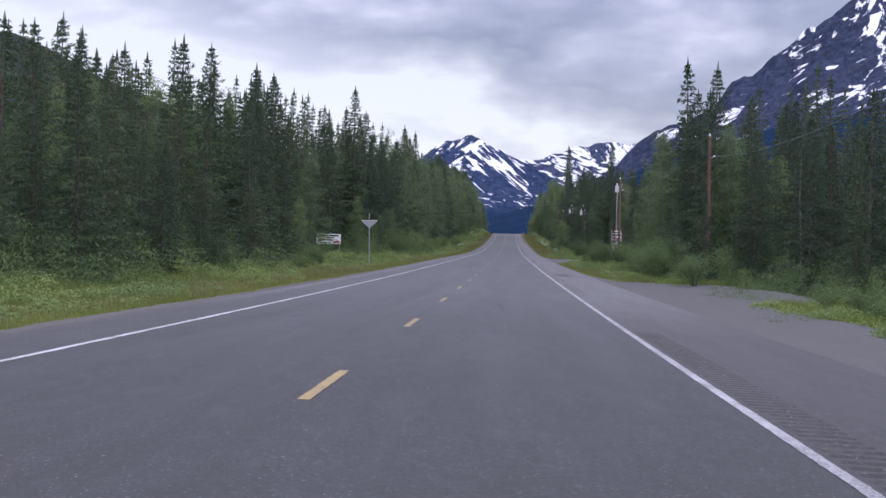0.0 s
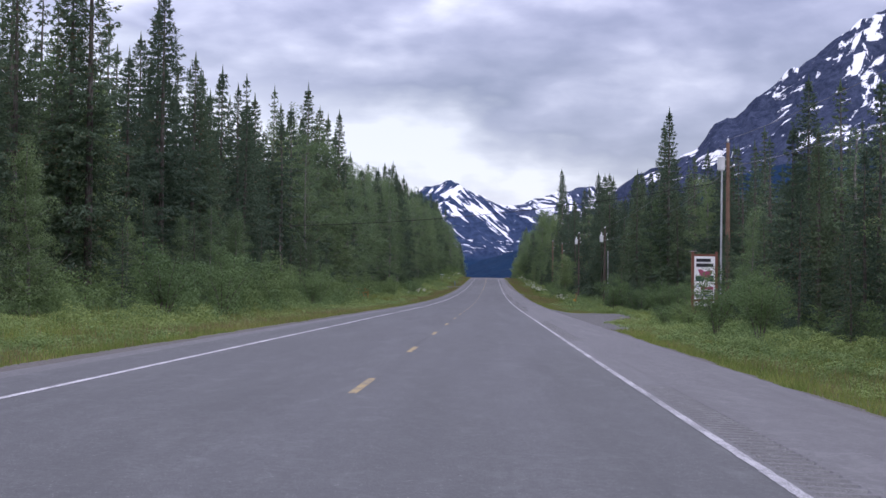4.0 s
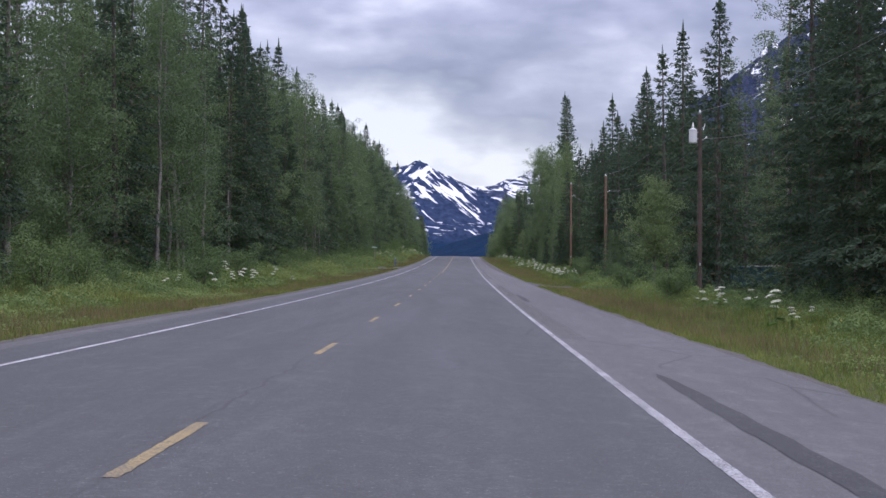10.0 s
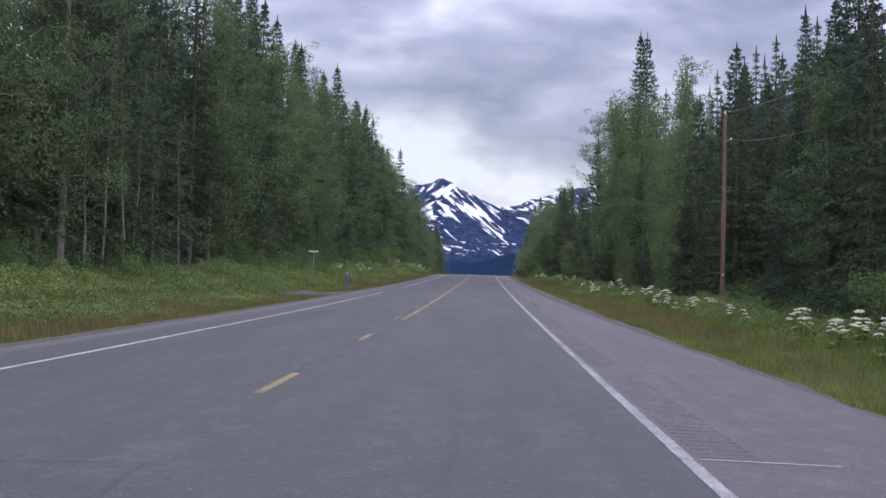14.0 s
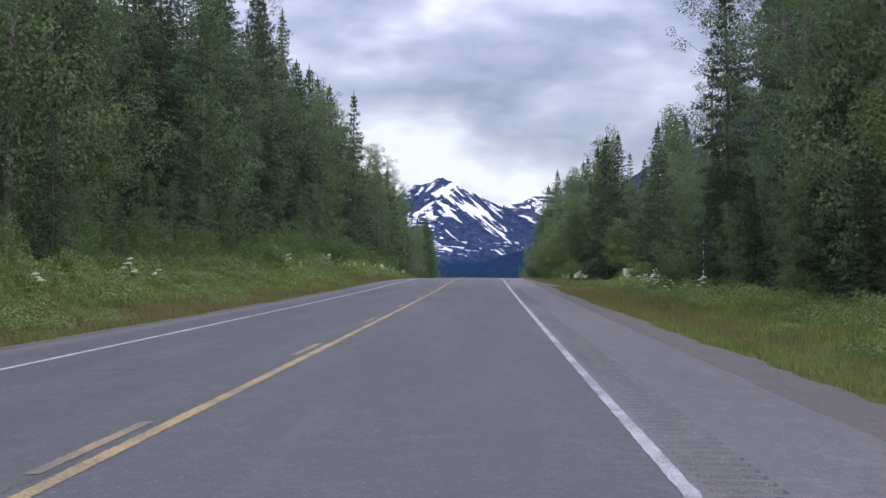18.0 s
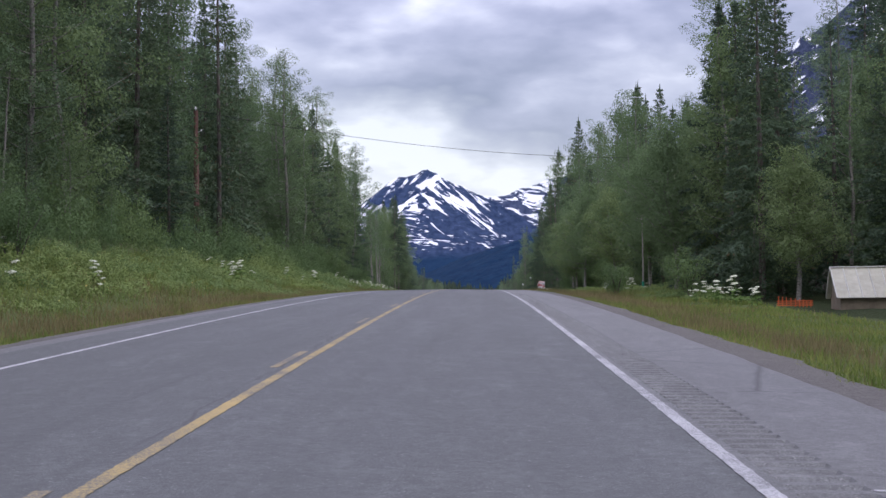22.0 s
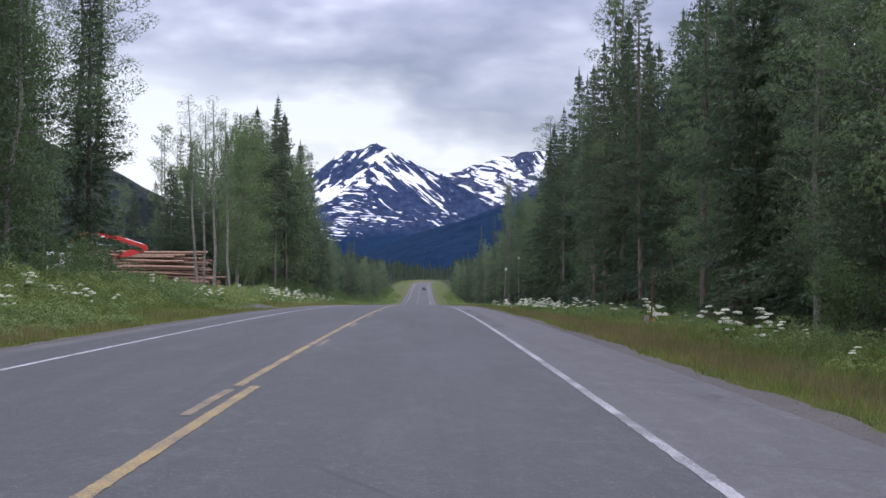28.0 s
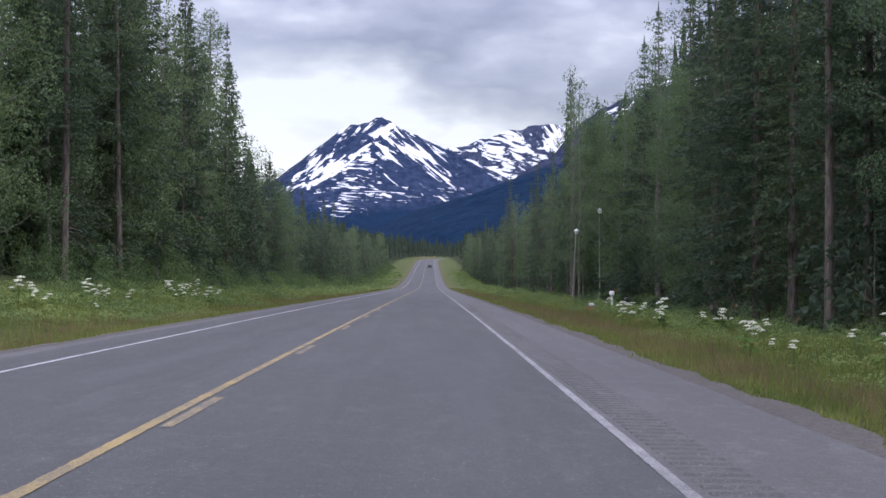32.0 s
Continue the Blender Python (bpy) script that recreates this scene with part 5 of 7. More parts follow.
THICKETS = [thicket(61, 5600), thicket(62, 5200), thicket(63, 6200), thicket(66, 5600)]
CLUMPS = [thicket(64, 2000), thicket(65, 2200)]
UNDER_L = ([40, 230, 280, 330, 390, 470, 520, 700, 790, 830, 900], [1.0, 1.0, 1.3, 1.0, 1.0, 1.3, 1.6, 1.6, 1.2, 0.6, 1.45])
for side in (-1, 1):
    s = 44.0
    while s < 1430:
        a = np.interp(s, *UNDER_L) if side < 0 else np.interp(s, [40, 200, 420, 640, 760], [1.15, 0.95, 0.85, 0.8, 0.75])
        x = side * (rng.uniform(12.6, 14.2) - 1.6 * (a - 1) + (1.4 if side > 0 else 0.0))
        if not is_clear(side, s, x + side * 1.5, BRUSH_CLEAR):
            ob = new("undergrowth", THICKETS[rng.integers(0, 4)])
            ob.matrix_basis = pose(x, s, float(ground_z(x + side * 2, s)) - 0.1, 0, 0, 0 if side > 0 else 180) @ Matrix.Diagonal((1, 1, a * rng.uniform(0.75, 1.15), 1))
            tagged(ob, "tangled green undergrowth at the wood's edge", "undergrowth", kind="stuff")
        s += 7.2 if s < 1000 else 10.0
    # brush that comes closer to the road
    for p, q, near in (((36, 100, 9.9), (154, 240, 9.4)) if side < 0 else ((92, 130, 11.6),)):
        s = float(p)
        while s < q:
            x = side * (near + rng.uniform(0, 1.4))
            ob = new("undergrowth", THICKETS[rng.integers(0, 4)])
            ob.matrix_basis = pose(x, s, float(ground_z(x + side * 2, s)) - 0.1, 0, 0, 0 if side > 0 else 180) @ Matrix.Diagonal((1, 1, rng.uniform(0.7, 1.35), 1))
            tagged(ob, "tangled green undergrowth at the wood's edge", "undergrowth", kind="stuff")
            s += 6.4
    if side > 0:
        for s in np.arange(556, 660, 7.0):
            ob = new("undergrowth", THICKETS[rng.integers(0, 4)])
            ob.matrix_basis = pose(23.6, float(s), float(ground_z(25, s)) - 0.1) @ Matrix.Diagonal((1, 1, rng.uniform(0.8, 1.3), 1))
            tagged(ob, "tangled green undergrowth behind the shed", "undergrowth", kind="stuff")
    # rank weeds in the verge, in loose clumps
    s = 30.0
    while s < 1000:
        x = side * rng.uniform(9.3, 12.4)
        lush = 0.8 if side < 0 and s > 770 else 0.55
        if rng.random() < lush and not is_clear(side, s, x + side * 3, [(-1, 256, 271, 16.0), (1, 200, 240, 20.0), (1, 583, 640, 20.0)]):
            ob = new("weeds", CLUMPS[rng.integers(0, 2)])
            ob.matrix_basis = pose(x, s, float(ground_z(x + side, s)) - 0.12, 0, 0, (0 if side > 0 else 180) + rng.uniform(-25, 25)) @ Matrix.Diagonal((rng.uniform(0.35, 0.6), rng.uniform(0.3, 0.6), rng.uniform(0.3, 0.55), 1))
            tagged(ob, "rank green weeds growing in the roadside grass", "weeds", kind="stuff")
        s += rng.uniform(3.0, 6.5)


def blades_material(name, a, b):
    m, n = material(name)
    p = position(n)
    big = n.noise(p, 0.25, 4.0, 0.6)
    geo = n.add("NewGeometry").outputs["Random Per Island"]
    col = n.mix(n.math("ADD", n.math("MULTIPLY", big, 0.7), n.math("MULTIPLY", geo, 0.35), clamp=True), a, b)
    rank = n.noise(p, 0.8, 4.0, 0.6, 0.3)
    col = n.mix(n.ramp(rank, [(0.42, g3(0.75)), (0.58, g3(0.0))]), col, tuple(c * k for c, k in zip(a, (0.66, 0.84, 0.72))))
    d = n.add("BsdfDiffuse", Color=col)
    t = n.add("BsdfTranslucent", Color=col)
    n.add("OutputMaterial", Surface=n.add("MixShader", Fac=0.35, i1=d, i2=t))
    return m


M_BLADE = blades_material("green_grass", (0.140, 0.178, 0.050), (0.270, 0.290, 0.092))
M_STRAW = blades_material("seeding_grass", (0.178, 0.138, 0.072), (0.270, 0.218, 0.122))
M_WEED = blades_material("broad_weeds", (0.092, 0.150, 0.042), (0.195, 0.258, 0.084))
DRIVES = [(1, 55, 88), (1, 1, 60), (1, 204, 240), (1, 200, 213), (1, 170, 208), (1, 359, 374), (1, 559, 574), (1, 641, 656), (1, 697, 707), (-1, 440, 456), (-1, 800, 822)]


def flare(a, p):
    """Driveways widen towards the asphalt, the first one most."""
    if p in (1, 200):
        return 1.0 + 0 * a
    if p == 55:
        return np.clip(1.95 - (a - 7.0) * 0.2, 0.9, 1.95)
    return np.clip(1.12 - (a - 6.2) * 0.15, 0.5, 1.08)


def drive_end(side, p):
    """How far from the centre line a driveway's gravel can be told from the grass."""
    return {(-1, 440): 9.5, (-1, 800): 9.6, (1, 697): 8.8, (1, 641): 8.8, (1, 559): 10.2, (1, 359): 10.5, (1, 55): 16.0, (1, 1): 11.3, (1, 204): 13.2, (1, 170): 9.7}.get((side, p), 26.0)


def on_drive(side, s, x):
    a = np.abs(x)
    out = np.zeros(len(s), bool)
    for sd, p, q in DRIVES:
        if sd == side:
            m, half = (p + q) / 2, (q - p) / 2
            out |= (np.abs(s - m) < half * flare(a, p)) & (a < drive_end(sd, p))
    return out


RIGHT_EDGE = ([-60, 200, 320, 400, 460, 610, 755, 1760], [7.15, 7.15, 7.3, 7.15, 7.0, 6.4, 6.1, 6.1])


def verge_edge(side, s):
    """Where the grass begins, from the centre line: a ragged line beside the gravel."""
    ragged = 0.09 * np.sin(s * 0.9) + 0.11 * np.sin(s * 0.31 + side) + 0.07 * np.sin(s * 2.3) + 0.04 * np.sin(s * 5.1)
    return ragged + (np.interp(s, *RIGHT_EDGE) if side > 0 else 5.58)


M_HERB = leafy("verge_herbs", (0.076, 0.142, 0.046), (0.218, 0.288, 0.100), 0.34, 0.8)
M_PETAL = plain("small_pale_petals", (0.52, 0.46, 0.16), 0.8, vary=0.3, scale=3.0)


def herb_tile(seed):
    """Low leafy herbs and clover, 9 m along and 3 m deep, with a few small flowers."""
    g = np.random.default_rng(seed)
    cs, sz = [], []
    for i in range(95):
        a, b = g.uniform(0, 3.0), g.uniform(-4.7, 4.7)
        r = g.uniform(0.12, 0.30) * (1.7 if g.random() < 0.14 else 1.0)
        for q in range(1 + int(g.random() < 0.45)):
            cs.append((a + g.normal() * 0.1, b + g.normal() * 0.1, 0.03 + r * g.uniform(0.2, 1.3) * (0.6 + 0.3 * a)))
            sz.append(r)
    v, f = leaf_crown(g, np.array(cs), sz, 7200 / sum(x * x for x in sz), 0.046, 0.8)
    v[:, 2] = np.maximum(v[:, 2], -0.1)
    n = 16
    c = np.stack([g.uniform(0, 3.0, n), g.uniform(-4.7, 4.7, n), g.uniform(0.22, 0.5, n)], -1)
    fv, ff = card_quads(c, g.normal(size=(n, 3)) * 0.009, g.normal(size=(n, 3)) * 0.009)
    return mesh_of("weeds", np.concatenate([v, fv]), f.tolist() + (ff + len(v)).tolist(), [M_HERB, M_PETAL], [0] * len(f) + [1] * n)


HERBS = [herb_tile(91 + i) for i in range(5)]
herb = np.random.default_rng(90)
LUSH_L = ([20, 200, 300, 420, 520, 640, 800, 1000], [0.75, 0.75, 0.8, 0.95, 1.0, 0.95, 1.0, 0.9])
LUSH_R = ([20, 120, 300, 450, 640, 760, 1000], [0.95, 0.9, 0.85, 0.85, 0.8, 0.75, 0.8])
for side, lush in ((-1, LUSH_L), (1, LUSH_R)):
    for off in (1.5, 3.6, 5.6):
        s = 22.0 + off
        while s < 1360:
            a = float(verge_edge(side, s)) + off + herb.uniform(-0.3, 0.5)
            if side > 0 and s > 290:
                a += 1.7 if off < 2 else 0.9
            probe = np.array([s - 4.0, s, s + 4.0])
            if not np.any(on_drive(side, probe, np.full(3, a + 1.0))) and not (side < 0 and 254 < s < 276 and off > 2) and not (side > 0 and 583 < s < 640) and not (off < 2 and s > 300 and herb.random() < 0.75):
                x = side * a
                slope = math.degrees(math.atan2(float(ground_z(x + side * 2.2, s)) - float(ground_z(x, s)), 2.2))
                grade = math.degrees(math.atan2(float(road_z(s + 3)) - float(road_z(s - 3)), 6.0))
                ob = new("weeds", HERBS[herb.integers(0, 5)])
                k = np.interp(s, *lush) * herb.uniform(0.55, 1.35) * (0.6 if off < 2 else 1.0)
                ob.matrix_basis = pose(x, s, float(ground_z(x, s)) - 0.04, grade * side, -slope, 0 if side > 0 else 180) @ Matrix.Diagonal((1, 1, k, 1))
                tagged(ob, "low leafy green herbs and clover in the verge", "weeds", kind="stuff")
            s += 8.4
for side in (-1, 1):
    for c0 in range(20, 1120, 100):
        g = np.random.default_rng(c0 + side)
        n = 62000 if c0 < 900 else 30000
        e = (g.uniform(0, 1, n) ** 1.35) * 8.0
        s = g.uniform(c0, c0 + 100, n)
        a = verge_edge(side, s) + e
        keep = ~on_drive(side, s, a) & (g.random(n) < np.clip(0.35 + e * 2.0, 0, 1))
        a, s, e = a[keep], s[keep], e[keep]
        n = len(a)
        x = side * a
        drift = np.sin(s * 0.21 + a) + np.sin(s * 0.057 + 2 * side) + 0.8 * np.sin(s * 0.83 - a * 1.7)
        h = g.uniform(0.10, 0.27, n) * np.clip(0.25 + e / 1.4, 0.25, 1.0) * (1 + 0.5 * np.clip((e - 3) / 3, 0, 1) * np.where((side > 0) & (s > 585) & (s < 645), -0.6, 1.0)) * (1.15 + 0.12 * drift)
        seedy = np.clip(0.62 - np.abs(e - 2.0) * 0.27 + 0.17 * drift, 0.05, 0.85) * np.where(side > 0, np.interp(s, [40, 250, 320, 580, 592, 645, 660], [0.35, 0.6, 1.0, 1.0, 1.8, 1.8, 1.1]), np.interp(s, [40, 250, 330, 640, 760], [0.6, 0.8, 1.25, 1.2, 0.9]))
        straw = g.random(n) < seedy
        w = np.where(straw, 0.0065, 0.0085) * g.uniform(0.7, 1.5, n) * (1 + 0.12 * e)
        t = g.uniform(0, 6.28, n)
        base = np.stack([x, s, ground_z(x, s) - 0.03], -1)
        u = np.stack([np.cos(t), np.sin(t), 0 * t], -1) * w[:, None]
        lean = np.stack([g.normal(size=n), g.normal(size=n), 0 * t], -1) * (h * 0.4)[:, None]
        tip = base + lean + np.stack([0 * h, 0 * h, h * np.where(straw, 1.35, 1.0)], -1)
        v = np.stack([base - u, base + u, tip], 1).reshape(-1, 3)
        f = np.arange(3 * n).reshape(-1, 3).tolist()
        ob = new("grass", mesh_of("grass", v, f, [M_BLADE, M_STRAW], np.where(straw, 1, 0)))
        tagged(ob, "short seeding roadside grass", "grass", kind="stuff")

# ---- gravel: road margins and driveways ----
for side in (-1, 1):
    s = np.arange(S0, S1, 0.5)
    edge = paved_edge(s) + 0.15 if side > 0 else np.full(len(s), 5.4)
    out = np.maximum(verge_edge(side, s) + 0.12, edge + 0.10)
    rows = np.stack([np.stack([side * (edge - 0.2 + u * (out - edge + 0.2)) + bend(s), s, surface(side * edge, s) - 0.02 + u * (ground_z(side * out, s) + 0.015 - surface(side * edge, s) + 0.02)], -1) for u in (0, 0.4, 0.7, 1.0)], 1)
    ob = new("gravel_margin", mesh_of("gravel_margin", rows.reshape(-1, 3), grid_faces(len(s), 4), M_GRAVEL, smooth=True))
    tagged(ob, "grey gravel margin beside the asphalt", "gravel", kind="structure")
for side, p, q in DRIVES:
    a = np.concatenate([[5.8, 6.1] if side > 0 else [5.2, 5.6, 6.1], np.arange(6.5, 9.0, 0.4), np.arange(9.0, drive_end(side, p) + 0.1, 0.6)])
    t = np.concatenate([[-1.01], np.linspace(-1, 1, 25), [1.01]])
    A, T = np.meshgrid(a, t, indexing="ij")
    half = (q - p) / 2 * flare(A, p) + 0.25 * np.sin(A * 1.7 + T * 2)
    SS = (p + q) / 2 + T * half
    XX = side * A
    ZZ = ground_z(XX, SS) + np.clip((A - 6.2) * 0.08, -0.03, 0.05) - 0.05 * np.abs(T) ** 6 - np.where(np.abs(T) > 1.0, 0.25, 0.0)
    ob = new("driveway", mesh_of("driveway", np.stack([XX, SS, ZZ], -1).reshape(-1, 3), grid_faces(len(a), len(t)), M_DRIVE, smooth=True))
    tagged(ob, "worn grey gravel driveway joining the highway", "driveway", kind="structure")

# ---- cow parsnip: white umbels on green stalks ----
M_UMBEL = plain("white_blossom", (0.52, 0.54, 0.42), 0.9, vary=0.25, scale=40.0)
M_STALK = plain("green_stalk", (0.10, 0.16, 0.05), 0.8, vary=0.2)


def umbel_mesh(seed, r):
    g = np.random.default_rng(seed)
    n = 60
    t, q = g.uniform(0, 6.28, n), np.sqrt(g.uniform(0, 1, n)) * r
    c = np.stack([np.cos(t) * q, np.sin(t) * q, 0.12 * r - 0.25 * q * q / r + g.normal(size=n) * 0.008], -1)
    nrm = unit(np.stack([np.cos(t) * q, np.sin(t) * q, np.full(n, 0.6 * r)], -1) + g.normal(size=(n, 3)) * 0.03)
    u = unit(np.cross(nrm, g.normal(size=(n, 3))))
    return mesh_of("flower_head", *card_quads(c, u * 0.022, np.cross(nrm, u) * 0.022), M_UMBEL)


def leaf_fan(seed):
    g = np.random.default_rng(seed)
    V, F, k = [], [], 0
    for i in range(6):
        a, z, L = i * 1.1 + g.uniform(-0.3, 0.3), g.uniform(0.25, 0.75), g.uniform(0.3, 0.5)
        d, sd = np.array([math.cos(a), math.sin(a), 0]), np.array([-math.sin(a), math.cos(a), 0])
        b = np.array([0, 0, z])
        V += [b, b + d * L * 0.4 + sd * L * 0.4, b + d * L * 0.7 + sd * L * 0.2 + (0, 0, -0.04), b + d * L + (0, 0, -0.1), b + d * L * 0.7 - sd * L * 0.2 + (0, 0, -0.04), b + d * L * 0.4 - sd * L * 0.4]
        F.append(tuple(range(k, k + 6)))
        k += 6
    return mesh_of("leaf", V, F, M_WEED)


UMBELS = [umbel_mesh(71, 0.14), umbel_mesh(72, 0.19), umbel_mesh(73, 0.10)]
FANS = [leaf_fan(74), leaf_fan(75)]
PARSNIPS = []
for i in range(4):
    g = np.random.default_rng(80 + i)
    p = thing("cow_parsnip", Matrix(), "tall cow parsnip with flat white flower heads", "wildflower", "cow parsnips")
    heads = [(0, 0, 1.25, 1)] + [(g.uniform(-0.3, 0.3), g.uniform(-0.3, 0.3), g.uniform(0.8, 1.15), int(g.integers(0, 3))) for _ in range(2 + i % 3)]
    for x, y, z, k in heads:
        part("stem", tube([(0, 0, -0.1), (x * 0.3, y * 0.3, z * 0.6), (x, y, z)], [0.016, 0.012, 0.006], 4), M_STALK, p)
        part("flower_head", UMBELS[k], None, p, "white flower head", pose(x, y, z, g.uniform(-14, 14), g.uniform(-14, 14), 0))
    part("leaf", FANS[i % 2], None, p)
    PARSNIPS.append(p)
first = list(PARSNIPS)
# stretches where they grow: side, from, to, nearest and farthest x, how many
for side, p, q, a, b, n in ((-1, 285, 350, 9.2, 12.5, 12), (-1, 350, 420, 9, 12, 3), (-1, 500, 560, 10, 12.8, 9), (-1, 560, 640, 9.6, 12.6, 24), (-1, 640, 740, 9.5, 12.5, 26),
                            (-1, 742, 800, 9.0, 12.5, 30), (-1, 822, 905, 9.0, 12.5, 62), (1, 270, 350, 10.8, 13, 8), (1, 392, 450, 11.0, 13.2, 34), (1, 470, 530, 10.5, 13.5, 12), (1, 534, 556, 11.8, 14.6, 18),
                            (1, 622, 646, 12.0, 13.8, 16), (1, 662, 700, 12.2, 14.6, 11), (1, 730, 800, 10.5, 13.2, 24), (1, 800, 882, 9.6, 12.8, 70), (1, 884, 905, 12.6, 13.6, 5)):
    spots = rng.uniform(p, q, max(2, n // 4))
    for i in range(n):
        s = float(spots[rng.integers(0, len(spots))] + rng.normal() * 2.2)
        x = side * rng.uniform(a, b)
        m = pose(x, s, float(ground_z(x, s)) - 0.02, rng.uniform(-5, 5), rng.uniform(-5, 5), rng.uniform(0, 360)) @ Matrix.Scale(rng.uniform(0.6, 1.1), 4)
        if first:
            first.pop().matrix_basis = m
        else:
            copy_thing(PARSNIPS[rng.integers(0, 4)], m)


# ---- signs, poles, wires and other roadside things ----
M_WOOD = plain("weathered_pole_wood", (0.17, 0.105, 0.075), 0.85, vary=0.35, scale=5.0)
M_DARK_WOOD = plain("creosoted_pole_wood", (0.07, 0.052, 0.045), 0.85, vary=0.3, scale=5.0)
M_GREY_WOOD = plain("silvered_wood", (0.26, 0.24, 0.22), 0.85, vary=0.25, scale=6.0)
M_STAIN = plain("red_brown_stained_wood", (0.15, 0.062, 0.042), 0.7, vary=0.25, scale=6.0)
M_STEEL = plain("galvanised_steel", (0.42, 0.43, 0.45), 0.45, 0.6, 0.12, 10.0)
M_CAN = plain("grey_transformer_paint", (0.50, 0.51, 0.52), 0.4, 0.0, 0.08, 6.0)
M_WHITE = plain("white_sign_paint", (0.74, 0.74, 0.74), 0.5, 0.0, 0.06, 6.0)
M_BLACK = plain("black_sign_paint", (0.025, 0.025, 0.03), 0.5, 0.0, 0.2, 8.0)
M_ORANGE = plain("orange_sign_paint", (0.90, 0.15, 0.02), 0.5, 0.0, 0.06, 6.0)
M_RED = plain("red_sign_paint", (0.50, 0.035, 0.03), 0.5, 0.0, 0.12, 8.0)
M_CRIMSON = plain("dark_red_sign_paint", (0.27, 0.02, 0.03), 0.5, 0.0, 0.12, 8.0)
M_DARK_RED = plain("dark_red_paint", (0.20, 0.03, 0.04), 0.5, 0.0, 0.12, 8.0)
M_PLUM = plain("plum_paint", (0.30, 0.06, 0.12), 0.6, 0.0, 0.15, 8.0)
M_BLUE = plain("blue_paint", (0.06, 0.11, 0.42), 0.5, 0.0, 0.12, 8.0)
M_NAVY = plain("navy_paint", (0.018, 0.028, 0.065), 0.5, 0.0, 0.12, 8.0)
M_GREEN = plain("green_paint", (0.02, 0.22, 0.14), 0.5, 0.0, 0.12, 8.0)
M_DARK_GREEN = plain("dark_green_paint", (0.03, 0.07, 0.05), 0.6, 0.0, 0.2, 8.0)
M_YELLOW = plain("yellow_plastic", (0.85, 0.45, 0.03), 0.5, 0.0, 0.08, 8.0)
M_PORCELAIN = plain("white_porcelain", (0.72, 0.72, 0.72), 0.25)
M_WIRE = plain("aluminium_wire", (0.16, 0.16, 0.17), 0.6, 0.3)
M_RUBBER = plain("black_rubber", (0.02, 0.02, 0.02), 0.9)
M_WINDOW = plain("dark_window_glass", (0.02, 0.025, 0.03), 0.08, 0.0, 0.05, 3.0, 0.6)


def at_ground(x, s, turn=0.0, lean=(0, 0), sink=0.0):
    return pose(x, s, float(ground_z(x, s)) - sink, lean[0], lean[1], turn)


def panel(w, h, d=0.03, at=(0, 0, 0), bevel=0.006):
    """An upright board facing the oncoming road (-y), its lower edge's middle at the place given."""
    return box(w, d, h, bevel, at)


def lettering(text, size, mat, parent, x, y, z, name="lettering", stretch=1.0):
    """Raised letters on a board that faces -y, centred on x."""
    cu = bpy.data.curves.new("text", "FONT")
    cu.body, cu.size, cu.align_x, cu.extrude, cu.offset = text, size, "CENTER", 0.002, size * 0.02
    tmp = new("text", cu)
    me = bpy.data.meshes.new_from_object(tmp.evaluated_get(bpy.context.evaluated_depsgraph_get()))
    bpy.data.objects.remove(tmp)
    bpy.data.curves.remove(cu)
    me.materials.clear()
    me.materials.append(mat)
    ob = part(name, me, None, parent, m=pose(x, y, z, 90, 0, 0) @ Matrix.Diagonal((stretch, 1, 1, 1)))
    return ob


def flat_shape(points, mat, parent, name, y, label=""):
    """A thin raised shape on a board facing -y, from (x, z) corners."""
    bm = bmesh.new()
    f = bm.faces.new([bm.verts.new((x, y, z)) for x, z in points])
    r = bmesh.ops.extrude_face_region(bm, geom=[f])
    bmesh.ops.translate(bm, verts=[v for v in r["geom"] if isinstance(v, bmesh.types.BMVert)], vec=(0, -0.005, 0))
    bmesh.ops.recalc_face_normals(bm, faces=bm.faces[:])
    return part(name, bm, mat, parent, label)


def disc(cx, cz, r, n=14):
    return [(cx + math.cos(2 * math.pi * k / n) * r, cz + math.sin(2 * math.pi * k / n) * r) for k in range(n)]


def rect(x0, z0, x1, z1):
    return [(x0, z0), (x1, z0), (x1, z1), (x0, z1)]


def toy_car(parent, x, z, k, mat):
    """The little red car drawn on the studio's boards."""
    flat_shape([(x - 0.30 * k, z), (x + 0.30 * k, z), (x + 0.32 * k, z + 0.13 * k), (x + 0.12 * k, z + 0.17 * k), (x - 0.18 * k, z + 0.12 * k), (x - 0.32 * k, z + 0.10 * k)], mat, parent, "picture", -0.021, "painted red car")
    for dx, r in ((-0.19, 0.075), (0.20, 0.095)):
        flat_shape(disc(x + dx * k, z, r * k), M_BLACK, parent, "picture", -0.029)
        flat_shape(disc(x + dx * k, z, r * k * 0.5), M_WHITE, parent, "picture", -0.035)
    flat_shape([(x - 0.02 * k, z + 0.16 * k), (x + 0.12 * k, z + 0.16 * k), (x + 0.14 * k, z + 0.27 * k), (x + 0.02 * k, z + 0.30 * k)], M_BLUE, parent, "picture", -0.021)


def arrow(parent, x0, x1, z, h, mat):
    flat_shape([(x0, z), (x0 + 2 * h, z + 1.2 * h), (x0 + 2 * h, z + 0.55 * h), (x1, z + 0.45 * h), (x1, z - 0.45 * h), (x0 + 2 * h, z - 0.55 * h), (x0 + 2 * h, z - 1.2 * h)], mat, parent, "arrow", -0.021)


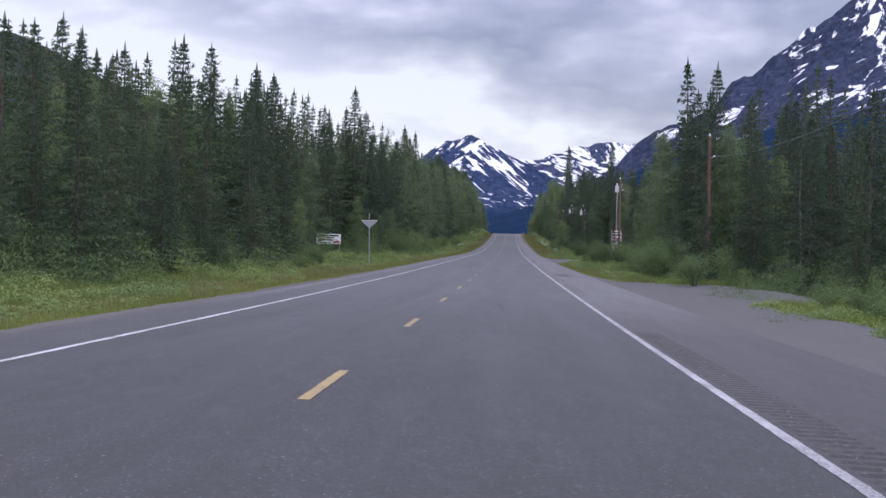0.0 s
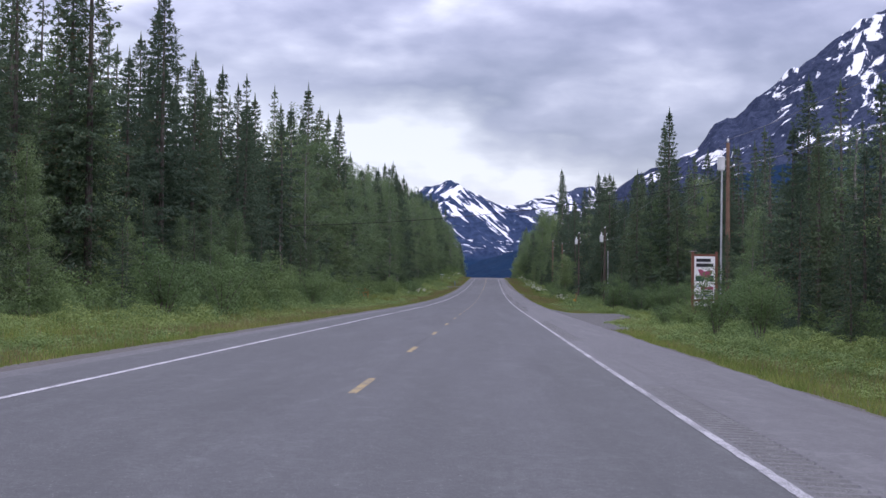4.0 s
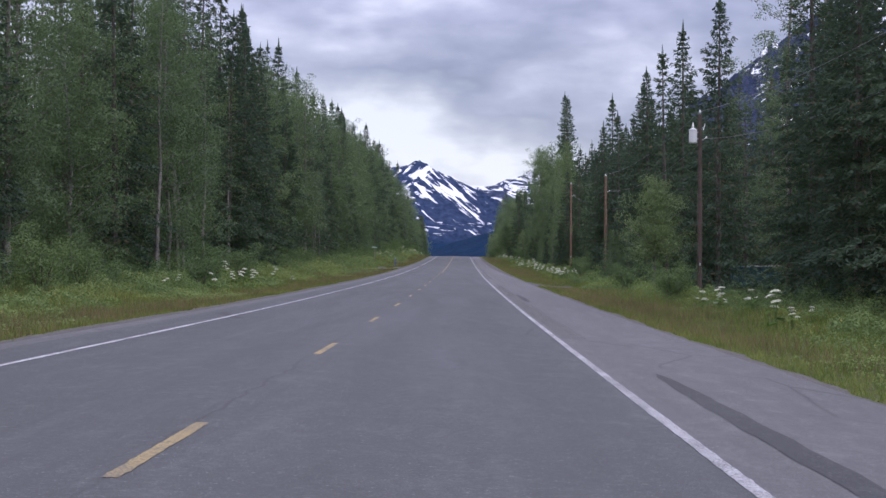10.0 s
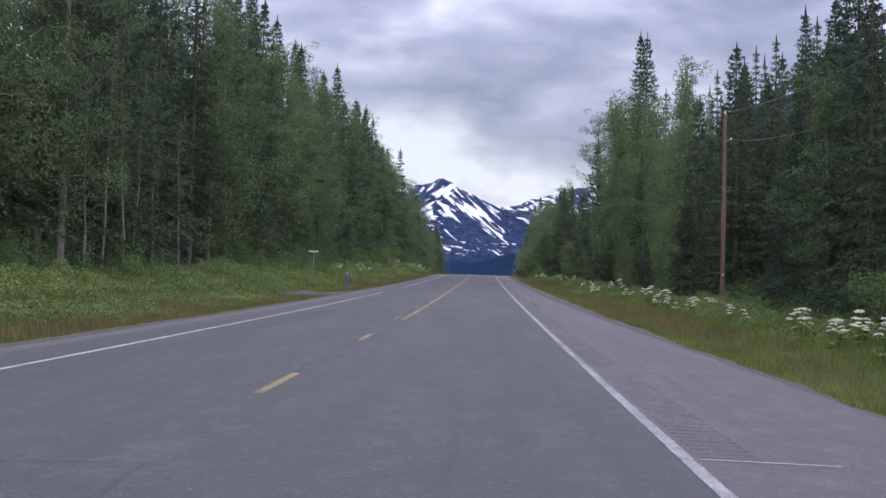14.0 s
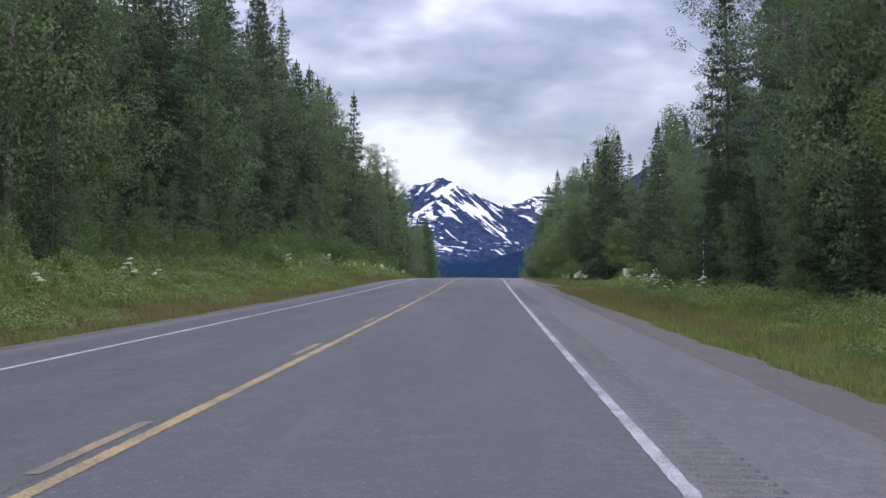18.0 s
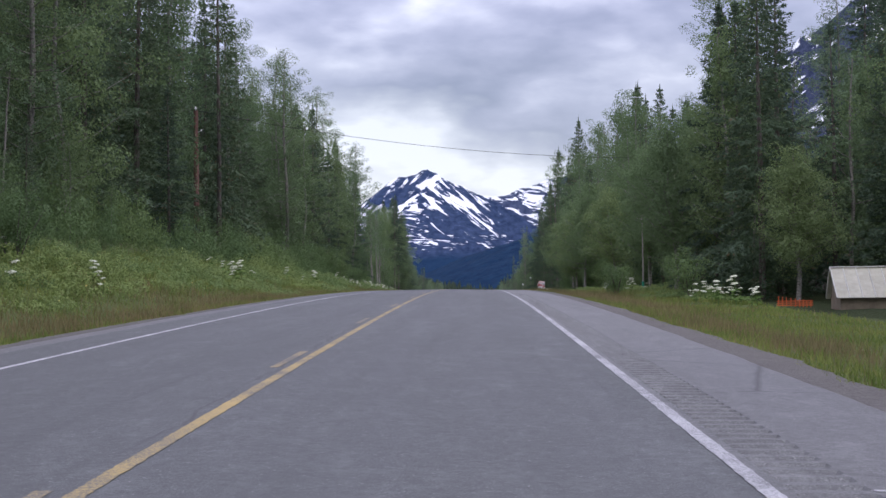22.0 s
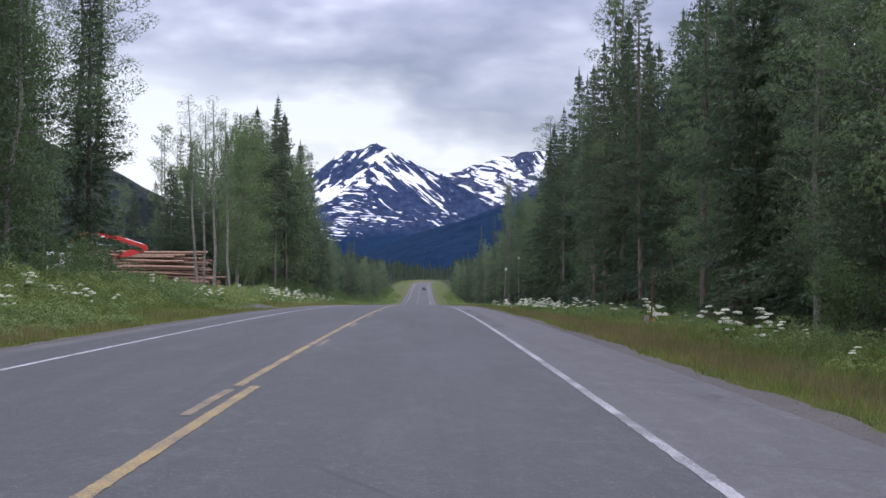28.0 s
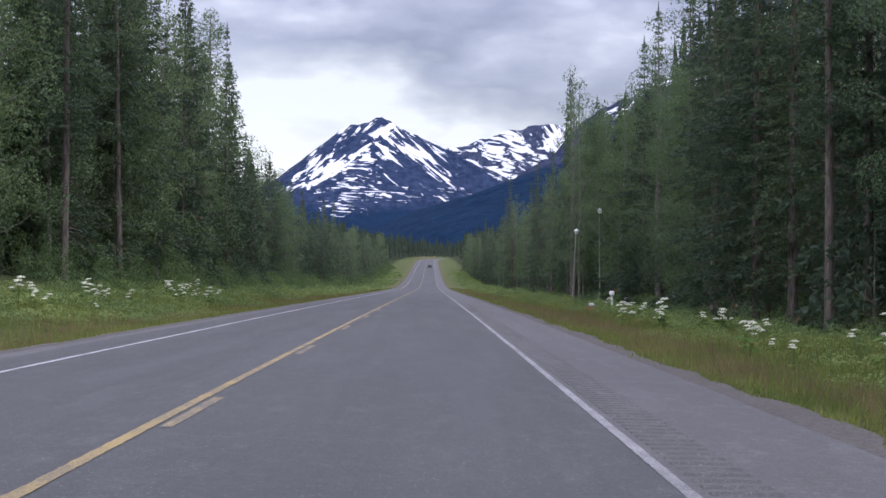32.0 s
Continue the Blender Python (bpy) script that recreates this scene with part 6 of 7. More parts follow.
def word_bars(parent, x0, x1, z, h, mat, widths, name="bar"):
    """A line of writing as plain bars."""
    total = sum(widths) + 0.35 * (len(widths) - 1)
    k = (x1 - x0) / total
    x = x0
    for w in widths:
        flat_shape(rect(x, z, x + w * k, z + h), mat, parent, name, -0.021)
        x += (w + 0.35) * k


# white board with the arrow, among the trees
sign = thing("advertising_sign", at_ground(-17.5, 150.4, 4), "white wooden sign with a dark red arrow", "sign")
z0 = 1.30 - float(ground_z(-17.5, 150.4) - road_z(150.4))
for x in (-1.15, 1.15):
    part("post", box(0.09, 0.09, z0 + 1.0, 0.008, (x, 0.07, -0.2)), M_GREY_WOOD, sign)
part("board", panel(2.66, 1.12, 0.03, (0, 0, z0)), M_WHITE, sign)
for a, b, c, d in ((-1.36, -1.30, z0 - 0.03, z0 + 1.15), (1.30, 1.36, z0 - 0.03, z0 + 1.15)):
    part("frame", box(b - a, 0.05, d - c, 0.005, ((a + b) / 2, 0, c)), M_BLACK, sign)
for c in (z0 - 0.03, z0 + 1.10):
    part("frame", box(2.59, 0.05, 0.05, 0.005, (0, 0, c)), M_BLACK, sign)
word_bars(sign, -1.05, 1.05, z0 + 0.84, 0.16, M_BLACK, (5, 5))
word_bars(sign, -0.35, 0.55, z0 + 0.64, 0.11, M_BLACK, (7,))
word_bars(sign, -1.15, 0.2, z0 + 0.12, 0.10, M_BLACK, (2, 7))
arrow(sign, -1.18, 0.3, z0 + 0.50, 0.14, M_DARK_RED)
toy_car(sign, 0.82, z0 + 0.16, 1.2, M_RED)

# the back of a give-way sign on a steel post
sign = thing("road_sign", at_ground(-9.3, 111.8, 0, (0.5, -1.0), 0.1), "back of a grey metal triangular road sign on a steel post", "road sign")
z0 = 2.74 - float(ground_z(-9.3, 111.8) - road_z(111.8)) + 0.1
part("post", tube([(0, 0, -0.2), (0, 0, z0 + 1.14)], [0.035, 0.035], 8), M_STEEL, sign)
bm = bmesh.new()
f = bm.faces.new([bm.verts.new((x, 0.06, z)) for x, z in ((-0.03, z0 - 0.03), (0.03, z0 - 0.03), (0.64, z0 + 0.56), (0.62, z0 + 0.60), (-0.62, z0 + 0.60), (-0.64, z0 + 0.56))])
r = bmesh.ops.extrude_face_region(bm, geom=[f])
bmesh.ops.translate(bm, verts=[v for v in r["geom"] if isinstance(v, bmesh.types.BMVert)], vec=(0, -0.012, 0))
bmesh.ops.recalc_face_normals(bm, faces=bm.faces[:])
part("plate", bm, M_STEEL, sign, "bare grey back of the triangular plate")
part("rim", box(1.26, 0.03, 0.03, 0.004, (0, 0.05, z0 + 0.585)), M_WHITE, sign, "pale upper edge")
for dz in (0.08, 0.5):
    part("clamp", box(0.14, 0.04, 0.035, 0.004, (0, 0.03, z0 + dz)), M_STEEL, sign)

# tall shop sign in a stained timber frame
sign = thing("shop_sign", at_ground(17.2, 208, 2), "tall white painted shop sign in a red-brown timber frame", "sign")
g0 = float(ground_z(17.2, 208) - road_z(208))
zb = -g0
for x in (-0.86, 0.86):
    part("post", box(0.19, 0.19, zb + 4.55, 0.015, (x, 0.05, -0.2)), M_STAIN, sign)
part("cap_board", box(0.55, 0.16, 0.05, 0.008, (-0.86, 0.02, zb + 4.36)), M_GREY_WOOD, sign)
for z in (zb + 0.75, zb + 4.02):
    part("rail", box(1.52, 0.10, 0.16, 0.01, (0, 0.05, z)), M_STAIN, sign)
part("board", panel(1.50, 3.10, 0.04, (0, 0.02, zb + 0.92)), M_WHITE, sign, "white painted board")
part("closed_board", panel(1.56, 0.32, 0.04, (0, -0.03, zb + 0.42)), M_WHITE, sign, "narrow white board")
lettering("CLOSED", 0.27, M_BLACK, sign, 0, -0.052, zb + 0.49, stretch=1.25)
for i in range(6):
    part("planter_board", box(0.30, 0.5, 0.62, 0.012, (-0.80 + 0.32 * i, 0.05, zb - 0.55)), M_STAIN, sign)
word_bars(sign, -0.62, 0.45, zb + 3.62, 0.24, M_BLACK, (4,))
word_bars(sign, -0.62, 0.62, zb + 3.26, 0.24, M_BLACK, (6,))
flat_shape(rect(-0.66, zb + 2.20, 0.66, zb + 2.62), M_DARK_GREEN, sign, "picture", -0.0, "painted spruces")
flat_shape([(-0.50, zb + 3.05), (-0.28, zb + 3.10), (0.02, zb + 2.92), (0.32, zb + 3.02), (0.58, zb + 2.98), (0.42, zb + 2.64), (0.05, zb + 2.42), (-0.30, zb + 2.62)], M_PLUM, sign, "picture", -0.006, "painted plum-red mountains")
for i in range(7):
    x = -0.6 + 0.2 * i
    if abs(x) > 0.15:
        flat_shape([(x - 0.07, zb + 2.22), (x + 0.07, zb + 2.22), (x, zb + 2.62 + 0.22 * abs(x))], M_DARK_GREEN, sign, "picture", -0.012)
flat_shape([(-0.05, zb + 2.22), (0.30, zb + 2.22), (0.10, zb + 2.42), (-0.02, zb + 2.40)], M_WHITE, sign, "picture", -0.012)
lettering("Gift", 0.24, M_BLUE, sign, -0.40, -0.002, zb + 1.80)
word_bars(sign, -0.30, 0.62, zb + 1.62, 0.20, M_PLUM, (4,))
word_bars(sign, -0.15, 0.60, zb + 1.42, 0.12, M_BLACK, (4,))
lettering("Furnishings", 0.25, M_BLUE, sign, 0, -0.002, zb + 1.08, stretch=1.0)

# orange board with the arrow
sign = thing("advertising_sign", at_ground(-13.5, 268.0, -2), "bright orange wooden sign with a dark red arrow", "sign")
z0 = 0.22 - float(ground_z(-13.5, 268) - road_z(268))
for x in (-0.5, 0.5):
    part("post", box(0.10, 0.10, z0 + 0.75, 0.008, (x, 0.06, -0.35)), M_GREY_WOOD, sign)
part("board", panel(2.12, 0.88, 0.03, (0, 0, z0)), M_ORANGE, sign)
flat_shape([(-1.06, z0 + 0.87), (1.06, z0 + 0.87), (0.86, z0 + 1.05), (0.1, z0 + 1.10), (-0.8, z0 + 1.07)], M_ORANGE, sign, "board", -0.0, "rounded top of the board")
word_bars(sign, -0.85, 0.85, z0 + 0.84, 0.15, M_BLACK, (5, 5))
word_bars(sign, -0.33, 0.38, z0 + 0.67, 0.11, M_BLACK, (7,))
word_bars(sign, -0.88, 0.05, z0 + 0.24, 0.08, M_STAIN, (2, 3, 4))
word_bars(sign, -0.92, 0.12, z0 + 0.10, 0.08, M_STAIN, (8,))
arrow(sign, -0.95, 0.28, z0 + 0.52, 0.10, M_DARK_RED)
toy_car(sign, 0.62, z0 + 0.14, 1.25, M_RED)
for i, (x, t) in enumerate(((-0.35, 18), (0.1, -40), (0.35, 8))):
    ob = thing("branch", at_ground(-13.5 + x, 267.6, t), "bare bleached branch lying below the orange sign", "branch")
    part("wood", tube([(-0.5, 0, 0.06), (0, 0.05, 0.14 + 0.05 * i), (0.55, -0.05, 0.08 + 0.22 * (i == 1))], [0.05, 0.04, 0.015], 6), M_GREY_WOOD, ob)

# little green street sign
sign = thing("street_sign", at_ground(-11.0, 473.0, 8, (0, 1), 0.1), "small green street name sign on a thin wooden post", "road sign")
z0 = 2.46 - float(ground_z(-11, 473) - road_z(473)) + 0.1
part("post", box(0.08, 0.08, z0 + 0.12, 0.006, (0, 0.05, -0.2)), M_GREY_WOOD, sign)
part("plate", panel(0.92, 0.20, 0.012, (-0.05, 0, z0 - 0.04), 0.003), M_GREEN, sign)
word_bars(sign, -0.42, 0.30, z0 + 0.02, 0.09, M_WHITE, (4, 2))

# for-sale boards
sign = thing("for_sale_sign", at_ground(8.44, 702.0, -12, (0, 8)), "navy and white real-estate sign board on a white stake", "sign")
z0 = 0.03 - float(ground_z(8.5, 702) - road_z(702))
part("stake", tube([(-0.12, 0.03, -0.15), (-0.06, 0.03, z0 + 0.55)], [0.018, 0.018], 6), M_WHITE, sign)
part("board", panel(0.54, 0.63, 0.015, (0, 0, z0), 0.004), M_WHITE, sign)
flat_shape(rect(-0.255, z0 + 0.51, 0.255, z0 + 0.61), M_RED, sign, "band", -0.006, "red band")
flat_shape(rect(-0.255, z0 + 0.03, 0.255, z0 + 0.49), M_NAVY, sign, "field", -0.006, "navy field")
lettering("FOR SALE", 0.115, M_WHITE, sign, 0, -0.014, z0 + 0.385)
word_bars(sign, -0.22, 0.22, z0 + 0.53, 0.05, M_WHITE, (8, 5))
word_bars(sign, -0.18, 0.10, z0 + 0.29, 0.055, M_WHITE, (4,))
word_bars(sign, -0.08, 0.16, z0 + 0.21, 0.05, M_WHITE, (5,))
word_bars(sign, -0.02, 0.23, z0 + 0.135, 0.05, M_WHITE, (3, 4))
word_bars(sign, -0.23, 0.23, z0 + 0.05, 0.06, M_WHITE, (3, 4))
sign = thing("for_sale_sign", at_ground(7.69, 689.1, -4, (0, 23)), "small tilted red and white for-sale board in the grass", "sign")
z0 = 0.125 - float(ground_z(7.74, 689.1) - road_z(689.1))
for x in (-0.20, 0.20):
    part("stake", tube([(x, 0.03, -0.2), (x, 0.03, z0 + 0.1)], [0.004, 0.004], 6), M_STEEL, sign)
part("board", panel(0.59, 0.27, 0.008, (0, 0, z0), 0.003), M_WHITE, sign)
flat_shape(rect(-0.272, z0 + 0.02, 0.272, z0 + 0.25), M_CRIMSON, sign, "field", -0.0045, "red field")
lettering("FOR", 0.125, M_WHITE, sign, 0.0, -0.010, z0 + 0.143, stretch=1.15)
lettering("SALE", 0.125, M_WHITE, sign, 0.02, -0.010, z0 + 0.035, stretch=1.3)

# orange marker and yellow box by the pole
mk = thing("marker_post", at_ground(12.0, 277.4, 0, (0, 2), 0.1), "thin faded brown-orange marker post in the grass", "marker")
part("post", box(0.09, 0.04, 1.72, 0.005, (0, 0, -0.1)), plain("faded_orange_post", (0.26, 0.12, 0.07), 0.7, vary=0.3), mk)
part("cap", box(0.10, 0.05, 0.10, 0.008, (0, 0, 1.60)), M_STAIN, mk)
bx = thing("newspaper_box", at_ground(12.0, 279.0, 10), "small yellow plastic delivery box on a stake", "box")
part("stake", box(0.04, 0.04, 0.85, 0.004, (0, 0, -0.15)), M_GREY_WOOD, bx)
bm = box(0.24, 0.40, 0.26, 0.03, (0, 0, 0.62))
part("shell", bm, M_YELLOW, bx)
part("opening", box(0.17, 0.02, 0.16, 0.01, (0, -0.20, 0.67)), M_BLACK, bx)
# blue reflector post
mk = thing("marker_post", at_ground(-7.45, 465.2, 0, (1, -3), 0.1), "leaning blue marker post at the driveway", "marker")
part("post", box(0.10, 0.025, 1.55, 0.006, (0, 0, -0.1)), M_BLUE, mk)
part("reflector", box(0.07, 0.01, 0.10, 0.003, (0, -0.018, 1.25)), M_WHITE, mk)
# thin stakes in the verge below the log yard
for x, s, h in ((-10.6, 816.5, 1.15), (-12.2, 828.0, 1.0)):
    mk = thing("marker_stake", at_ground(x, s, 0, (1, 2), 0.1), "thin wooden survey stake with a white tip in the grass", "stake", "survey stakes")
    part("stake", box(0.045, 0.03, h, 0.004, (0, 0, 0)), M_GREY_WOOD, mk)
    part("tip", box(0.055, 0.04, 0.16, 0.006, (0, 0, h - 0.10)), M_WHITE, mk, "white painted tip")
# white post among the trees behind the shed's clearing
mk = thing("white_post", at_ground(22.8, 600.0, 0, (0, 1), 0.2), "tall thin white post standing before the trees", "post")
part("post", tube([(0, 0, -0.2), (0, 0, 4.5)], [0.055, 0.05], 8), M_WHITE, mk)
part("cap", tube([(0, 0, 4.48), (0, 0, 4.56)], [0.07, 0.03], 8), M_STEEL, mk)
# weathered post with a green sleeve
mk = thing("service_post", at_ground(14.0, 667.3, 0, (0, 0), 0.2), "tall weathered grey post with a green sleeve at its foot", "post")
part("post", tube([(0, 0, -0.2), (0.02, 0, 2.5), (0, 0, 5.6)], [0.052, 0.048, 0.04], 8), M_GREY_WOOD, mk)
part("sleeve", tube([(0, 0, -0.1), (0, 0, 1.0)], [0.07, 0.066], 8), M_GREEN, mk)
part("arm", tube([(0, 0, 5.3), (-0.35, 0, 5.42)], [0.03, 0.03], 6), M_GREY_WOOD, mk)


def utility_pole(x, s, h, mat, label, can=False, mast=0.0, lean=0.0, girth=1.0):
    """A timber pole with insulators, and a transformer or a steel service mast where there is one."""
    g = float(ground_z(x, s) - road_z(s))
    p = thing("utility_pole", at_ground(x, s, 0, (0, lean), 0.3), label, "utility pole", "utility poles")
    t = h - g + 0.3
    part("shaft", tube([(0, 0, -0.3), (0.01, 0, t * 0.5), (0, 0, t)], [0.165 * girth, 0.145 * girth, 0.115 * girth], 10), mat, p)
    part("bracket", tube([(0, 0, t - 0.25), (0, -0.05, t + 0.10)], [0.03, 0.03], 6), M_STEEL, p)
    part("insulator", tube([(0, -0.05, t + 0.08), (0, -0.05, t + 0.14), (0, -0.05, t + 0.20), (0, -0.05, t + 0.28)], [0.05, 0.085, 0.06, 0.03], 8), M_PORCELAIN, p, "white porcelain insulator")
    part("bracket", tube([(0.1, 0, t - 1.55), (0.35, 0, t - 1.42)], [0.025, 0.025], 6), M_STEEL, p)
    part("insulator", tube([(0.33, 0, t - 1.46), (0.37, 0, t - 1.40), (0.42, 0, t - 1.34)], [0.035, 0.06, 0.03], 8), M_PORCELAIN, p)
    if can:
        c = part("transformer", tube([(-0.42, 0, t - 1.75), (-0.42, 0, t - 1.70), (-0.42, 0, t - 0.92), (-0.42, 0, t - 0.84)], [0.20, 0.24, 0.24, 0.12], 14), M_CAN, p, "pale grey transformer can")
        part("bushing", tube([(-0.42, 0, t - 0.86), (-0.42, 0, t - 0.70), (-0.42, 0, t - 0.48)], [0.05, 0.075, 0.03], 8), M_PORCELAIN, c)
        part("lid_band", tube([(-0.42, 0, t - 0.99), (-0.42, 0, t - 0.95)], [0.252, 0.252], 14), M_STEEL, c)
        for z in (t - 1.5, t - 1.1):
            part("hanger", box(0.24, 0.06, 0.06, 0.006, (-0.20, 0, z)), M_STEEL, p)
        part("cutout", tube([(0.18, -0.08, t - 0.95), (0.30, -0.10, t - 0.55)], [0.035, 0.03], 6), M_PORCELAIN, p)
    if mast:
        part("service_mast", tube([(0.46 * (1 if x < 16.45 or can == 1 else -1), -0.2, -0.3), (0.40 * (1 if x < 16.45 or can == 1 else -1), -0.2, mast)], [0.07, 0.06], 8), M_STEEL, p, "grey steel service mast")
    part("number_plate", box(0.10, 0.01, 0.16, 0.002, (0, -0.155, 2.1)), M_STEEL, p)
    return Vector((x, s, float(road_z(s)) + h))


tops = [utility_pole(16.5, 107.2, 10.0, plain("red_brown_pole_wood", (0.125, 0.070, 0.056), 0.8, vary=0.35, scale=5.0), "reddish timber utility pole at the wood's edge"),
        utility_pole(16.5, 149.5, 7.6, M_DARK_WOOD, "short dark timber utility pole among the trees"),
        utility_pole(16.5, 193.8, 10.8, M_WOOD, "brown utility pole with a transformer and a steel mast", 2, 10.1),
        utility_pole(16.5, 290.6, 9.4, M_DARK_WOOD, "dark utility pole with a transformer and a grey mast", 1, 7.4),
        utility_pole(16.5, 346.0, 10.4, M_DARK_WOOD, "dark utility pole with a pale grey transformer", 2),
        utility_pole(16.5, 402.5, 9.75, M_WOOD, "plain brown timber utility pole"),
        utility_pole(16.5, 448.0, 11.0, M_WOOD, "plain brown timber utility pole")]
left_top = utility_pole(-17.0, 666.5, 12.7, plain("rust_red_stained_wood", (0.112, 0.056, 0.045), 0.7, vary=0.35, scale=6.0), "rust-red timber utility pole on the bank", girth=1.35)
right_top = utility_pole(19.5, 690.0, 10.8, M_WOOD, "brown timber utility pole hidden among the trees")
far_left_top = utility_pole(-21.5, 209.0, 6.2, M_DARK_WOOD, "dark timber utility pole hidden among the trees")


def wire(line, a, b, sag, r=0.014):
    pts = [a.lerp(b, u) + Vector((0, 0, -sag * 4 * u * (1 - u))) for u in np.linspace(0, 1, 15)]
    part("wire", tube(pts, [r] * 15, 4), M_WIRE if r < 0.015 else M_RUBBER, line)


line = thing("power_line", Matrix(), "thin overhead power wires along the utility poles", "wire")
for a, b in zip([tops[0] + Vector((0.5, -60, 0))] + tops, tops):
    if a is tops[1] or b is tops[1]:
        continue
    wire(line, a + Vector((0, 0, 0.2)), b + Vector((0, 0, 0.2)), 0.7)
    wire(line, a + Vector((0.35, 0, -1.45)), b + Vector((0.35, 0, -1.45)), 0.9)
wire(line, tops[0] + Vector((0, 0, 0.2)), tops[2] + Vector((0, 0, 0.2)), 0.9)
wire(line, tops[0] + Vector((0.35, 0, -1.45)), tops[2] + Vector((0.35, 0, -1.45)), 1.1)
wire(line, tops[6], Vector((20.0, 520.0, float(road_z(520)) + 10.0)), 0.8)
line = thing("power_line", Matrix(), "overhead wire sagging across the highway", "wire")
wire(line, tops[2] + Vector((0, 0, -2.4)), far_left_top + Vector((0, 0, -0.2)), 1.0, 0.018)
line = thing("power_line", Matrix(), "overhead wire sagging across the highway", "wire")
wire(line, left_top, right_top + Vector((0, 0, 0.25)), 1.0, 0.016)
wire(line, left_top, Vector((-24, 720, float(road_z(720)) + 12.5)), 0.5)

# yard lamps on leaning poles
for x, s, h, dx in ((14.8, 940.0, 5.6, 0.35), (16.8, 940.0, 7.35, -0.05)):
    g = float(ground_z(x - dx, s) - road_z(s))
    lamp = thing("yard_lamp", at_ground(x - dx, s), "white yard lamp on a thin leaning pole", "lamp post")
    part("pole", tube([(0, 0, -0.3), (dx, 0, h - g - 0.15)], [0.06, 0.04], 8), M_GREY_WOOD, lamp)
    part("arm", tube([(dx, 0, h - g - 0.2), (dx + 0.05, -0.35, h - g)], [0.025, 0.025], 6), M_STEEL, lamp)
    part("head", tube([(dx + 0.02, -0.5, h - g + 0.22), (dx + 0.0, -0.42, h - g + 0.05), (dx, -0.38, h - g - 0.2)], [0.05, 0.20, 0.13], 10), M_WHITE, lamp, "white lamp head")

# mailboxes at the wood's edge
mb = thing("mailbox", at_ground(12.4, 897.0), "white mailbox on a white timber post", "mailbox")
part("post", box(0.12, 0.12, 1.35, 0.01, (0, 0, -0.15)), M_WHITE, mb)
part("box", box(0.24, 0.48, 0.24, 0.06, (0, 0, 1.16)), M_WHITE, mb)
part("flag", box(0.02, 0.10, 0.16, 0.003, (0.135, -0.05, 1.34)), M_RED, mb)
mb = thing("mailbox", at_ground(13.1, 896.0, 8), "dark mailbox on a timber bracket", "mailbox")
part("post", box(0.12, 0.12, 0.95, 0.01, (0, 0, -0.15)), M_DARK_WOOD, mb)
part("box", box(0.24, 0.50, 0.25, 0.06, (0, 0, 0.80)), M_BLACK, mb)
part("shelf", box(0.75, 0.25, 0.04, 0.006, (0.05, 0, 0.755)), M_WHITE, mb)
mb = thing("bin", at_ground(11.6, 899.0), "faded orange bin standing in the grass", "bin")
part("body", box(0.62, 0.5, 0.5, 0.05), plain("faded_orange", (0.42, 0.12, 0.06), 0.6), mb)
part("lid", box(0.66, 0.54, 0.05, 0.015, (0, 0, 0.502)), M_GREY_WOOD, mb)
part("tarp", box(0.3, 0.3, 0.14, 0.05, (-0.1, 0, 0.555)), M_WHITE, mb)

# shed with a pale ribbed roof
M_SHED = plain("brown_weathered_boards", (0.19, 0.155, 0.115), 0.85, vary=0.3, scale=3.0)
shed = thing("shed", at_ground(20.5, 633.0, -4, (0, 0), 0.05), "low timber shed with a pale ribbed metal roof", "shed")
zf = -float(ground_z(20.5, 633) - road_z(633))
for x in (-1.8, 1.8):
    bm = bmesh.new()
    f = bm.faces.new([bm.verts.new((x, y, z)) for y, z in ((-1.2, -0.3), (1.2, -0.3), (1.2, zf - 0.35), (0.25, zf + 0.95), (-1.2, zf - 0.30))])
    r = bmesh.ops.extrude_face_region(bm, geom=[f])
    bmesh.ops.translate(bm, verts=[v for v in r["geom"] if isinstance(v, bmesh.types.BMVert)], vec=(-0.06 if x > 0 else 0.06, 0, 0))
    bmesh.ops.recalc_face_normals(bm, faces=bm.faces[:])
    part("gable_wall", bm, M_SHED, shed)
for i in range(12):
    part("wall_board", box(0.285, 0.03, zf - 0.02, 0.004, (-1.6 + 0.29 * i, -1.19, -0.3)), M_SHED, shed)
    part("wall_board", box(0.285, 0.03, zf - 0.08, 0.004, (-1.6 + 0.29 * i, 1.19, -0.3)), M_SHED, shed)
M_ROOF = plain("pale_roof_sheet", (0.40, 0.385, 0.315), 0.65, 0.0, 0.22, 3.0, 0.15)
M_CLEAR_ROOF = plain("milky_roof_sheet", (0.43, 0.44, 0.46), 0.4, 0.0, 0.2, 2.0, 0.3)
M_RIB = plain("white_rib", (0.48, 0.475, 0.44), 0.6)
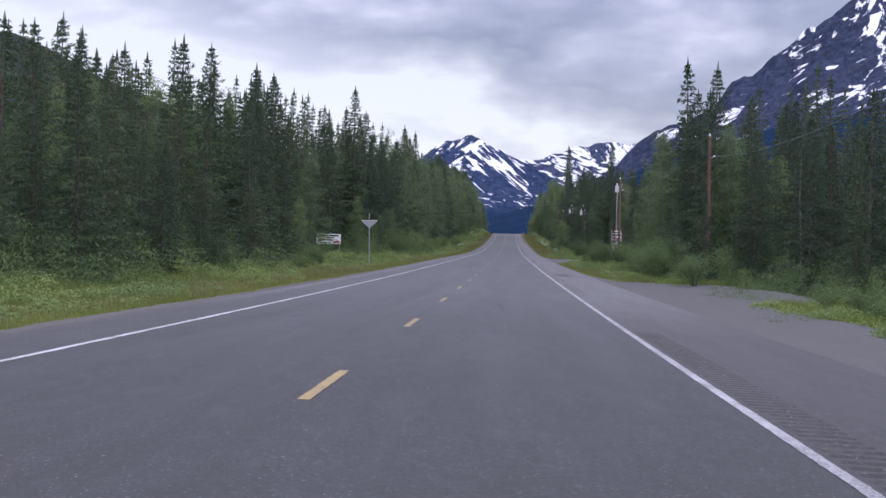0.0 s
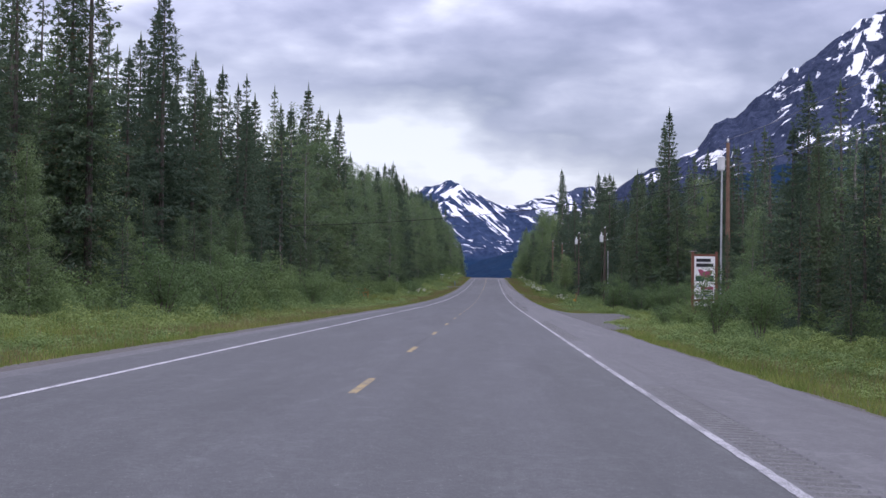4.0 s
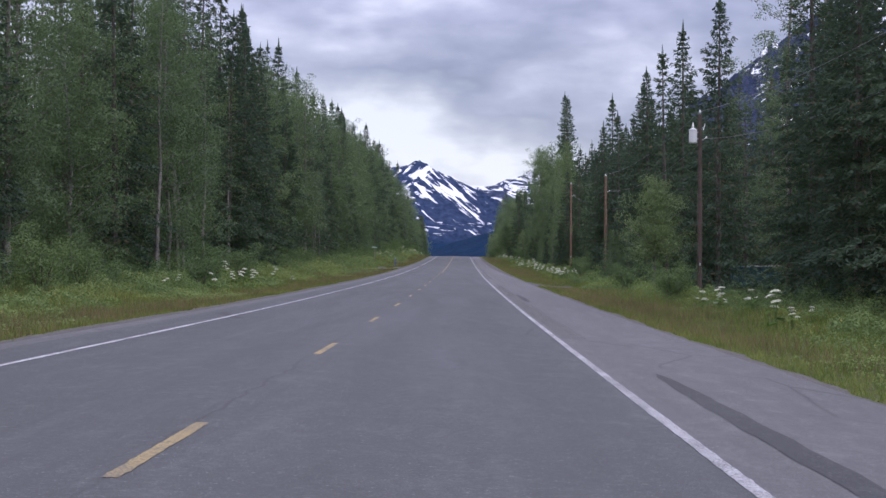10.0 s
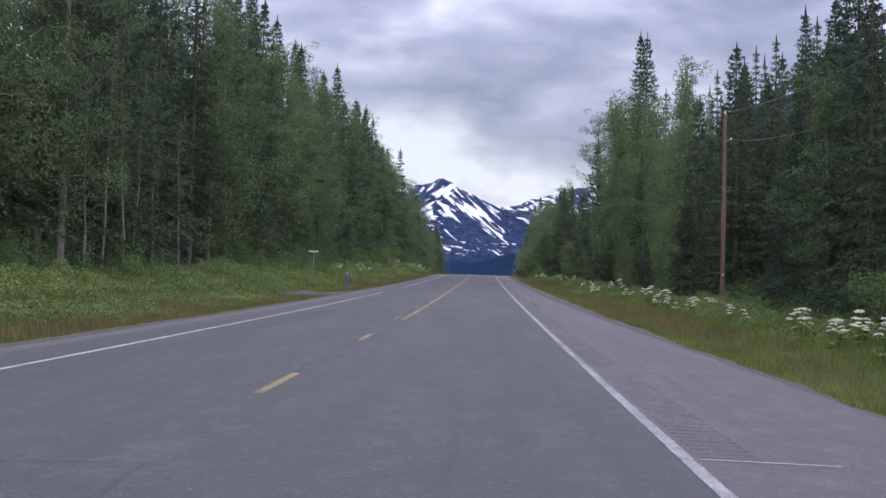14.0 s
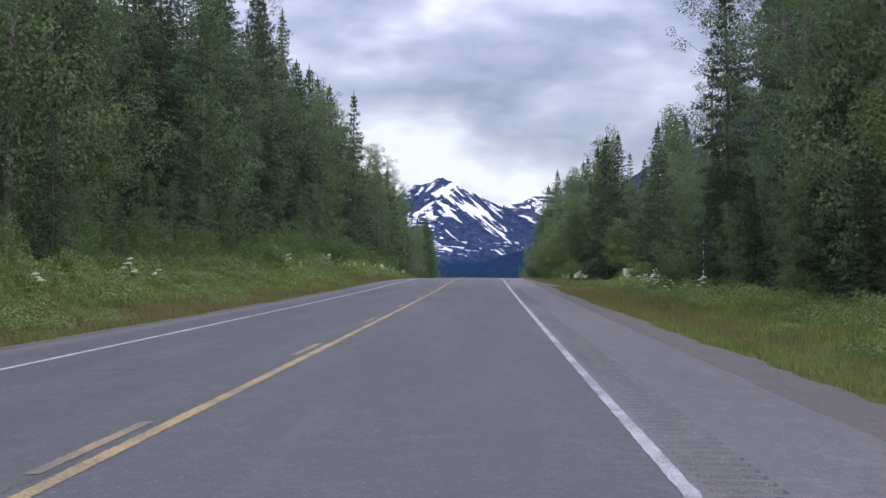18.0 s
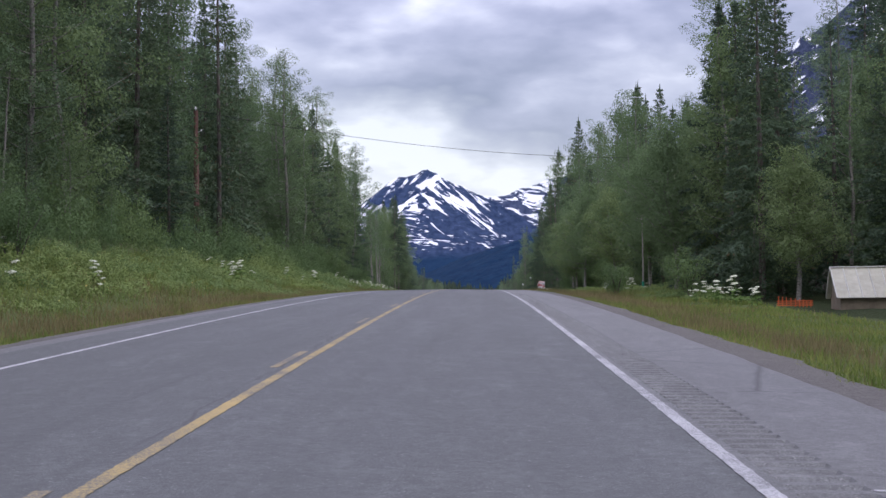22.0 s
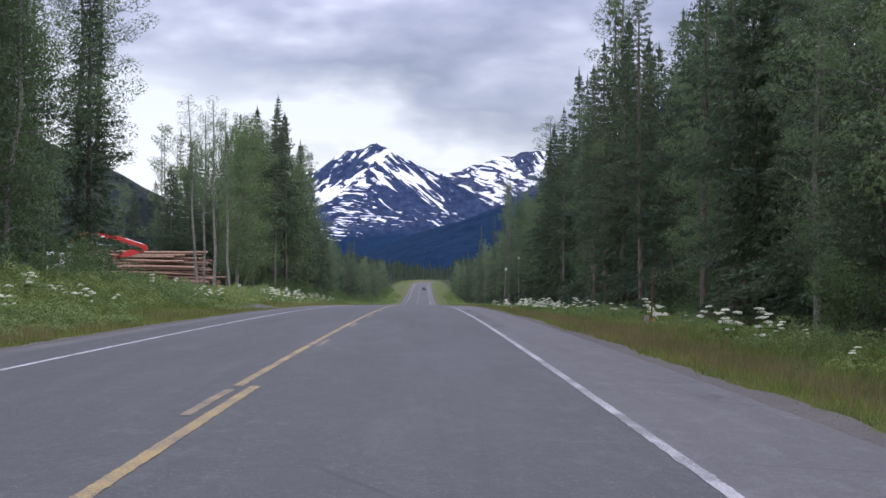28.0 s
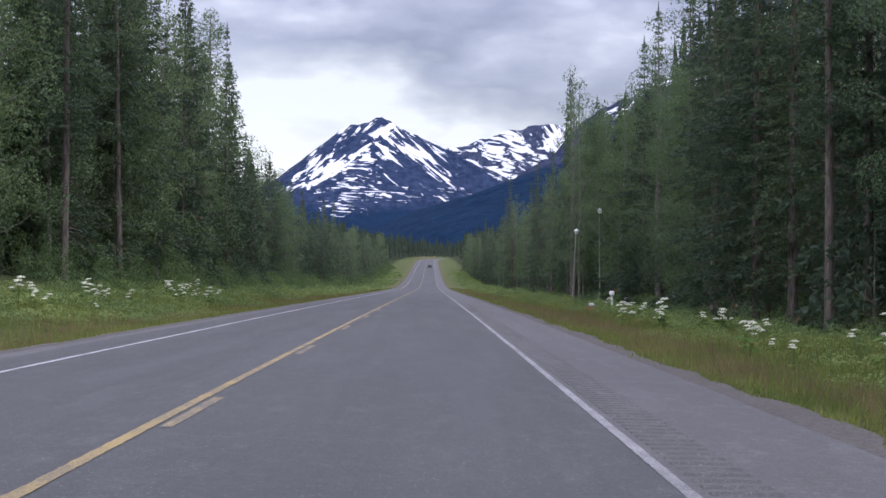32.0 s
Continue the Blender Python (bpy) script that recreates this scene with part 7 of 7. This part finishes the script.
for sg, y0, y1, z0, z1 in ((1, -1.45, 0.25, zf - 0.38, zf + 1.0), (-1, 1.40, 0.25, zf - 0.42, zf + 1.0)):
    for i in range(7):
        x0, x1 = -1.98 + 0.566 * i, -1.98 + 0.566 * (i + 1) - 0.012
        bm = bmesh.new()
        f = bm.faces.new([bm.verts.new(v) for v in ((x0, y0, z0), (x1, y0, z0), (x1, y1, z1), (x0, y1, z1))])
        r = bmesh.ops.extrude_face_region(bm, geom=[f])
        bmesh.ops.translate(bm, verts=[v for v in r["geom"] if isinstance(v, bmesh.types.BMVert)], vec=(0, 0, 0.025))
        bmesh.ops.recalc_face_normals(bm, faces=bm.faces[:])
        part("roof_sheet", bm, M_CLEAR_ROOF if i > 4 else M_ROOF, shed, "milky translucent sheet" if i > 4 else "")
    for i in range(8):
        x = -1.99 + 0.566 * i
        part("roof_rib", tube([(x, y0, z0 + 0.035), (x, y1, z1 + 0.035)], [0.028, 0.028], 4), M_RIB, shed)
part("ridge_cap", box(4.0, 0.22, 0.05, 0.015, (0, 0.25, zf + 1.01)), M_RIB, shed)
# orange snow fence roll beside it
M_FENCE = plain("sun_faded_orange_plastic", (0.46, 0.10, 0.035), 0.6, vary=0.25, scale=4.0)
net = thing("snow_fence", at_ground(17.3, 635.0, 20), "slumped orange plastic snow fence", "fence")
for i in range(9):
    part("slat", box(0.05, 0.02, 0.56 - 0.03 * i, 0.004, (-0.9 + 0.22 * i, 0.04 * math.sin(i), 0)), M_FENCE, net)
for z in (0.10, 0.20, 0.30):
    part("band", box(1.95, 0.012, 0.05, 0.002, (0, 0.03, z)), M_FENCE, net)

# green skip with boards laid across it, among the trees
gz = float(ground_z(24.4, 361.0))
skip = thing("skip", pose(24.4, 361.0, gz, 0, 0, -8), "dark green steel skip with weathered boards across it", "skip")
M_TEAL = plain("dark_teal_paint", (0.022, 0.062, 0.068), 0.55, 0.0, 0.3, 3.0)
rim = float(road_z(361.0)) + 1.05 - gz
for y in (-1.15, 1.15):
    part("side_wall", box(6.2, 0.06, rim - 0.15, 0.01, (0, y, 0.15)), M_TEAL, skip)
    part("rim", box(6.3, 0.14, 0.12, 0.02, (0, y, rim - 0.06)), M_TEAL, skip)
    for i in range(7):
        part("rib", box(0.10, 0.10, rim - 0.25, 0.01, (-2.9 + 0.966 * i, y * 1.065, 0.2)), M_TEAL, skip)
for x in (-3.06, 3.06):
    part("end_wall", box(0.06, 2.24, rim - 0.15, 0.01, (x, 0, 0.15)), M_TEAL, skip)
part("floor", box(6.06, 2.24, 0.08, 0.01, (0, 0, 0.12)), M_TEAL, skip)
for x in (-2.6, 2.6):
    part("skid", box(0.5, 2.2, 0.15, 0.02, (x, 0, 0)), M_DARK_WOOD, skip)
for i, (y, t, L) in enumerate(((-0.9, 2, 2.6), (-0.55, -4, 2.2), (-0.2, 6, 2.9), (0.3, -2, 2.4))):
    board = thing("board", pose(24.4 - 1.2 + 0.2 * i, 361.0 + y, gz + rim + 0.065 + 0.06 * (i % 2), 0, 1.5 * i - 2, t - 8), "weathered grey board lying across the skip", "board", "boards on the skip")
    part("plank", box(L, 0.20, 0.05, 0.006), M_GREY_WOOD, board)
# stump, low orange marker and rusty rod in the verge
stump = thing("stump", at_ground(10.9, 775.0, 15), "short sawn grey timber post stump in the grass", "stump")
part("wood", tube([(0, 0, -0.2), (0.01, 0, 0.3), (0.02, 0.01, 0.55)], [0.12, 0.11, 0.10], 9), M_GREY_WOOD, stump)
mk = thing("marker_post", at_ground(11.3, 775.6, 0, (0, 2)), "low faded orange marker beside a stump", "marker")
part("post", box(0.09, 0.04, 0.55, 0.005, (0, 0, -0.1)), M_ORANGE, mk)
rod = thing("rod", at_ground(11.35, 776.6, 0, (0, 1.5)), "thin rusty rod standing in the grass", "rod")
part("shaft", tube([(0, 0, -0.2), (0.01, 0, 1.2), (0.0, 0, 2.6)], [0.03, 0.028, 0.022], 8), M_STAIN, rod)
stone = thing("stone", at_ground(9.6, 42.0, 20), "grey rounded stone in the grass by the driveway", "stone")
bm = bmesh.new()
bmesh.ops.create_icosphere(bm, subdivisions=2, radius=0.22)
for v in bm.verts:
    v.co = Vector((v.co.x * 1.3, v.co.y, v.co.z * 0.6)) * (1 + 0.22 * noise.noise(v.co * 5))
part("rock", bm, M_GRAVEL, stone)

# ---- log yard on the bank ----
M_LOG = bark("peeled_log", (0.15, 0.085, 0.065), (0.44, 0.31, 0.22), (6, 6, 0.7), None, 0.9)
M_LOG_END = plain("sawn_log_end", (0.42, 0.30, 0.18), 0.85, vary=0.2, scale=9.0)
LOGS = []
for i in range(8):
    L, r0, r1 = (12.6, 13.4, 11.8, 13.0, 10.6, 12.2, 9.4, 11.2)[i], (0.13, 0.11, 0.16, 0.10, 0.14, 0.09, 0.18, 0.12)[i], (0.09, 0.08, 0.11, 0.06, 0.09, 0.055, 0.12, 0.08)[i]
    ax = np.array([[-L * 0.5 + L * u, 0.09 * math.sin(3 * u + i), 0.07 * math.cos(4 * u + 2 * i)] for u in np.linspace(0, 1, 6)])
    v, f = tube_arrays(ax, np.linspace(r1, r0, 6), 9)
    f = f + [tuple(range(8, -1, -1)), tuple(range(45, 54))]
    LOGS.append(mesh_of("log", v, f, [M_LOG, M_LOG_END], [0] * (len(f) - 2) + [1, 1]))
gl = float(ground_z(-26.0, 864.0)) + 0.1
pile = thing("log_pile", Matrix.Translation((-25.6, 864.0, gl)), "long stack of peeled reddish-brown logs", "log pile")
for layer in range(17):
    n = 12 - layer // 2
    for j in range(n):
        y = (j - n / 2) * 0.29 + 0.10 * (layer % 2)
        ob = new("log", LOGS[rng.integers(0, 8)])
        ob.parent = pile
        ob.matrix_basis = pose(rng.uniform(-0.9, 0.9) - 0.12 * layer + 0.5 * math.sin(layer * 1.7 + j), y + rng.uniform(-0.09, 0.09), 0.14 + layer * 0.215 + rng.uniform(-0.05, 0.05),
                               0, 2.2 - 0.1 * layer + rng.uniform(-1.3, 1.3) + (180 if rng.random() < 0.35 else 0), rng.uniform(-2.6, 2.6))
for i in range(6):
    ob = thing("log", pose(-29.5 + i * 0.5, 857.5 + 0.5 * i, float(ground_z(-29, 858)) + 0.16, 0, 0, 4 - 3 * i), "single log lying before the stack", "log", "loose logs")
    part("wood", LOGS[i % 4], None, ob)

M_LOADER = plain("faded_red_machine_paint", (0.50, 0.045, 0.034), 0.45, 0.0, 0.25, 3.0)
loader = thing("log_loader", Matrix.Translation((-30.5, 854.0, float(ground_z(-30.5, 854.0)))), "red knuckle-boom log loader by the log stack", "loader")
hz = float(road_z(854) - ground_z(-30.5, 854.0))


def beam(points, w, d):
    """A box beam of changing depth along points (x, z)."""
    bm = bmesh.new()
    rings = []
    for i, (x, z) in enumerate(points):
        p, q = points[max(i - 1, 0)], points[min(i + 1, len(points) - 1)]
        t = Vector((q[0] - p[0], 0, q[1] - p[1])).normalized()
        nrm = Vector((-t.z, 0, t.x)) * d[i] / 2
        rings.append([bm.verts.new(Vector((x, y, z)) + sgn * nrm) for y, sgn in ((-w / 2, -1), (w / 2, -1), (w / 2, 1), (-w / 2, 1))])
    for a, b in zip(rings, rings[1:]):
        for k in range(4):
            bm.faces.new((a[k], a[(k + 1) % 4], b[(k + 1) % 4], b[k]))
    bm.faces.new(rings[0][::-1])
    bm.faces.new(rings[-1])
    bmesh.ops.recalc_face_normals(bm, faces=bm.faces[:])
    bmesh.ops.bevel(bm, geom=bm.edges[:], offset=0.02, segments=1, affect="EDGES")
    return bm


boom = part("boom", beam([(-0.9, hz + 5.7), (0.4, hz + 6.55), (2.2, hz + 6.5), (6.2, hz + 5.35)], 0.42, [0.4, 0.66, 0.58, 0.34]), M_LOADER, loader, "faded red main boom")
stick = part("stick", beam([(6.3, hz + 5.25), (4.8, hz + 4.85), (3.2, hz + 4.3)], 0.36, [0.34, 0.58, 0.42]), M_LOADER, loader, "faded red stick arm")
for k, (x0, w0) in enumerate(((1.35, 0.55), (2.0, 0.5))):
    ob = part("marking", box(w0, 0.012, 0.24, 0.002, (x0, -0.222, hz + 6.25 - 0.06 * k)), M_WHITE, boom, "white lettering bar")
part("cylinder", tube([(1.0, -0.1, hz + 5.6), (4.6, -0.1, hz + 5.5)], [0.09, 0.07], 8), M_STEEL, loader)
part("cylinder", tube([(4.2, 0.0, hz + 6.1), (6.0, 0.0, hz + 5.55)], [0.10, 0.08], 8), M_WHITE, loader)
part("mast", beam([(-1.1, 0.9), (-1.0, hz + 5.7)], 0.5, [0.7, 0.5]), M_STEEL, loader)
part("cab", box(1.5, 1.5, 1.7, 0.12, (-2.4, 0, 1.5)), M_WHITE, loader, "white operator's cab")
part("cab_window", box(1.1, 0.03, 0.8, 0.05, (-2.4, -0.76, 2.1)), M_WINDOW, loader)
part("deck", box(4.0, 2.2, 0.6, 0.08, (-1.4, 0, 0.9)), M_STEEL, loader)
for y in (-1.1, 1.1):
    part("track", box(4.2, 0.5, 0.85, 0.3, (-1.4, y, 0)), M_RUBBER, loader)
part("grapple", tube([(3.2, 0, hz + 4.3), (3.0, 0, hz + 3.7), (3.4, 0, hz + 3.2)], [0.08, 0.14, 0.05], 6), M_STEEL, loader)


def vehicle(name, m, label, category, body, w, L, h, glass_h, hood):
    """A parked vehicle: body with a greenhouse, wheels, lamps and glass."""
    v = thing(name, m, label, category)
    bm = box(w, L, h * 0.55, 0.09, (0, 0, 0.32))
    part("body", bm, body, v)
    bm = bmesh.new()
    y0, y1 = -L / 2 + hood[0], L / 2 - hood[1]
    lo, hi = 0.32 + h * 0.55 - 0.02, 0.32 + h * 0.55 + glass_h
    base = [bm.verts.new(p) for p in ((-w / 2 + 0.05, y0, lo), (w / 2 - 0.05, y0, lo), (w / 2 - 0.05, y1, lo), (-w / 2 + 0.05, y1, lo))]
    roof = [bm.verts.new(p) for p in ((-w / 2 + 0.22, y0 + 0.3, hi), (w / 2 - 0.22, y0 + 0.3, hi), (w / 2 - 0.22, y1 - 0.45, hi), (-w / 2 + 0.22, y1 - 0.45, hi))]
    bm.faces.new(roof)
    for k in range(4):
        bm.faces.new((base[k], base[(k + 1) % 4], roof[(k + 1) % 4], roof[k]))
    bmesh.ops.recalc_face_normals(bm, faces=bm.faces[:])
    part("greenhouse", bm, M_WINDOW, v, "dark window glass")
    part("roof", box(w - 0.42, (y1 - y0) - 0.73, 0.05, 0.02, (0, (y0 + y1) / 2 - 0.07, hi - 0.01)), body, v)
    for x in (-w / 2 + 0.10, w / 2 - 0.10):
        for y in (-L * 0.32, L * 0.32):
            wh = part("wheel", tube([(x - 0.11, y, 0.34), (x - 0.09, y, 0.34), (x + 0.09, y, 0.34), (x + 0.11, y, 0.34)], [0.26, 0.34, 0.34, 0.26], 16), M_RUBBER, v)
            part("rim", tube([(x - 0.118, y, 0.34), (x + 0.118, y, 0.34)], [0.18, 0.18], 12), M_STEEL, wh)
        part("tail_lamp", box(0.14, 0.03, 0.22, 0.01, (x * 0.94, -L / 2 - 0.005, 0.32 + h * 0.35)), M_DARK_RED, v)
        part("headlight", box(0.2, 0.03, 0.14, 0.01, (x * 0.9, L / 2 + 0.005, 0.32 + h * 0.3)), M_PORCELAIN, v)
    part("bumper", box(w * 0.94, 0.12, 0.18, 0.03, (0, -L / 2 - 0.03, 0.36)), M_BLACK, v)
    return v


vehicle("pickup_truck", at_ground(-29.4, 849.6, 172), "dark blue pickup truck parked before the log stack", "truck", plain("dark_blue_car_paint", (0.05, 0.06, 0.12), 0.25, 0.0, 0.1, 2.0), 1.95, 5.4, 1.25, 0.62, (1.6, 1.5))
vehicle("car", pose(2.0, 1430.0, float(surface(2.0, 1430.0)) + 0.0), "dark car far down the highway", "car", plain("dark_car_paint", (0.03, 0.032, 0.04), 0.25, 0.0, 0.05, 2.0), 1.85, 4.6, 1.0, 0.62, (0.5, 1.3))
tarp = thing("tarpaulin", at_ground(-28.1, 846.5, 12), "crumpled blue tarpaulin over a low heap", "tarpaulin")
bm = bmesh.new()
bmesh.ops.create_icosphere(bm, subdivisions=3, radius=0.9)
for v in bm.verts:
    k = 1 + 0.25 * noise.noise(v.co * 2.2)
    v.co = Vector((v.co.x * 1.1 * k, v.co.y * 0.8 * k, max(-0.05, v.co.z * 0.62 * k)))
part("sheet", bm, plain("blue_tarpaulin", (0.08, 0.20, 0.55), 0.4), tarp)
